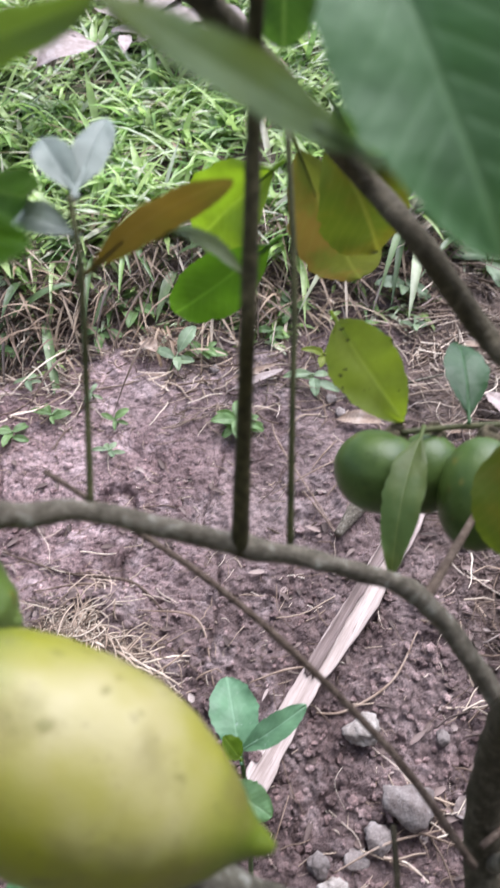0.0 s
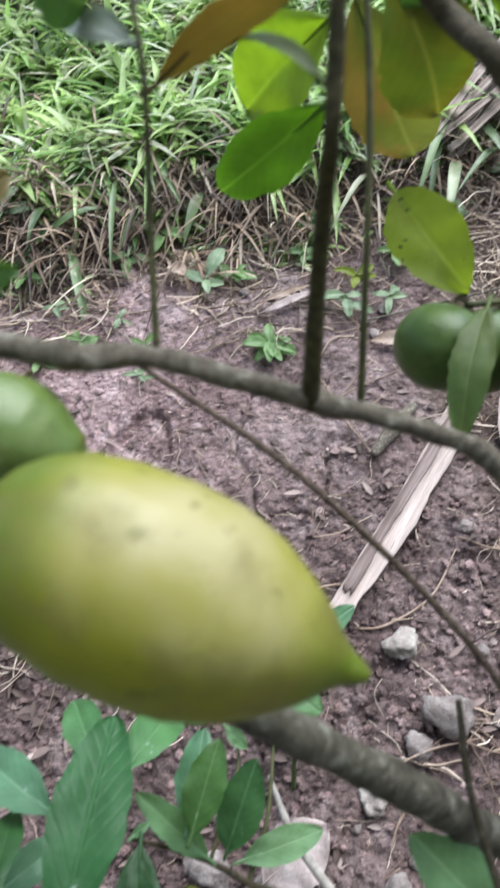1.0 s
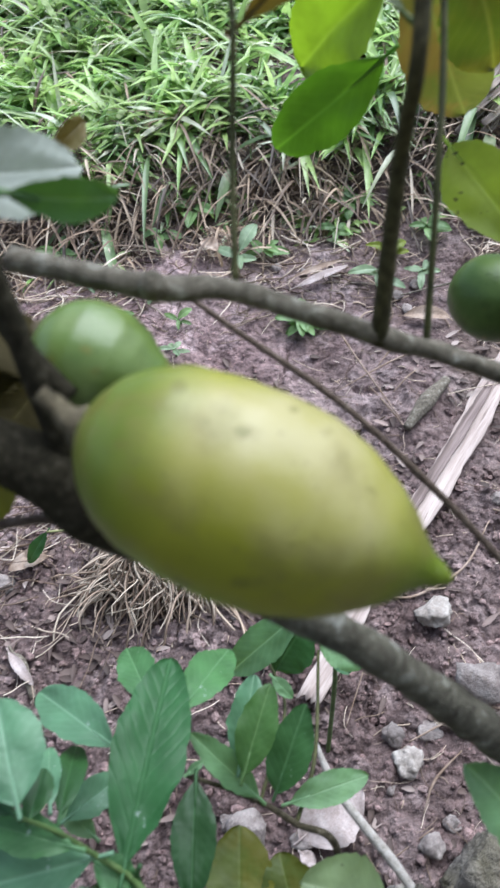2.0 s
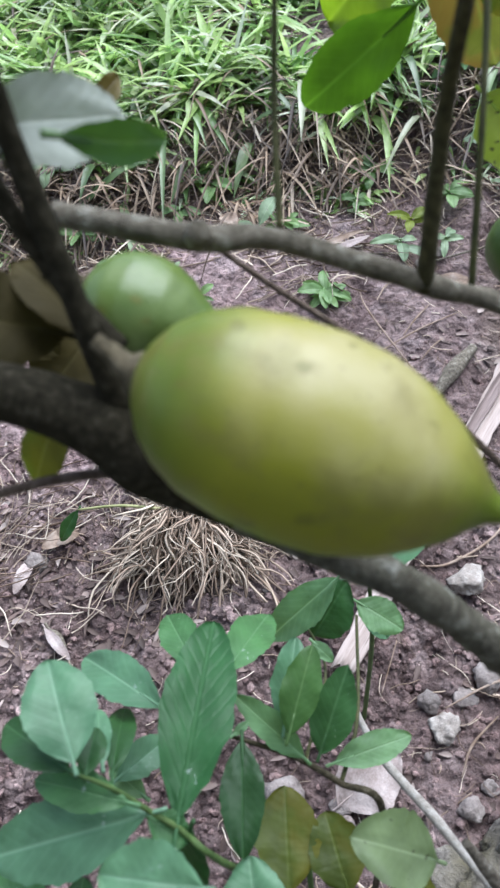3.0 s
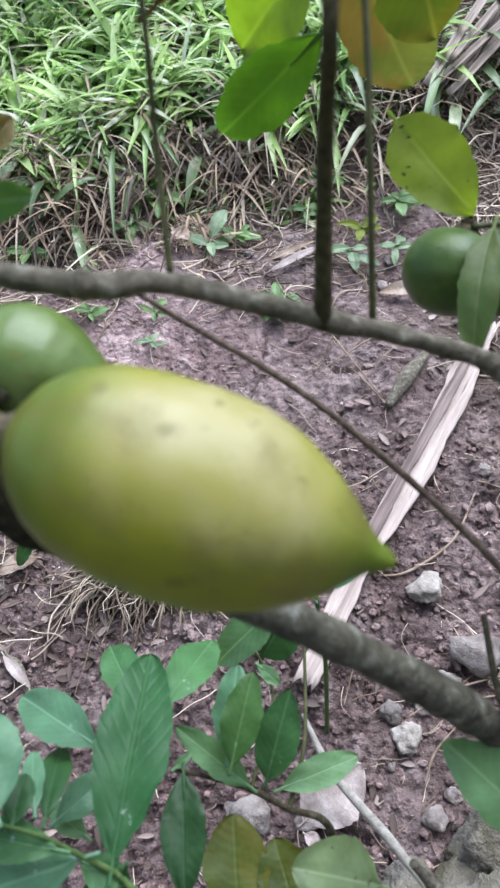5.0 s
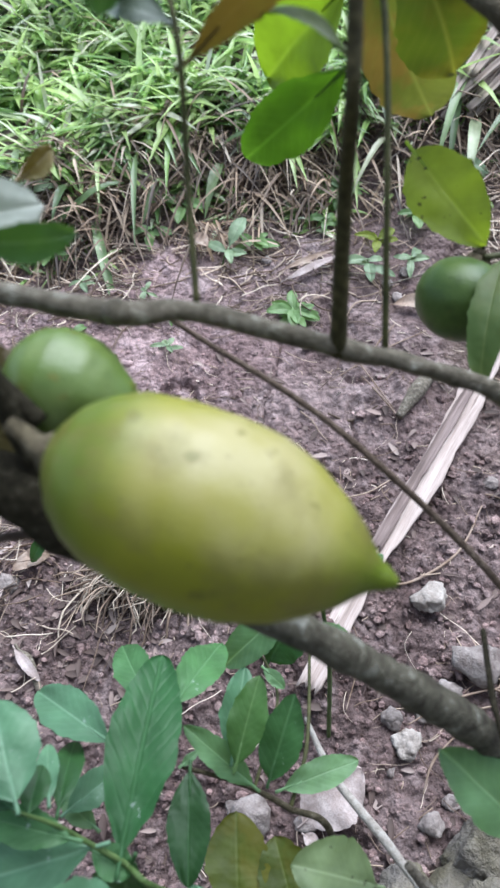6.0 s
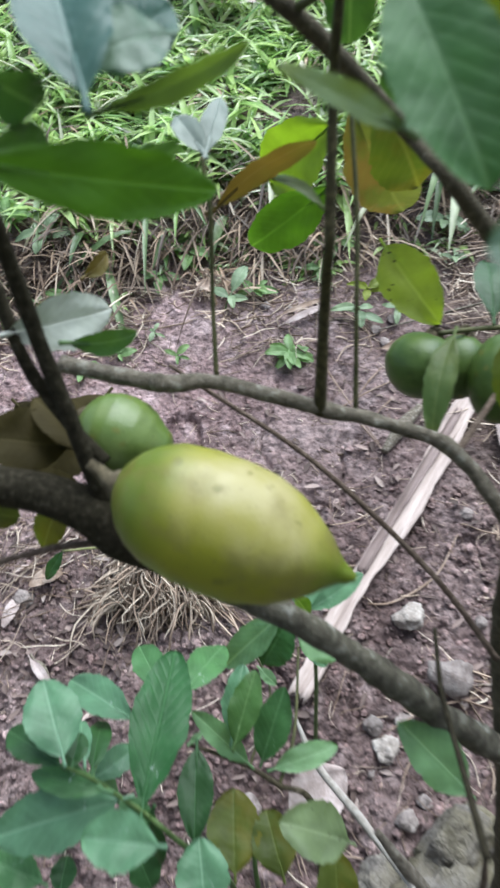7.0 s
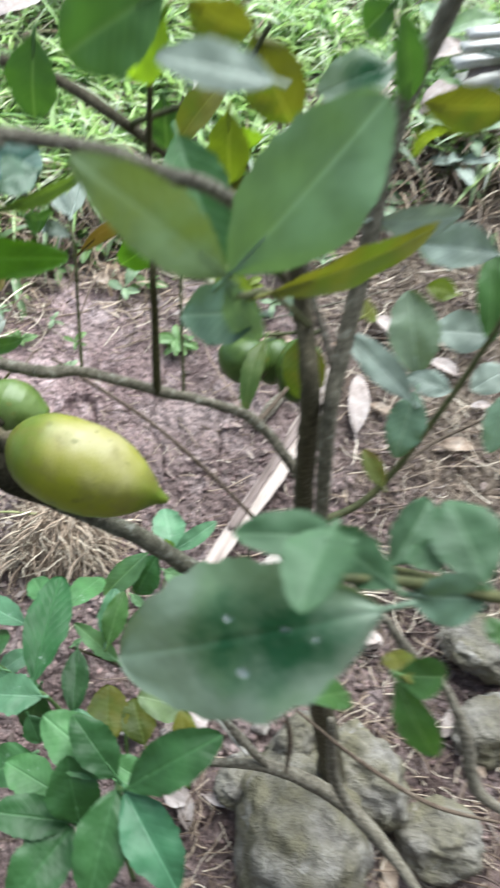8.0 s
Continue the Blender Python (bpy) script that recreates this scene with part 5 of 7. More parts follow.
# drops of water on the big wet leaf
tagged(new("water_drop", lump("water_drop", (0.0014, 0.0014, 0.0008), DROP, 0.0, 0.1, 2)), "clear drop of rain water on a leaf", "water drop", "rain drops").location = (0.0347, -0.0894, 0.6112)
tagged(new("water_drop", lump("water_drop", (0.0010, 0.0010, 0.0006), DROP, 1.0, 0.1, 2)), "clear drop of rain water on a leaf", "water drop", "rain drops").location = (0.0313, -0.0783, 0.6177)
tagged(new("water_drop", lump("water_drop", (0.0009, 0.0009, 0.0005), DROP, 2.0, 0.1, 2)), "clear drop of rain water on a leaf", "water drop", "rain drops").location = (0.0454, -0.0820, 0.6177)
tagged(new("water_drop", lump("water_drop", (0.0007, 0.0007, 0.0004), DROP, 3.0, 0.1, 2)), "clear drop of rain water on a leaf", "water drop", "rain drops").location = (0.0525, -0.0853, 0.6182)

# ---- fruit ----
def fruit(name, stem_end, tip_end, radius, mat, label, category, group="", nipple=0.16, neck=0.10, stalk=None):
    """A citrus fruit turned round the line from its stem end to its pointed tip."""
    a, b = Vector(stem_end), Vector(tip_end)
    length, x = (b - a).length, (b - a).normalized()
    y = Vector((0, 0, 1)).cross(x).normalized()
    m = Matrix.Translation((a + b) / 2) @ Matrix((x, y, x.cross(y))).transposed().to_4x4()
    empty = thing(name, a, label, category, group)
    verts, faces, rings, sides = [], [], 60, 40
    for i in range(rings + 1):
        u = i / rings
        s = 0.5 - 0.5 * math.cos(math.pi * u)
        e = nipple / 0.13
        r = float(np.interp(s, [0, 0.02, 0.06, 0.12, 0.20, 0.32, 0.45, 0.58, 0.70, 0.79, 1 - 0.140 * e, 1 - 0.095 * e, 1 - 0.06 * e, 1 - 0.03 * e, 1], [0.12, 0.32, 0.55, 0.74, 0.89, 0.985, 1.0, 0.945, 0.80, 0.62, 0.44, 0.27, 0.165, 0.12, 0.05]))
        if nipple < 0.08:
            r = math.sqrt(max(0.0, 1 - (2 * s - 1) ** 2)) * (1 - 0.06 * s)
        r = r * (0.0 if i in (0, rings) else 1.0)
        for k in range(sides):
            t = 2 * math.pi * k / sides
            q = Vector((s, math.cos(t) * 0.5, math.sin(t) * 0.5))
            lumpy = 1 + 0.030 * noise.noise(q * 3.1 + Vector((radius * 900, 0, 0))) + 0.012 * noise.noise(q * 8.0) + 0.008 * math.cos(5 * t + 2 * s)
            verts.append(((s - 0.5) * length, math.cos(t) * r * radius * lumpy, math.sin(t) * r * radius * lumpy))
    for i in range(rings):
        for k in range(sides):
            p, q = i * sides + k, i * sides + (k + 1) % sides
            faces.append((p, p + sides, q + sides, q))
    part("rind", mesh_of("rind", verts, faces, mat), empty, "", m)
    reach = 0.010 if nipple > 0.08 else 0.004
    cal, cf = tube([(-0.5 * length - reach, 0.001, 0.3 * reach), (-0.5 * length - 0.5 * reach, 0.0005, 0.1 * reach), (-0.5 * length - 0.002, 0, 0), (-0.5 * length + 0.0015, 0, 0), (-0.5 * length + 0.0045, 0, 0)], (0.0016, 0.0022, 0.0032, 0.0052, 0.0034), 14, 0.5, 5)
    part("calyx", mesh_of("calyx", cal, cf, CALYX), empty, "brown woody calyx at the stem end", m)
    return empty


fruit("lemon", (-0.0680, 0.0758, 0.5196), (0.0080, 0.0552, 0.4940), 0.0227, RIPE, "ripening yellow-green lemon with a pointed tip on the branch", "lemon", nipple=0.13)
fruit("unripe_lemon", (-0.0887, 0.1116, 0.5123), (-0.0532, 0.1036, 0.5015), 0.0155, UNRIPE_LIGHT, "small light green unripe lemon behind the larger one", "lemon", "unripe lemons", nipple=0.1)
fruit("unripe_lemon", (0.0602, 0.2155, 0.4668), (0.0484, 0.1973, 0.4419), 0.019, UNRIPE, "small dark green round unripe lemon hanging from a twig", "lemon", "unripe lemons", nipple=0.05)
fruit("unripe_lemon", (0.0778, 0.2227, 0.4606), (0.0723, 0.2023, 0.4346), 0.015, UNRIPE, "small dark green unripe lemon half hidden by a leaf", "lemon", "unripe lemons", nipple=0.05)
fruit("unripe_lemon", (0.0950, 0.2080, 0.4711), (0.0861, 0.1761, 0.4421), 0.0165, UNRIPE, "oval green unripe lemon with a ridged skin", "lemon", "unripe lemons", nipple=0.06)

# ---- weeds ----
sapling = thing("sapling", (-0.055, 0.05, 0.0), "low leafy green seedlings growing out of the soil", "plant")
sap_stem = stem("stem", sapling, GREEN_STEM, (0.0022, 0.0019, 0.0013, 0.0011, 0.0010, 0.0009, 0.0007), [(-0.0600, 0.0500, -0.0100), (-0.0580, 0.0450, 0.1500), (-0.0708, 0.0261, 0.3206), (-0.0831, 0.0324, 0.3352), (-0.0933, 0.0362, 0.3448), (-0.1044, 0.0397, 0.3595), (-0.1153, 0.0409, 0.3722)])
sap_stem_b = stem("stem", sapling, BARK_BROWN, (0.0022, 0.0018, 0.0015, 0.0013, 0.0011, 0.0009), [(0.0040, 0.0700, 0.0000), (-0.0036, 0.0649, 0.2382), (-0.0232, 0.0719, 0.2554), (-0.0397, 0.0764, 0.2715), (-0.0564, 0.0783, 0.2853), (-0.0720, 0.0783, 0.3000)])
sap_stem_c = stem("stem", sapling, BARK_GREEN, (0.0011, 0.0010, 0.0008), [(-0.0232, 0.0719, 0.2554), (-0.0138, 0.1025, 0.2590), (-0.0102, 0.1617, 0.2508)])
sap_stem_d = stem("stem", sapling, BARK_GREEN, (0.0009, 0.0008, 0.0006), [(-0.0397, 0.0764, 0.2715), (-0.0287, 0.1265, 0.2588), (-0.0429, 0.1601, 0.2589)])
sap_stem_e = stem("stem", sapling, GREEN_STEM, (0.0024, 0.0021, 0.0018, 0.0014), [(-0.0500, -0.0050, -0.0100), (-0.0450, -0.0100, 0.2000), (-0.0226, -0.0716, 0.4021), (-0.0141, -0.0596, 0.4368)])
sap_stem_f = stem("stem", sapling, GREEN_STEM, (0.0022, 0.0018, 0.0015, 0.0012), [(-0.0300, 0.0500, -0.0100), (-0.0364, 0.0337, 0.1398), (-0.0397, 0.0425, 0.1947), (-0.0397, 0.0645, 0.2182)])
leaf(sap_stem, SAP_MAIN, (-0.0845, 0.0350, 0.3376), (-0.0773, 0.1164, 0.3341), 0.0294, (0.12, -0.22, 0.97), 0.05, pleat=0.028)
leaf(sap_stem, SAP_PALE, (-0.1136, 0.0422, 0.3773), (-0.1299, 0.0776, 0.3792), 0.0258, (0.24, -0.21, 0.95), 0.05, pleat=0.020)
leaf(sap_stem, SAP_PALE, (-0.0948, 0.0762, 0.3362), (-0.1370, 0.1056, 0.3216), 0.0198, (0.19, -0.24, 0.95), 0.06, pleat=0.020)
leaf(sap_stem, SAP, (-0.0876, 0.1049, 0.3074), (-0.1083, 0.1416, 0.2922), 0.0185, (0.14, -0.28, 0.95), 0.05, pleat=0.030)
leaf(sap_stem, SAP, (-0.0723, 0.0994, 0.3187), (-0.0568, 0.1462, 0.2839), 0.0209, (0.08, -0.28, 0.96), 0.05, pleat=0.030)
leaf(sap_stem_c, SAP_LIGHT, (-0.0206, 0.1627, 0.2901), (-0.0594, 0.1468, 0.2525), 0.0218, (0.03, -0.31, 0.95), 0.05, pleat=0.030)
leaf(sap_stem_c, SAP_DARK, (-0.0342, 0.1547, 0.2400), (-0.0153, 0.1719, 0.2710), 0.0283, (0.00, -0.31, 0.95), 0.08, pleat=0.030)
leaf(sap_stem_c, SAP_LIGHT, (-0.0102, 0.1676, 0.2561), (0.0150, 0.1538, 0.2485), 0.0198, (-0.04, -0.30, 0.95), 0.06, pleat=0.030)
leaf(sap_stem_d, LEAF_GREEN, (-0.0462, 0.0788, 0.2982), (-0.0346, 0.1136, 0.3147), 0.0176, (0.03, -0.24, 0.97), 0.05, pleat=0.030)
leaf(sap_stem_d, SAP_PALE, (-0.0487, 0.0850, 0.2906), (-0.0424, 0.1221, 0.3055), 0.0172, (0.04, -0.25, 0.97), 0.04, pleat=0.020)
leaf(sap_stem_d, SAP_LIGHT, (-0.0355, 0.1377, 0.2692), (-0.0245, 0.1290, 0.2632), 0.0077, (0.01, -0.27, 0.96), 0.06, pleat=0.010)
leaf(sap_stem_b, SAP, (-0.0329, 0.0820, 0.2652), (-0.0186, 0.1104, 0.2998), 0.0206, (0.00, -0.23, 0.97), 0.04, pleat=0.020)
leaf(sap_stem_b, SAP_LIGHT, (-0.0399, 0.0763, 0.2768), (-0.0702, 0.0949, 0.3038), 0.0138, (0.06, -0.21, 0.98), 0.05, pleat=0.015)
leaf(sap_stem_b, SAP_LIGHT, (-0.0263, 0.0796, 0.2598), (0.0116, 0.0929, 0.2604), 0.0154, (-0.03, -0.20, 0.98), 0.05, pleat=0.020)
leaf(sap_stem_b, SAP_DEEP, (-0.0662, 0.0756, 0.3025), (-0.0641, 0.0307, 0.3000), 0.0185, (0.08, -0.16, 0.98), 0.05, pleat=0.030)
leaf(sap_stem_b, SAP_LIGHT, (-0.0708, 0.0774, 0.3018), (-0.0636, 0.0843, 0.3006), 0.0041, (0.09, -0.21, 0.97), 0.05, pleat=0.000)
leaf(sap_stem_f, SAP_OLIVE, (-0.0481, 0.0292, 0.2439), (-0.0502, 0.0726, 0.2490), 0.0312, (0.04, -0.13, 0.99), 0.05, pleat=0.030)
leaf(sap_stem_f, SAP_OLIVE, (-0.0217, 0.0289, 0.2414), (-0.0313, 0.0619, 0.2473), 0.0286, (0.01, -0.12, 0.99), 0.05, pleat=0.030)
leaf(sap_stem_f, SAP_FADED, (0.0129, 0.0334, 0.2892), (-0.0219, 0.0381, 0.3057), 0.0282, (-0.02, -0.06, 1.00), 0.05, pleat=0.020)
leaf(sap_stem_f, SAP_OLIVE, (0.0089, 0.0103, 0.2122), (0.0079, 0.0451, 0.2319), 0.0242, (-0.03, -0.14, 0.99), 0.04, pleat=0.020)
leaf(sap_stem_f, SAP_PALE, (-0.0564, -0.0018, 0.2963), (-0.0611, 0.0306, 0.3071), 0.0413, (0.08, -0.14, 0.99), 0.05, pleat=0.030)
leaf(sap_stem, SAP_DARK, (-0.1093, 0.0490, 0.3441), (-0.1146, 0.0821, 0.3230), 0.0134, (0.19, -0.20, 0.96), 0.05, pleat=0.020)
leaf(sap_stem, SAP_PALE, (-0.1129, 0.0512, 0.3464), (-0.1219, 0.0768, 0.3350), 0.0092, (0.20, -0.20, 0.96), 0.05, pleat=0.010)
leaf(sap_stem, SAP_DARK, (-0.1124, 0.0414, 0.3671), (-0.1126, 0.0597, 0.3619), 0.0106, (0.21, -0.18, 0.96), 0.05, pleat=0.020)
leaf(sap_stem, SAP_DARK, (-0.1176, 0.0425, 0.3685), (-0.1490, 0.0622, 0.3591), 0.0166, (0.35, -0.25, 0.90), 0.06, pleat=0.020)
leaf(sap_stem, SAP, (-0.0984, 0.0360, 0.3558), (-0.1349, 0.0437, 0.3550), 0.0141, (0.21, -0.15, 0.96), 0.08, pleat=0.020)
leaf(sap_stem, SAP_PALE, (-0.0939, 0.0357, 0.3445), (-0.1567, 0.0242, 0.3261), 0.0284, (0.30, -0.17, 0.94), 0.05, pleat=0.020)
leaf(sap_stem, SAP, (-0.0955, 0.0361, 0.3396), (-0.0804, 0.0296, 0.3325), 0.0127, (0.14, -0.13, 0.98), 0.05, pleat=0.020)
leaf(sap_stem, SAP_DEEP, (-0.0800, 0.0327, 0.3366), (-0.0934, 0.0236, 0.2895), 0.0273, (0.13, -0.11, 0.98), 0.05, pleat=0.030)
leaf(sap_stem, SAP_PALE, (-0.1192, 0.0586, 0.3026), (-0.1001, 0.0802, 0.2933), 0.0152, (0.16, -0.18, 0.97), 0.05, pleat=0.020)
leaf(sap_stem, SAP_LIGHT, (-0.1066, 0.0535, 0.2970), (-0.1244, 0.0661, 0.2963), 0.0105, (0.18, -0.17, 0.97), 0.05, pleat=0.020)
leaf(sap_stem, SAP, (-0.1345, 0.0100, 0.3072), (-0.1641, 0.0208, 0.3061), 0.0180, (0.22, -0.14, 0.97), 0.05, pleat=0.020)
leaf(sap_stem, SAP_DARK, (-0.1266, 0.0063, 0.3030), (-0.1254, 0.0227, 0.3048), 0.0171, (0.18, -0.14, 0.97), 0.05, pleat=0.020)
leaf(sap_stem, SAP_DARK, (-0.0875, 0.0198, 0.3267), (-0.0802, 0.0068, 0.3136), 0.0178, (0.12, -0.15, 0.98), 0.05, pleat=0.020)
leaf(sap_stem_e, SAP, (-0.0163, -0.0552, 0.4353), (-0.0506, -0.0294, 0.4451), 0.0247, (0.11, -0.22, 0.97), 0.05, pleat=0.020)
leaf(sap_stem_e, SAP_DEEP, (-0.0150, -0.0577, 0.4413), (-0.0345, -0.0351, 0.4576), 0.0182, (0.10, -0.22, 0.97), 0.06, pleat=0.030)
leaf(sap_stem_e, SAP_DEEP, (-0.0332, -0.0693, 0.4210), (-0.0374, -0.0485, 0.4451), 0.0239, (0.11, -0.19, 0.97), 0.05, pleat=0.030)
leaf(sap_stem_e, SAP_DEEP, (-0.0109, -0.0612, 0.4384), (0.0314, -0.0486, 0.4617), 0.0234, (0.03, -0.21, 0.98), 0.08, pleat=0.030)
leaf(sap_stem_e, SAP_DARK, (-0.0159, -0.0603, 0.4361), (-0.0263, -0.1002, 0.4232), 0.0241, (0.09, -0.16, 0.98), 0.06, pleat=0.030)
leaf(sap_stem_e, SAP_TEAL, (-0.0121, -0.0611, 0.4357), (0.0117, -0.0997, 0.4268), 0.0235, (0.05, -0.16, 0.99), 0.06, pleat=0.030)
leaf(sap_stem_e, SAP_DARK, (-0.0369, -0.0682, 0.4176), (-0.0738, -0.0644, 0.4275), 0.0184, (0.14, -0.17, 0.97), 0.06, pleat=0.020)
leaf(sap_stem_e, SAP_DARK, (-0.0364, -0.0694, 0.4165), (-0.0609, -0.0989, 0.4146), 0.0251, (0.13, -0.14, 0.98), 0.06, pleat=0.030)
leaf(sap_stem_e, SAP, (-0.0233, -0.0407, 0.4167), (-0.0039, -0.0508, 0.4091), 0.0148, (0.07, -0.20, 0.98), 0.05, pleat=0.020)
leaf(sap_stem_e, SAP, (-0.0481, -0.0513, 0.4049), (-0.0738, -0.0370, 0.4090), 0.0197, (0.15, -0.20, 0.97), 0.05, pleat=0.020)
leaf(sap_stem_e, SAP, (-0.0636, -0.0292, 0.3967), (-0.0884, -0.0342, 0.3833), 0.0211, (0.16, -0.21, 0.96), 0.05, pleat=0.020)
leaf(sap_stem_e, SAP_PALE, (-0.0669, 0.0069, 0.3819), (-0.0984, 0.0099, 0.3820), 0.0220, (0.16, -0.26, 0.95), 0.05, pleat=0.020)
leaf(sap_stem_e, LEAF_OLIVE, (0.0142, -0.0390, 0.4146), (0.0128, -0.0210, 0.4242), 0.0124, (0.02, -0.23, 0.97), 0.04, pleat=0.020)



def weed(at, leaves, size, mat, label, seed):
    """A small ground weed: a few runners with pairs of narrow leaves."""
    r = random.Random(seed)
    z = height(at[0], at[1])
    top = thing("weed", (at[0], at[1], z), label, "weed", "small weeds on the soil")
    tip = (at[0] + r.uniform(-0.3, 0.3) * size, at[1] + r.uniform(-0.3, 0.3) * size, z + 0.5 * size)
    stem("stem", top, GREEN_STEM, (0.0011, 0.0009, 0.0006), [(at[0], at[1], z - 0.004), ((at[0] + tip[0]) / 2, (at[1] + tip[1]) / 2, z + 0.3 * size), tip])
    for k in range(leaves):
        a, u = 2.4 * k + r.uniform(-0.4, 0.4), 0.45 + 0.55 * (k + 1) / leaves
        base = (at[0] + (tip[0] - at[0]) * u, at[1] + (tip[1] - at[1]) * u, z + 0.5 * size * u)
        length = size * r.uniform(0.7, 1.15)
        end = (base[0] + math.cos(a) * length * 0.85, base[1] + math.sin(a) * length * 0.85, base[2] + length * r.uniform(-0.25, 0.35))
        leaf(top, mat, base, end, length * r.uniform(0.26, 0.42), (0.1 * math.cos(a), -0.45, 0.9), 0.12)
    return top



weed((-0.004, 0.645), 16, 0.040, WEED_LEAF, "small rosette weed with narrow green leaves on soil", 1)
weed((-0.100, 0.735), 4, 0.045, WEED_PALE, "small weed with an upright pale green leaf", 2)
weed((-0.157, 0.612), 5, 0.022, WEED_PALE, "tiny creeping weed with pale leaves on soil", 3)
weed((-0.155, 0.660), 4, 0.022, WEED_LEAF, "tiny creeping weed with pale leaves on soil", 4)
weed((-0.240, 0.668), 5, 0.026, WEED_LEAF, "tiny creeping weed with green leaves on soil", 5)
weed((-0.285, 0.640), 5, 0.030, WEED_LEAF, "tiny creeping weed with green leaves on soil", 6)
weed((0.100, 0.760), 5, 0.040, LEAF_YELGREEN, "small weed with yellowish leaves by the bank", 7)
weed((0.085, 0.700), 5, 0.038, WEED_PALE, "small weed with pale grey-green leaves", 8)
weed((0.212, 0.865), 6, 0.045, WEED_PALE, "small weed with pale arching leaves", 9)
weed((0.215, 0.800), 4, 0.030, WEED_PALE, "small weed with pale arching leaves", 10)
weed((-0.360, 0.860), 5, 0.055, WEED_PALE, "broad-leaved pale weed at the foot of the bank", 11)
weed((0.330, 0.900), 5, 0.060, WEED_PALE, "broad-leaved pale weed at the foot of the bank", 12)
weed((0.480, 0.980), 6, 0.080, WEED_PALE, "broad-leaved pale weed in the litter", 13)
weed((0.590, 1.020), 6, 0.080, WEED_PALE, "broad-leaved pale weed in the litter", 14)
weed((0.420, 1.130), 6, 0.070, WEED_LEAF, "broad-leaved green weed in the litter", 15)
weed((0.180, 0.960), 5, 0.050, SAP_LIGHT, "green weed on the bank", 16)
weed((-0.420, 0.880), 7, 0.050, WEED_LEAF, "green weed at the foot of the bank", 17)
weed((-0.500, 0.840), 6, 0.050, WEED_PALE, "broad-leaved pale weed at the foot of the bank", 18)
weed((0.030, 0.790), 5, 0.030, WEED_LEAF, "small weed with narrow green leaves on soil", 19)
weed((-0.200, 0.800), 5, 0.035, WEED_LEAF, "small weed with narrow green leaves on soil", 20)
weed((-0.055, 0.770), 6, 0.034, WEED_LEAF, "small weed with narrow green leaves on soil", 41)
weed((0.130, 0.725), 5, 0.034, WEED_PALE, "small weed with pale arching leaves", 42)
weed((0.155, 0.790), 7, 0.036, WEED_LEAF, "small weed with pale arching leaves", 43)
weed((-0.275, 0.720), 5, 0.026, WEED_PALE, "tiny creeping weed with pale leaves on soil", 44)
weed((-0.190, 0.700), 4, 0.020, WEED_PALE, "tiny creeping weed with pale leaves on soil", 45)
weed((-0.330, 0.780), 7, 0.040, WEED_LEAF, "green weed at the foot of the bank", 46)
weed((-0.150, 0.850), 7, 0.045, WEED_LEAF, "green weed at the foot of the bank", 47)
weed((0.055, 0.850), 7, 0.042, WEED_LEAF, "green weed at the foot of the bank", 48)
# sprout beside the pale strip
sprout = thing("sprout", (0.004, 0.190, 0.02), "young broad-leaved seedling with blue-green leaves", "plant")
sprout_stem = stem("stem", sprout, GREEN_STEM, (0.0018,0.0015,0.0012), [(0.0040, 0.1900, 0.0100), (0.0025, 0.1786, 0.1849), (-0.0022, 0.1840, 0.2577)])
leaf(sprout_stem, SAP_PALE, (-0.0025, 0.1827, 0.2571), (-0.0110, 0.2280, 0.2639), 0.0282, (0.10, -0.13, 0.99), 0.06)
leaf(sprout_stem, SAP_PALE, (-0.0019, 0.1853, 0.2583), (0.0353, 0.2051, 0.2717), 0.0155, (0.04, -0.62, 0.79), 0.06)
leaf(sprout_stem, LEAF_BRIGHT, (-0.0024, 0.1793, 0.2611), (-0.0113, 0.1853, 0.2751), 0.0118, (0.56, -0.57, 0.60), 0.05)
leaf(sprout_stem, SAP_PALE, (0.0012, 0.1807, 0.2289), (0.0083, 0.1617, 0.2214), 0.0188, (-0.25, -0.44, 0.87), 0.05)

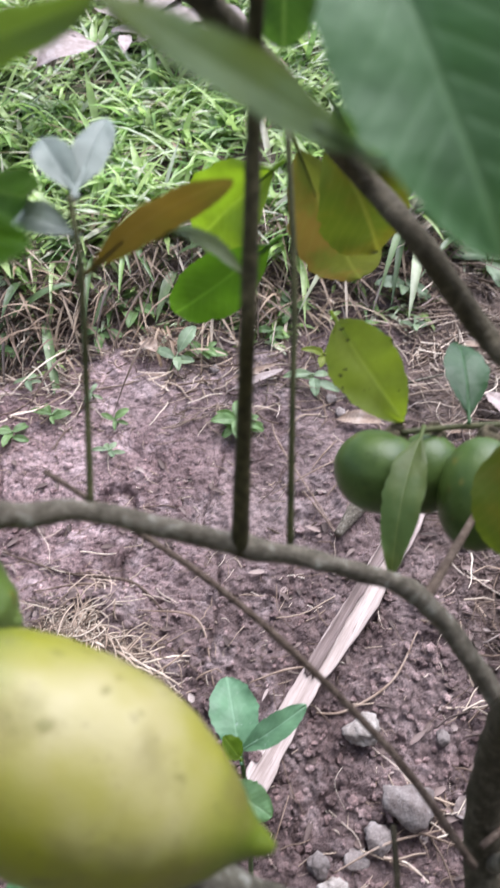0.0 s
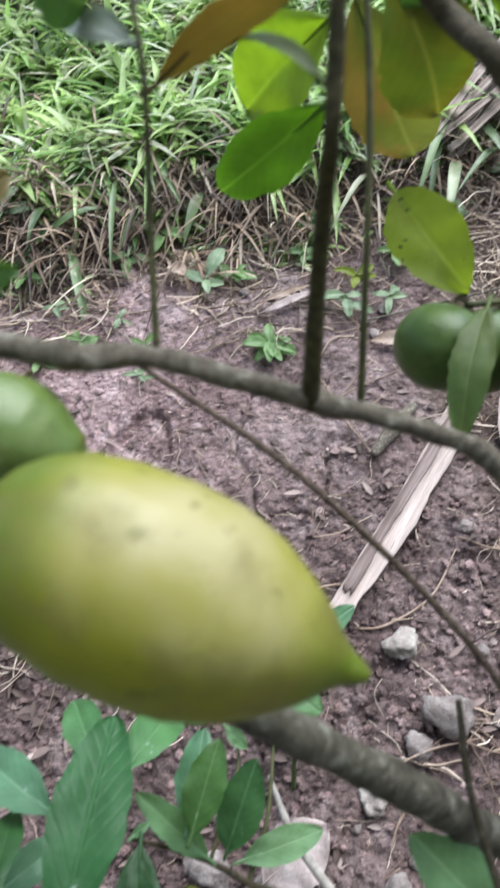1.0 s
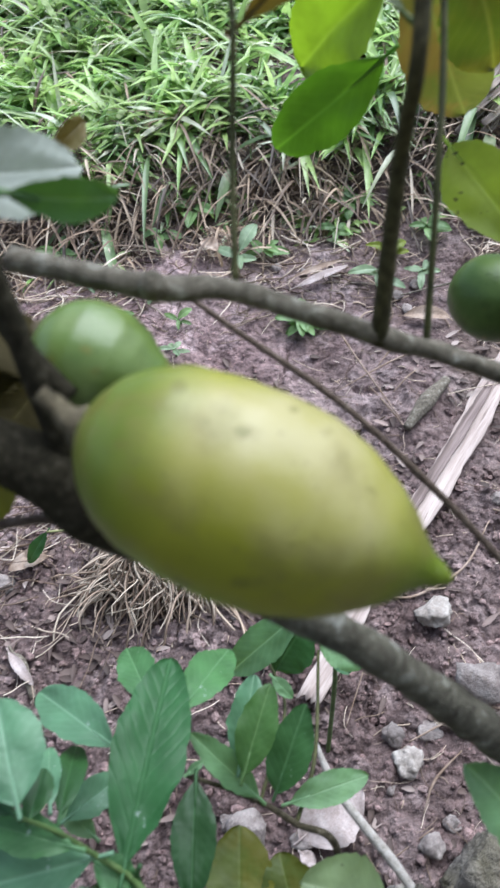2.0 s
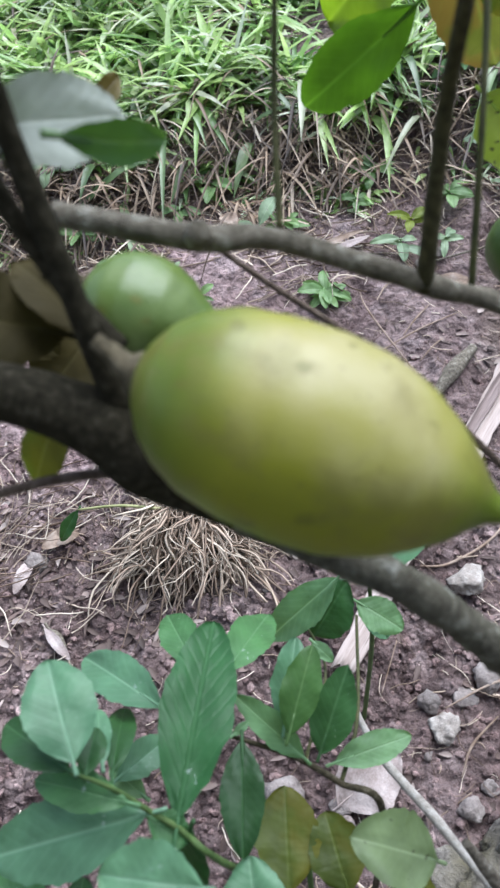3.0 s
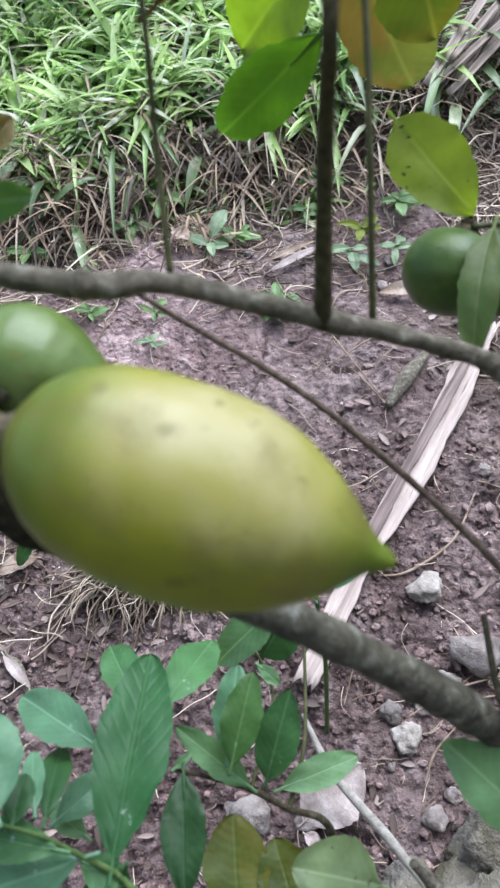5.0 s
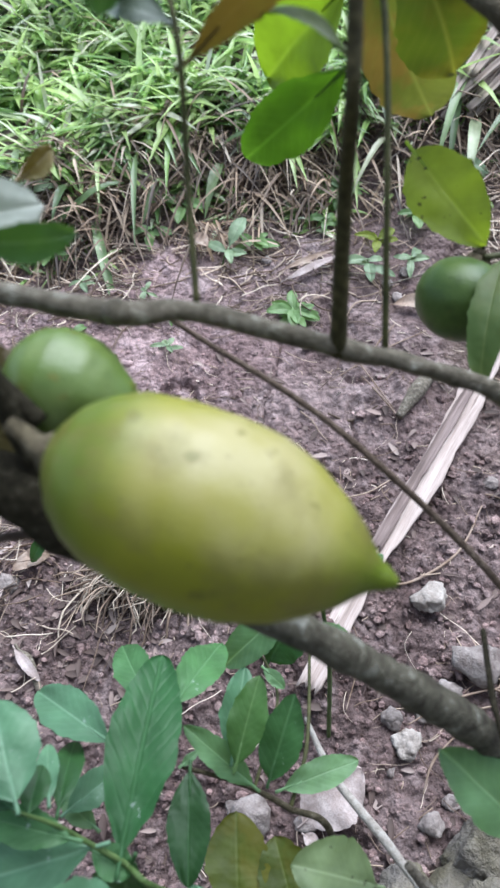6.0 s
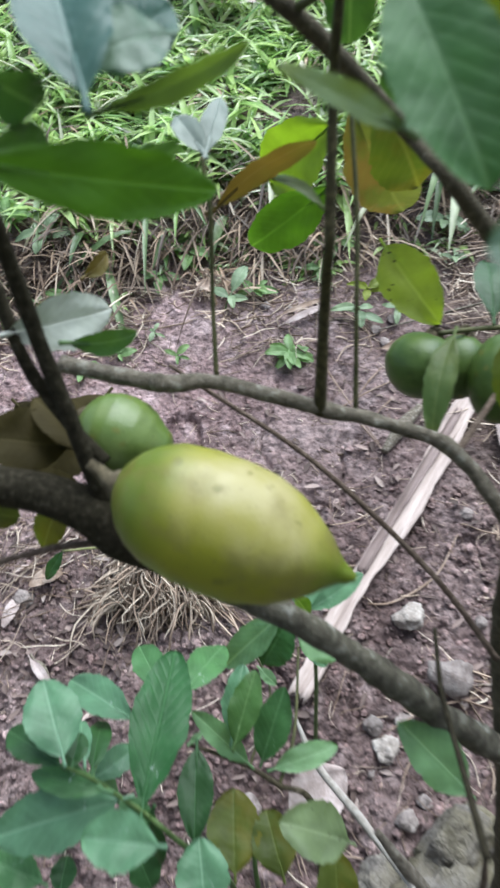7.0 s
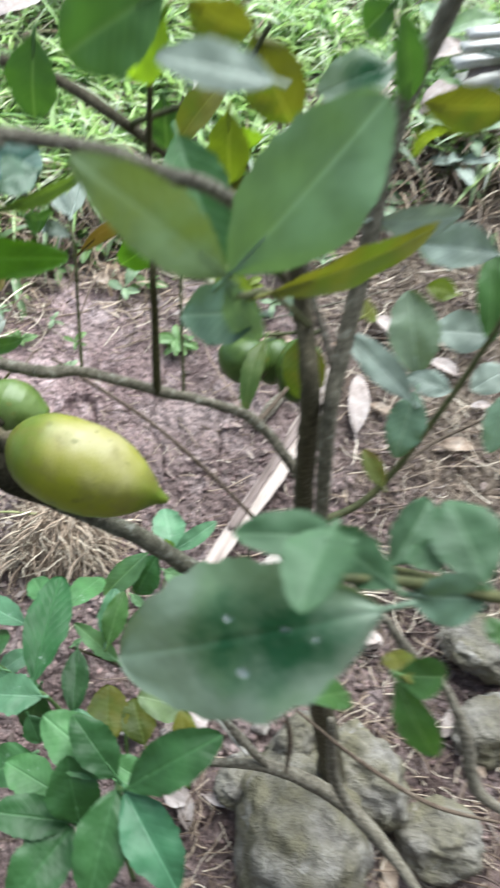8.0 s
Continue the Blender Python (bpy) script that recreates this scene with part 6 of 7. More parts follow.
# ---- loose things on the ground ----
def strip(name, start, end, width, thick, mat, label, category, seed, curl=0.15, torn=0.3, sag=0.0, segments=26, wander=0.30, uneven=1.0, flare=0.0):
    """A split dry stalk: a long, slightly cupped strip with torn ends and cracks along it."""
    a, b = Vector(start), Vector(end)
    x = (b - a).normalized()
    y = Vector((0, 0, 1)).cross(x).normalized()
    m = Matrix.Translation(a) @ Matrix((x, y, x.cross(y))).transposed().to_4x4()
    reach, x, y, z = (b - a).length, Vector((1, 0, 0)), Vector((0, 1, 0)), Vector((0, 0, 1))
    top, low, across = [], [], 8
    for i in range(segments + 1):
        s = i / segments
        for j in range(across + 1):
            v = 2 * j / across - 1
            w = 0.5 * width * (1 + flare * s) * (1 + uneven * 0.22 * noise.noise(Vector((s * 5, seed + (9 if v > 0 else 0), 0))) + uneven * 0.10 * noise.noise(Vector((s * 23, seed + (5 if v > 0 else 0), 2)))) * (1 - 0.35 * max(0.0, s - 0.8) / 0.2)
            fray = torn * width * noise.noise(Vector((v * 3.0, seed * 2.0, 0.5))) * (1 if i in (0, segments) else 0)
            q = x * (reach * s + fray) + y * (v * w + wander * width * noise.noise(Vector((s * 2.2, seed, 4)))) + z * (curl * width * (v * v) + uneven * 0.05 * width * noise.noise(Vector((s * 9, v * 4, seed))) - sag * 4 * s * (1 - s))
            groove = 0.06 * width * max(0.0, noise.noise(Vector((s * 1.6, v * 9.0, seed + 3))))
            top.append(q + z * (thick - groove))
            low.append(q)
    n1, verts, faces = across + 1, top + low, []
    off = len(top)
    for i in range(segments):
        for j in range(across):
            p = i * n1 + j
            faces += [(p, p + n1, p + n1 + 1, p + 1), (off + p, off + p + 1, off + p + n1 + 1, off + p + n1)]
        for j in (0, across):
            p = i * n1 + j
            faces.append((p, off + p, off + p + n1, p + n1) if j == 0 else (p, p + n1, off + p + n1, off + p))
    for i in (0, segments):
        for j in range(across):
            p = i * n1 + j
            faces.append((p, p + 1, off + p + 1, off + p) if i == 0 else (p, off + p, off + p + 1, p + 1))
    ob = new(name, mesh_of(name, verts, faces, mat))
    ob.matrix_basis = m
    return tagged(ob, label, category) if label else ob


def on(x, y, up=0.0):
    return (x, y, height(x, y) + up)


wood = thing("wood_strip", (-0.012, 0.226, 0.03), "weathered pale split stalk lying across the soil", "wood strip")
under(strip("pale_face", (-0.010, 0.224, 0.040), (0.214, 0.580, 0.112), 0.0195, 0.004, WOOD, "", "", 1.0, 0.10, torn=0.7, segments=48, wander=0.34, uneven=1.7, flare=0.62), wood)
under(tagged(strip("dark_edge", (0.056, 0.343, 0.065), (0.184, 0.537, 0.104), 0.0100, 0.0045, WOOD_DARK, "", "", 3.0, 0.35, torn=0.8, segments=44, wander=0.2, uneven=2.2), "dark brown frayed bark edge"), wood)
tagged(new("stone", lump("stone", (0.018, 0.016, 0.013), STONE_PALE, 1.0, 0.55, 4, 0.7, 1.1)), "pale chipped stone on the soil", "stone", "stones on the soil").matrix_basis = Matrix.Translation(on(0.1000, 0.2990, 0.0065)) @ pose(0, 0, 0, -5, -1, 47)
tagged(new("stone", lump("stone", (0.016, 0.014, 0.012), STONE_PALE, 2.0, 0.55, 4, 0.7, 1.1)), "pinkish grey stone on the soil", "stone", "stones on the soil").matrix_basis = Matrix.Translation(on(0.0670, 0.1810, 0.0060)) @ pose(0, 0, 0, -2, 4, 94)
tagged(new("stone", lump("stone", (0.009, 0.008, 0.007), STONE, 3.0, 0.55, 4, 0.7, 1.1)), "rough grey stone half sunk in the soil", "stone", "stones on the soil").matrix_basis = Matrix.Translation(on(0.1730, 0.4110, 0.0035)) @ pose(0, 0, 0, 1, -4, 141)
tagged(new("pebble", lump("pebble", (0.006, 0.0052, 0.0044), STONE, 4.0, 0.6, 3, 0.7, 0.9)), "small rounded pebble on the soil", "stone", "pebbles").matrix_basis = Matrix.Translation(on(0.0570, 0.2000, 0.0022)) @ pose(0, 0, 0, 4, 1, 8)
tagged(new("pebble", lump("pebble", (0.0078, 0.0068, 0.0058), STONE, 5.0, 0.6, 3, 0.7, 0.9)), "small rounded pebble on the soil", "stone", "pebbles").matrix_basis = Matrix.Translation(on(0.0860, 0.2040, 0.0029)) @ pose(0, 0, 0, 7, 6, 55)
tagged(new("pebble", lump("pebble", (0.0096, 0.0084, 0.0071), STONE, 6.0, 0.6, 3, 0.7, 0.9)), "small rounded pebble on the soil", "stone", "pebbles").matrix_basis = Matrix.Translation(on(0.1070, 0.2140, 0.0036)) @ pose(0, 0, 0, -7, -2, 102)
tagged(new("pebble", lump("pebble", (0.0078, 0.0068, 0.0058), STONE, 7.0, 0.6, 3, 0.7, 0.9)), "small rounded pebble on the soil", "stone", "pebbles").matrix_basis = Matrix.Translation(on(0.0960, 0.1370, 0.0029)) @ pose(0, 0, 0, -4, 3, 149)
tagged(new("pebble", lump("pebble", (0.0102, 0.0089, 0.0075), STONE, 8.0, 0.6, 3, 0.7, 0.9)), "small rounded pebble on the soil", "stone", "pebbles").matrix_basis = Matrix.Translation(on(0.0790, 0.1200, 0.0037)) @ pose(0, 0, 0, -1, -5, 16)
tagged(new("pebble", lump("pebble", (0.0048, 0.0042, 0.0036), STONE, 9.0, 0.6, 3, 0.7, 0.9)), "small rounded pebble on the soil", "stone", "pebbles").matrix_basis = Matrix.Translation(on(0.0520, 0.1600, 0.0018)) @ pose(0, 0, 0, 2, 0, 63)
tagged(new("pebble", lump("pebble", (0.0084, 0.0073, 0.0062), STONE, 10.0, 0.6, 3, 0.7, 0.9)), "small rounded pebble on the soil", "stone", "pebbles").matrix_basis = Matrix.Translation(on(-0.0780, 0.1400, 0.0031)) @ pose(0, 0, 0, 5, 5, 110)
tagged(new("pebble", lump("pebble", (0.018, 0.0157, 0.0133), STONE, 11.0, 0.6, 3, 0.7, 0.9)), "small rounded pebble on the soil", "stone", "pebbles").matrix_basis = Matrix.Translation(on(-0.0590, 0.1340, 0.0066)) @ pose(0, 0, 0, 8, -3, 157)
tagged(new("pebble", lump("pebble", (0.0048, 0.0042, 0.0036), STONE, 12.0, 0.6, 3, 0.7, 0.9)), "small rounded pebble on the soil", "stone", "pebbles").matrix_basis = Matrix.Translation(on(-0.0760, 0.2990, 0.0018)) @ pose(0, 0, 0, -6, 2, 24)
tagged(new("pebble", lump("pebble", (0.006, 0.0052, 0.0044), STONE, 13.0, 0.6, 3, 0.7, 0.9)), "small rounded pebble on the soil", "stone", "pebbles").matrix_basis = Matrix.Translation(on(0.0970, 0.1380, 0.0022)) @ pose(0, 0, 0, -3, -6, 71)
tagged(new("pebble", lump("pebble", (0.0084, 0.0073, 0.0062), STONE, 14.0, 0.6, 3, 0.7, 0.9)), "small rounded pebble on the soil", "stone", "pebbles").matrix_basis = Matrix.Translation(on(0.0770, 0.1200, 0.0031)) @ pose(0, 0, 0, 0, -1, 118)
tagged(new("pebble", lump("pebble", (0.0108, 0.0094, 0.008), STONE, 15.0, 0.6, 3, 0.7, 0.9)), "small rounded pebble on the soil", "stone", "pebbles").matrix_basis = Matrix.Translation(on(-0.0160, 0.1260, 0.0040)) @ pose(0, 0, 0, 3, 4, 165)
tagged(new("pebble", lump("pebble", (0.0144, 0.0125, 0.0107), STONE, 16.0, 0.6, 3, 0.7, 0.9)), "small rounded pebble on the soil", "stone", "pebbles").matrix_basis = Matrix.Translation(on(0.1070, 0.2180, 0.0053)) @ pose(0, 0, 0, 6, -4, 32)
tagged(new("pebble", lump("pebble", (0.012, 0.0104, 0.0089), STONE, 17.0, 0.6, 3, 0.7, 0.9)), "small rounded pebble on the soil", "stone", "pebbles").matrix_basis = Matrix.Translation(on(0.0880, 0.2050, 0.0044)) @ pose(0, 0, 0, -8, 1, 79)
tagged(new("pebble", lump("pebble", (0.0108, 0.0094, 0.008), STONE, 18.0, 0.6, 3, 0.7, 0.9)), "small rounded pebble on the soil", "stone", "pebbles").matrix_basis = Matrix.Translation(on(0.0560, 0.2010, 0.0040)) @ pose(0, 0, 0, -5, 6, 126)
tagged(new("pebble", lump("pebble", (0.0228, 0.0198, 0.0169), STONE, 19.0, 0.6, 3, 0.7, 0.9)), "small rounded pebble on the soil", "stone", "pebbles").matrix_basis = Matrix.Translation(on(0.1330, 0.2400, 0.0084)) @ pose(0, 0, 0, -2, -2, 173)
tagged(new("pebble", lump("pebble", (0.0096, 0.0084, 0.0071), STONE, 20.0, 0.6, 3, 0.7, 0.9)), "small rounded pebble on the soil", "stone", "pebbles").matrix_basis = Matrix.Translation(on(0.0580, 0.2000, 0.0036)) @ pose(0, 0, 0, 1, 3, 40)
tagged(new("pebble", lump("pebble", (0.0084, 0.0073, 0.0062), STONE, 21.0, 0.6, 3, 0.7, 0.9)), "small rounded pebble on the soil", "stone", "pebbles").matrix_basis = Matrix.Translation(on(0.1690, 0.2920, 0.0031)) @ pose(0, 0, 0, 4, -5, 87)
tagged(new("pebble", lump("pebble", (0.0072, 0.0063, 0.0053), STONE, 22.0, 0.6, 3, 0.7, 0.9)), "small rounded pebble on the soil", "stone", "pebbles").matrix_basis = Matrix.Translation(on(0.0950, 0.1370, 0.0027)) @ pose(0, 0, 0, 7, 0, 134)
tagged(new("pebble", lump("pebble", (0.0108, 0.0094, 0.008), STONE, 23.0, 0.6, 3, 0.7, 0.9)), "small rounded pebble on the soil", "stone", "pebbles").matrix_basis = Matrix.Translation(on(-0.3060, 0.3380, 0.0040)) @ pose(0, 0, 0, -7, 5, 1)
tagged(new("pebble", lump("pebble", (0.0096, 0.0084, 0.0071), STONE, 24.0, 0.6, 3, 0.7, 0.9)), "small rounded pebble on the soil", "stone", "pebbles").matrix_basis = Matrix.Translation(on(-0.3030, 0.3370, 0.0036)) @ pose(0, 0, 0, -4, -3, 48)
tagged(new("pebble", lump("pebble", (0.0084, 0.0073, 0.0062), STONE, 25.0, 0.6, 3, 0.7, 0.9)), "small rounded pebble on the soil", "stone", "pebbles").matrix_basis = Matrix.Translation(on(0.1020, 0.6860, 0.0031)) @ pose(0, 0, 0, -1, 2, 95)
tagged(new("pebble", lump("pebble", (0.0072, 0.0063, 0.0053), STONE, 26.0, 0.6, 3, 0.7, 0.9)), "small rounded pebble on the soil", "stone", "pebbles").matrix_basis = Matrix.Translation(on(-0.0090, 0.7250, 0.0027)) @ pose(0, 0, 0, 2, -6, 142)
tagged(new("pebble", lump("pebble", (0.0072, 0.0063, 0.0053), STONE, 27.0, 0.6, 3, 0.7, 0.9)), "small rounded pebble on the soil", "stone", "pebbles").matrix_basis = Matrix.Translation(on(-0.0410, 0.7350, 0.0027)) @ pose(0, 0, 0, 5, -1, 9)
tagged(new("pebble", lump("pebble", (0.0096, 0.0084, 0.0071), STONE, 28.0, 0.6, 3, 0.7, 0.9)), "small rounded pebble on the soil", "stone", "pebbles").matrix_basis = Matrix.Translation(on(0.1270, 0.7030, 0.0036)) @ pose(0, 0, 0, 8, 4, 56)
tagged(new("pebble", lump("pebble", (0.0084, 0.0073, 0.0062), STONE, 29.0, 0.6, 3, 0.7, 0.9)), "small rounded pebble on the soil", "stone", "pebbles").matrix_basis = Matrix.Translation(on(0.1110, 0.6670, 0.0031)) @ pose(0, 0, 0, -6, -4, 103)
tagged(new("pebble", lump("pebble", (0.006, 0.0052, 0.0044), STONE, 30.0, 0.6, 3, 0.7, 0.9)), "small rounded pebble on the soil", "stone", "pebbles").matrix_basis = Matrix.Translation(on(-0.1290, 0.9710, 0.0022)) @ pose(0, 0, 0, -3, 1, 150)
tagged(new("rock", lump("rock", (0.08, 0.064, 0.056), ROCK, 40.0, 0.42, 5, 0.7, 0.28)), "large mossy grey rock beside the tree", "stone", "rocks").matrix_basis = Matrix.Translation(on(0.1060, 0.0160, 0.0336)) @ pose(0, 0, 0, -7, -1, 80)
tagged(new("rock", lump("rock", (0.052, 0.044, 0.048), ROCK, 41.0, 0.42, 5, 0.7, 0.28)), "grey rock leaning among other rocks", "stone", "rocks").matrix_basis = Matrix.Translation(on(0.1790, 0.0640, 0.0288)) @ pose(0, 0, 0, -4, 4, 127)
tagged(new("rock", lump("rock", (0.042, 0.036, 0.032), ROCK, 42.0, 0.42, 5, 0.7, 0.35)), "grey rock among straw and soil", "stone", "rocks").matrix_basis = Matrix.Translation(on(0.2440, 0.0080, 0.0192)) @ pose(0, 0, 0, -1, -4, 174)
tagged(new("rock", lump("rock", (0.032, 0.03, 0.035), ROCK, 43.0, 0.42, 5, 0.7, 0.35)), "grey rock leaning among other rocks", "stone", "rocks").matrix_basis = Matrix.Translation(on(0.1130, 0.0980, 0.0210)) @ pose(0, 0, 0, 2, 1, 41)
tagged(new("rock", lump("rock", (0.026, 0.024, 0.02), ROCK, 44.0, 0.42, 5, 0.7, 0.35)), "small dark grey rock", "stone", "rocks").matrix_basis = Matrix.Translation(on(0.0530, 0.0700, 0.0120)) @ pose(0, 0, 0, 5, 6, 88)
tagged(new("rock", lump("rock", (0.045, 0.035, 0.03), ROCK, 45.0, 0.42, 5, 0.7, 0.35)), "grey rock in the litter", "stone", "rocks").matrix_basis = Matrix.Translation(on(0.3240, 0.1890, 0.0180)) @ pose(0, 0, 0, 8, -2, 135)
tagged(new("rock", lump("rock", (0.045, 0.04, 0.03), ROCK, 46.0, 0.42, 5, 0.7, 0.35)), "flat grey rock in the litter", "stone", "rocks").matrix_basis = Matrix.Translation(on(0.3230, 0.1060, 0.0120)) @ pose(0, 0, 0, -6, 3, 2)
tagged(new("rock", lump("rock", (0.014, 0.012, 0.012), PALE_DRY, 47.0, 0.42, 5, 0.7, 0.35)), "pale stone in the litter", "stone", "rocks").matrix_basis = Matrix.Translation(on(0.2090, 0.2090, 0.0048)) @ pose(0, 0, 0, -3, -5, 49)
tagged(new("rock", lump("rock", (0.04, 0.034, 0.03), ROCK, 48.0, 0.42, 5, 0.7, 0.35)), "grey rock half sunk in the soil", "stone", "rocks").matrix_basis = Matrix.Translation(on(0.1330, 0.0950, 0.0150)) @ pose(0, 0, 0, 0, 0, 96)

def dry_leaf(x0, y0, x1, y1, width, mat, up, bend, label):
    a, b = Vector(on(x0, y0, up)), Vector(on(x1, y1, up + 0.004))
    ob = leaf(None, mat, a, b, width, (0.1, -0.3, 1.0), bend, "dry_leaf")
    return tagged(ob, label, "dry leaf", "dry leaves on the ground")


def stick(points, radius, mat, label, name="stick"):
    ob = stem(name, None, mat, (radius * 0.45, radius * 0.8, radius, radius * 0.9, radius * 0.5), points)
    return tagged(ob, label, "stick", "sticks on the ground")


dry_leaf(-0.2690, 0.3670, -0.2990, 0.3470, 0.016, DRY, 0.008, 0.1, "curled dry brown leaf on the ground")
dry_leaf(-0.3010, 0.3570, -0.2630, 0.3600, 0.018, DRY, 0.008, 0.1, "curled dry brown leaf on the ground")
dry_leaf(-0.0200, 0.1250, 0.0280, 0.1590, 0.05, PALE_DRY, 0.01, 0.04, "pale pinkish dry leaf lying on the soil")
dry_leaf(-0.0200, 0.1170, -0.0080, 0.1090, 0.02, PALE_DRY, 0.008, 0.04, "pale pinkish dry leaf lying on the soil")
dry_leaf(-0.2820, 0.2690, -0.2530, 0.2390, 0.01, PALE_DRY, 0.008, 0.1, "narrow pale dry leaf on the soil")
dry_leaf(-0.1370, 0.7800, -0.1160, 0.7530, 0.022, DRY, 0.02, 0.1, "curled dry brown leaf on the ground")
dry_leaf(-0.0200, 0.6940, 0.0450, 0.7190, 0.01, PALE_DRY, 0.01, 0.03, "long pale dry grass leaf")
dry_leaf(-0.0230, 0.7080, 0.0380, 0.7250, 0.008, DRY, 0.012, 0.03, "long pale dry grass leaf")
dry_leaf(0.1050, 0.6520, 0.1570, 0.6440, 0.02, DRY, 0.008, 0.1, "curled dry brown leaf on the ground")
dry_leaf(0.1690, 0.2350, 0.1890, 0.2430, 0.03, PALE_DRY, 0.006, 0.05, "pale dry leaf scrap")
dry_leaf(0.2250, 0.4720, 0.2410, 0.5640, 0.03, PALE_DRY, 0.012, 0.06, "pale brown dry leaf standing in the litter")
dry_leaf(0.4300, 1.1500, 0.5050, 1.1780, 0.05, PALE_DRY, 0.05, 0.15, "large bleached dry leaf lying in the grass")
dry_leaf(0.3910, 1.0140, 0.4730, 1.0750, 0.05, PALE_DRY, 0.05, 0.15, "large bleached dry leaf lying in the grass")
dry_leaf(0.4340, 1.0340, 0.4610, 0.9700, 0.04, PALE_DRY, 0.05, 0.15, "large bleached dry leaf lying in the grass")
dry_leaf(0.4900, 1.1100, 0.5620, 1.1470, 0.05, PALE_DRY, 0.05, 0.15, "large bleached dry leaf lying in the grass")
dry_leaf(0.0010, 0.0330, -0.0020, 0.0680, 0.016, PALE_DRY, 0.01, 0.1, "curled dry brown leaf on the ground")
dry_leaf(-0.0220, 0.0640, 0.0010, 0.0520, 0.016, PALE_DRY, 0.01, 0.1, "curled dry brown leaf on the ground")
dry_leaf(0.0180, 0.0620, 0.0520, 0.0490, 0.012, PALE_DRY, 0.006, 0.1, "curled dry brown leaf on the ground")
dry_leaf(-0.3090, 0.3410, -0.3200, 0.3040, 0.014, PALE_DRY, 0.006, 0.1, "curled dry brown leaf on the ground")
dry_leaf(-0.2740, 1.5720, -0.1190, 1.6760, 0.07, PALE_DRY, 0.095, 0.12, "large bleached dry leaf lying in the grass")
dry_leaf(-0.2410, 1.6950, -0.1400, 1.8520, 0.08, PALE_DRY, 0.095, 0.12, "large bleached dry leaf lying in the grass")
dry_leaf(-0.3770, 1.5620, -0.3650, 1.7980, 0.05, PALE_DRY, 0.095, 0.12, "large bleached dry leaf lying in the grass")
dry_leaf(-0.2240, 1.7760, -0.3290, 1.9150, 0.06, PALE_DRY, 0.095, 0.12, "large bleached dry leaf lying in the grass")
dry_leaf(-0.2410, 1.5590, -0.1260, 1.6240, 0.09, PALE_DRY, 0.095, 0.12, "large bleached dry leaf lying in the grass")
dry_leaf(-0.1880, 1.4580, -0.1000, 1.5470, 0.06, PALE_DRY, 0.095, 0.12, "large bleached dry leaf lying in the grass")
dry_leaf(-0.3310, 1.3420, -0.2770, 1.3140, 0.04, PALE_DRY, 0.095, 0.12, "large bleached dry leaf lying in the grass")
dry_leaf(-0.3550, 1.3270, -0.2710, 1.3540, 0.05, PALE_DRY, 0.095, 0.12, "large bleached dry leaf lying in the grass")
dry_leaf(-0.3130, 1.2630, -0.3670, 1.3480, 0.05, PALE_DRY, 0.095, 0.12, "large bleached dry leaf lying in the grass")
dry_leaf(-0.3380, 1.2560, -0.2510, 1.3330, 0.06, PALE_DRY, 0.095, 0.12, "large bleached dry leaf lying in the grass")

for k in range(90):
    x, y = rng.uniform(0.24, 1.0), rng.uniform(0.05, 1.1)
    a, size = rng.uniform(0, 6.28), rng.uniform(0.02, 0.05)
    dry_leaf(x, y, x + math.cos(a) * size, y + math.sin(a) * size, size * rng.uniform(0.25, 0.5), DRY if k % 3 else PALE_DRY, 0.008, rng.uniform(0.02, 0.15), "curled dry brown leaf on the ground")

stick([on(0.1610, 0.3870, 0.004), on(0.1320, 0.3420, 0.003), on(0.0880, 0.3170, 0.004), on(0.0580, 0.3170, 0.002)], 0.0014, DRY, "pale curved root lying on the soil")
stick([on(0.0610, 0.5560, 0.006), on(0.0780, 0.5220, 0.008), on(0.0920, 0.4930, 0.004)], 0.0012, DRY, "thin pale straw stalk on the soil")
stick([on(0.0290, 0.6550, 0.004), on(0.0380, 0.6120, 0.012), on(0.0890, 0.5010, 0.006)], 0.0011, DRY, "thin pale straw stalk on the soil")
stick([on(-0.2610, 0.4930, 0.003), on(-0.1860, 0.4640, 0.004), on(-0.1160, 0.4410, 0.003), on(-0.0820, 0.4160, 0.002)], 0.0016, BARK, "dark thin root across the soil")
stick([on(-0.2180, 0.4420, 0.004), on(-0.1460, 0.4270, 0.006), on(-0.1070, 0.3850, 0.004)], 0.0014, DRY, "bleached grass stalk on the soil")
stick([on(-0.1040, 0.4050, 0.004), on(-0.0480, 0.4040, 0.007), on(-0.0300, 0.3420, 0.003)], 0.0012, DRY, "bleached grass stalk on the soil")
stick([on(0.0020, 0.3380, 0.004), on(0.0340, 0.3500, 0.005), on(0.0650, 0.3570, 0.004)], 0.0012, DRY, "bleached grass stalk on the soil")
stick([on(0.0750, 0.1430, 0.004), on(0.0860, 0.1660, 0.006), on(0.1110, 0.1900, 0.004)], 0.0012, DRY, "pale stalk on the soil")
stick([on(0.0470, 0.1120, 0.004), on(0.0810, 0.1330, 0.005)], 0.001, DRY, "pale stalk on the soil")
stick([on(0.0190, 0.2050, 0.004), on(0.0350, 0.2480, 0.006)], 0.001, DRY, "pale stalk on the soil")
stick([on(0.0690, 0.1950, 0.005), on(0.1110, 0.2120, 0.008), on(0.1580, 0.2230, 0.006)], 0.0012, DRY, "pale twisted root on the soil")
stick([on(-0.2840, 0.2750, 0.006), on(-0.2590, 0.2450, 0.006)], 0.003, BARK_GREY, "grey-brown stick lying on the soil")
stick([on(0.0210, 0.5080, 0.004), on(0.0460, 0.5040, 0.005), on(0.0740, 0.5110, 0.004)], 0.0016, BARK, "dark twig lying on the soil")
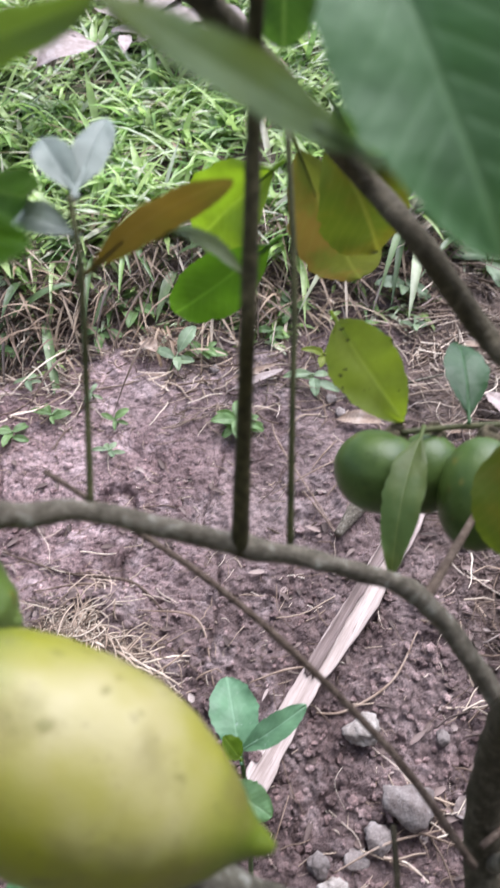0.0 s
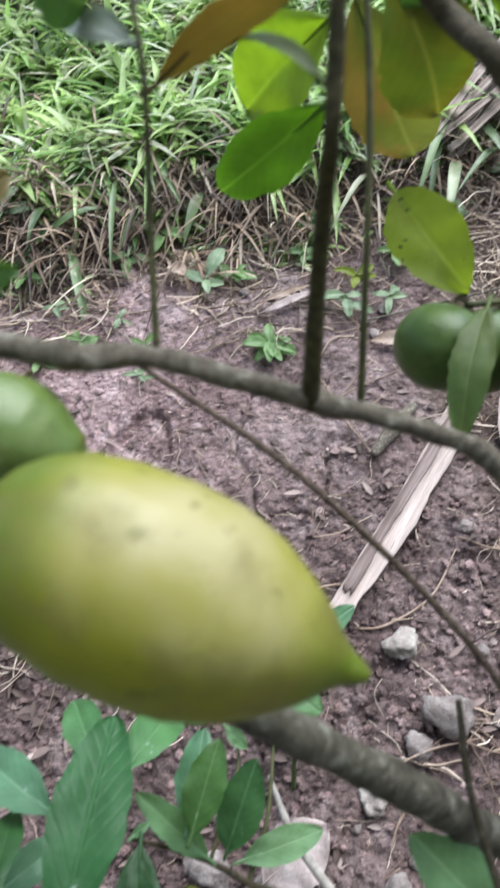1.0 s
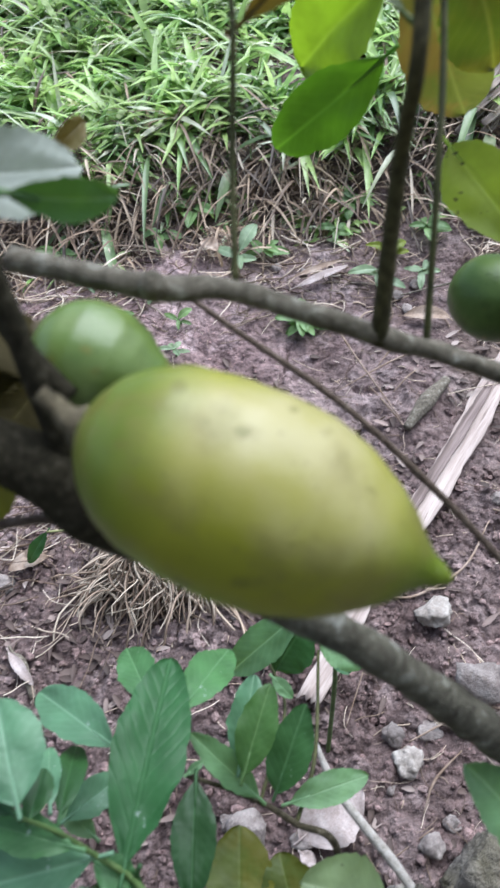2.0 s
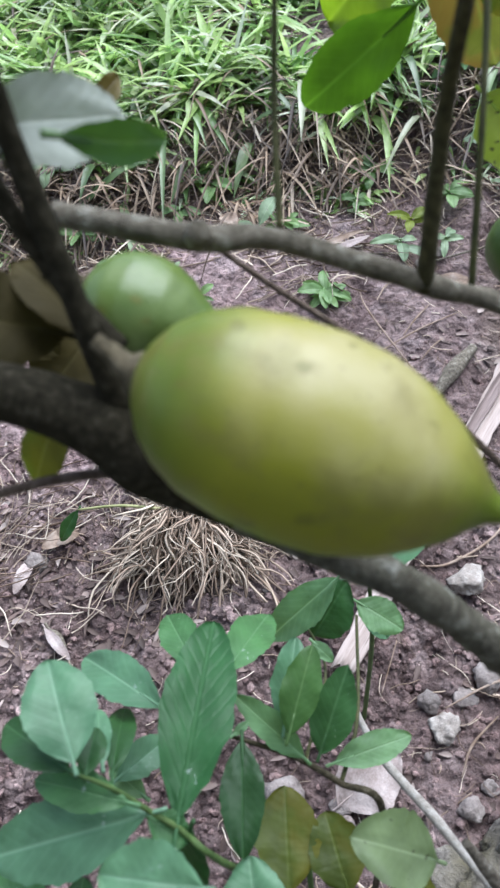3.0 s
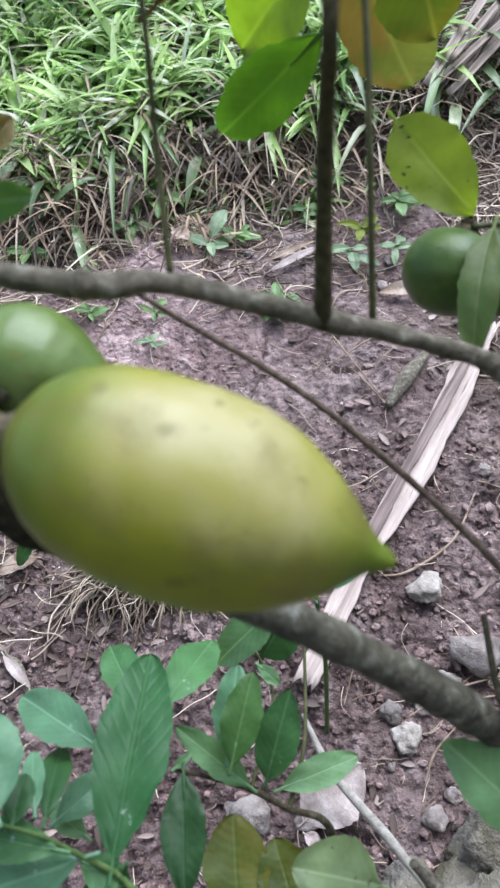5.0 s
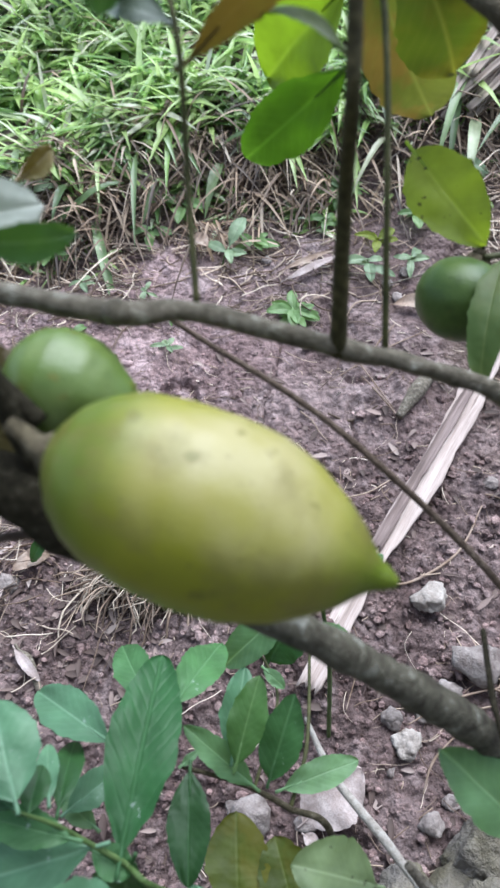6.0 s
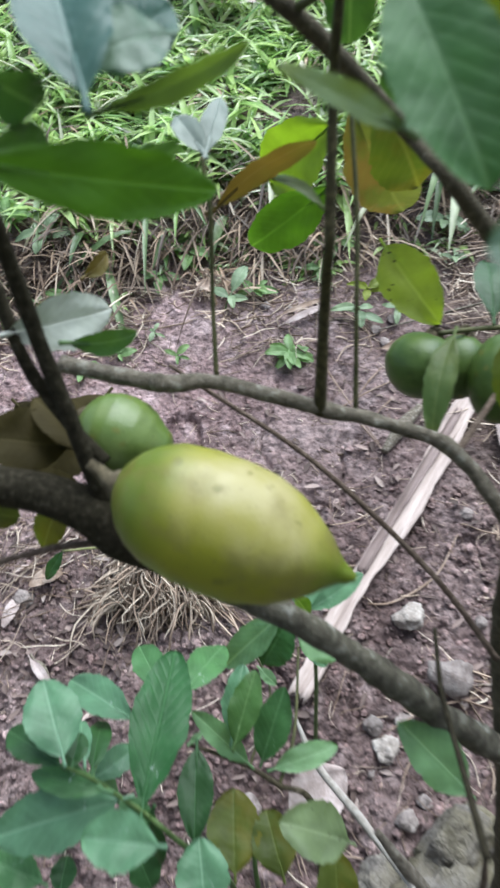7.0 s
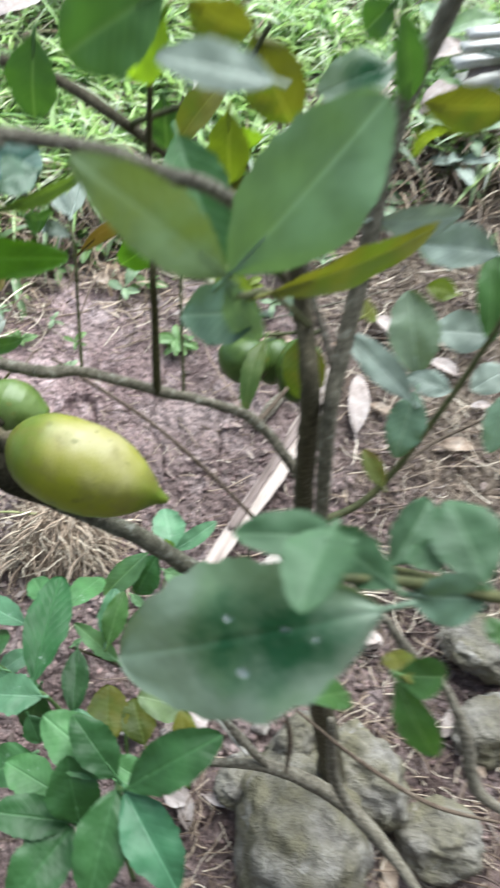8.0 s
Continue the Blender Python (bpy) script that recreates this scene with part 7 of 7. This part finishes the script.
stick([on(0.1040, 0.6790, 0.01), on(0.1980, 0.6940, 0.02), on(0.3030, 0.7090, 0.02)], 0.0018, BARK_GREY, "dry stick lying in the litter")
stick([on(0.0930, 0.4890, 0.006), on(0.1160, 0.5190, 0.008), on(0.1410, 0.5500, 0.006)], 0.0092, BARK_GREY, "curled piece of grey-brown bark on the soil")
stick([on(0.0260, 0.5510, 0.004), on(0.0830, 0.5770, 0.01), on(0.1350, 0.6020, 0.004)], 0.001, DRY, "thin pale straw stalk on the soil")
stick([on(0.0710, 0.5780, 0.004), on(0.0860, 0.5970, 0.008), on(0.1030, 0.6190, 0.004)], 0.0012, DRY, "thin pale straw stalk on the soil")
stick([on(0.0850, 0.5420, 0.004), on(0.1000, 0.5550, 0.008), on(0.1110, 0.5650, 0.004)], 0.001, DRY, "thin pale straw stalk on the soil")
stick([on(-0.2850, 0.2710, 0.006), on(-0.2690, 0.2600, 0.01), on(-0.2530, 0.2310, 0.006)], 0.005, BARK_GREY, "grey-brown stick lying on the soil")
stick([(0.0229, 0.0265, 0.2070), (0.0724, 0.0201, 0.2067), (0.1164, 0.0058, 0.1863), (0.1492, -0.0207, 0.1746), (0.1791, -0.0664, 0.1722)], 0.0062, BARK_GREY, "bleached grey branch lying over the rocks")
stick([(0.1046, 0.0129, 0.3148), (0.1157, 0.0050, 0.2282), (0.1323, -0.0132, 0.1942)], 0.0048, BARK_GREY, "bleached grey branch stub over the rocks")
stick([(0.0301, 0.0473, 0.2574), (0.0507, 0.0316, 0.2305), (0.0723, 0.0183, 0.2061)], 0.0042, BARK_GREY, "bleached thin branch over the rocks")
stick([(0.0777, 0.0260, 0.2946), (0.0833, 0.0227, 0.2510), (0.0819, 0.0127, 0.2157)], 0.0022, BARK, "thin dark twig standing by the rocks")
stick([(0.0776, 0.0011, 0.3605), (0.1148, -0.0168, 0.3276), (0.1590, -0.0395, 0.3099), (0.2045, -0.0503, 0.3004)], 0.0016, BARK, "thin brown twig hanging over the rocks")
stick([(0.1754, 0.0262, 0.3381), (0.1909, 0.0029, 0.3116), (0.2019, -0.0210, 0.2744), (0.2225, -0.0372, 0.2666)], 0.0050, BARK_GREY, "crooked grey stick in the litter")
stick([(0.1255, 0.0293, 0.4165), (0.1436, 0.0241, 0.3843), (0.1659, 0.0340, 0.3385)], 0.0040, BARK_GREY, "grey dead twig in the litter")
stick([(-0.0142, 0.1429, 0.1844), (0.0004, 0.1067, 0.1918), (0.0262, 0.0661, 0.2114), (0.0531, 0.0200, 0.2340)], 0.0028, BLEACHED, "bleached thin stalk leaning over the soil")
strip("dry_frond", on(0.2060, 0.9250, 0.012), on(0.3410, 1.0420, 0.030), 0.0110, 0.002, FROND, "bleached dry frond lying on the bank", "dry frond", 5.0, 0.3, 0.3, 0.0, 14)
strip("dry_frond", on(0.2010, 0.9500, 0.015), on(0.3590, 1.0960, 0.034), 0.0079, 0.002, FROND, "bleached dry frond lying on the bank", "dry frond", 6.0, 0.3, 0.3, 0.0, 14)
strip("dry_frond", on(0.2400, 0.9240, 0.018), on(0.3520, 1.0610, 0.038), 0.0111, 0.002, FROND, "bleached dry frond lying on the bank", "dry frond", 7.0, 0.3, 0.3, 0.0, 14)
strip("dry_frond", on(0.2020, 0.9220, 0.021), on(0.3510, 1.0530, 0.042), 0.0119, 0.002, FROND, "bleached dry frond lying on the bank", "dry frond", 8.0, 0.3, 0.3, 0.0, 14)
strip("dry_frond", on(0.2290, 0.9440, 0.024), on(0.3470, 1.0430, 0.046), 0.0084, 0.002, FROND, "bleached dry frond lying on the bank", "dry frond", 9.0, 0.3, 0.3, 0.0, 14)
strip("dry_frond", on(0.1950, 0.9120, 0.027), on(0.3390, 1.0240, 0.050), 0.0130, 0.002, FROND, "bleached dry frond lying on the bank", "dry frond", 10.0, 0.3, 0.3, 0.0, 14)
strip("dry_frond", on(0.2250, 0.9060, 0.030), on(0.3350, 1.0120, 0.054), 0.0096, 0.002, FROND, "bleached dry frond lying on the bank", "dry frond", 11.0, 0.3, 0.3, 0.0, 14)
strip("dry_frond", on(0.2350, 0.9070, 0.033), on(0.3510, 1.1180, 0.058), 0.0077, 0.002, FROND, "bleached dry frond lying on the bank", "dry frond", 12.0, 0.3, 0.3, 0.0, 14)
strip("dry_frond", on(0.2390, 0.9260, 0.036), on(0.3540, 1.0900, 0.062), 0.0101, 0.002, FROND, "bleached dry frond lying on the bank", "dry frond", 13.0, 0.3, 0.3, 0.0, 14)
strip("dry_frond", on(0.2140, 0.9330, 0.039), on(0.3450, 1.0440, 0.066), 0.0132, 0.002, FROND, "bleached dry frond lying on the bank", "dry frond", 14.0, 0.3, 0.3, 0.0, 14)
strip("dry_frond", on(0.2240, 0.9060, 0.042), on(0.3370, 0.9830, 0.070), 0.0114, 0.002, FROND, "bleached dry frond lying on the bank", "dry frond", 15.0, 0.3, 0.3, 0.0, 14)
strip("dry_frond", on(0.2010, 0.9120, 0.045), on(0.3410, 0.9950, 0.074), 0.0106, 0.002, FROND, "bleached dry frond lying on the bank", "dry frond", 16.0, 0.3, 0.3, 0.0, 14)
strip("dry_frond", on(0.2300, 0.9370, 0.048), on(0.3490, 1.0460, 0.078), 0.0083, 0.002, FROND, "bleached dry frond lying on the bank", "dry frond", 17.0, 0.3, 0.3, 0.0, 14)
strip("dry_frond", on(0.1960, 0.9120, 0.051), on(0.3670, 1.1240, 0.082), 0.0124, 0.002, FROND, "bleached dry frond lying on the bank", "dry frond", 18.0, 0.3, 0.3, 0.0, 14)
strip("board", (0.4310, 1.1040, 0.2740), (0.8860, 1.1980, 0.3180), 0.1, 0.012, PAINTED, "whitish weathered board lying beyond the grass", "board", 11.0, 0.0, 0.02, 0.0, 12, 0.02, 0.15)
strip("board", (0.4650, 1.1200, 0.3190), (0.8560, 1.1680, 0.3510), 0.03, 0.012, PAINTED, "whitish weathered board lying beyond the grass", "board", 12.0, 0.0, 0.02, 0.0, 12, 0.02, 0.15)
strip("board", (0.4690, 1.1070, 0.3470), (0.8340, 1.1460, 0.3760), 0.025, 0.012, PAINTED, "whitish weathered board lying beyond the grass", "board", 13.0, 0.0, 0.02, 0.0, 12, 0.02, 0.15)
strip("board", (0.4670, 1.0880, 0.3740), (0.8100, 1.1210, 0.4010), 0.025, 0.012, PAINTED, "whitish weathered board lying beyond the grass", "board", 14.0, 0.0, 0.02, 0.0, 12, 0.02, 0.15)
weed((0.50, 1.25), 9, 0.11, WEED_PALE, "broad-leaved pale weed in the litter", 31)
weed((0.62, 1.15), 11, 0.12, LEAF_PALE, "broad-leaved pale weed in the litter", 32)
weed((0.45, 0.95), 9, 0.07, LEAF_PALE, "broad-leaved pale weed in the litter", 33)
def hollow_log(start, end, radius, label):
    """A short rotten log: an uneven bark tube with a ragged, hollow near end."""
    a, b = Vector(start), Vector(end)
    x = (b - a).normalized()
    y = Vector((0, 0, 1)).cross(x).normalized()
    z = x.cross(y)
    verts, faces, sides, rings = [], [], 28, 12
    profile = [(1.0 - k / rings, 1.0) for k in range(rings + 1)] + [(0.02, 0.86), (0.12, 0.74), (0.35, 0.70), (0.6, 0.62)]
    for s, r in profile:
        for k in range(sides):
            t = 2 * math.pi * k / sides
            o = y * math.cos(t) + z * math.sin(t)
            ragged = 0.10 * noise.noise(o * 2.3 + Vector((7, 0, 0))) * max(0.0, 1 - 4 * s)
            swell = 1 + 0.16 * noise.noise(o * 1.8 + x * s * 2.0) + 0.07 * noise.noise(o * 6.0 + x * s * 5.0)
            verts.append(a + x * ((s + ragged) * (b - a).length) + o * radius * r * swell)
    for i in range(len(profile) - 1):
        for k in range(sides):
            p, q = i * sides + k, i * sides + (k + 1) % sides
            faces.append((p, q, q + sides, p + sides))
    faces.append(tuple(range(sides))[::-1])
    faces.append(tuple(range(len(verts) - sides, len(verts))))
    return tagged(new("log", mesh_of("log", verts, faces, BARK_LOWER)), label, "log")


hollow_log((-0.190, 1.545, 0.345), (-0.235, 1.86, 0.410), 0.058, "hollow rotten dark log among dry leaves beyond the grass")
for k in range(16):
    x, y, a, size = rng.normal(-0.17, 0.075), rng.normal(1.46, 0.07), rng.uniform(0, 6.28), rng.uniform(0.05, 0.10)
    dry_leaf(x, y, x + math.cos(a) * size, y + math.sin(a) * size, size * rng.uniform(0.3, 0.6), PALE_DRY, rng.uniform(0.06, 0.10), rng.uniform(0.02, 0.15), "large bleached dry leaf lying in the grass")
for k in range(14):
    x, y, a, size = rng.uniform(0.0, 0.32), rng.uniform(-0.04, 0.10), rng.uniform(0, 6.28), rng.uniform(0.012, 0.03)
    dry_leaf(x, y, x + math.cos(a) * size, y + math.sin(a) * size, size * rng.uniform(0.3, 0.55), PALE_DRY if k % 2 else DRY, 0.006, rng.uniform(0.02, 0.15), "curled dry brown leaf on the ground")
sprig = thing("fallen_sprig", (-0.19, 0.39, 0.09), "small yellow-green fallen sprig on the straw", "sprig")
stem("stem", sprig, SPRIG, (0.0016, 0.0014, 0.0011), [(-0.1680, 0.3590, 0.0860), (-0.2115, 0.3615, 0.0900), (-0.2550, 0.3640, 0.0820)])
leaf(sprig, SAP_DARK, (-0.2550, 0.3640, 0.0820), (-0.2790, 0.3510, 0.0480), 0.014, (0.1, -0.5, 0.8), 0.06)
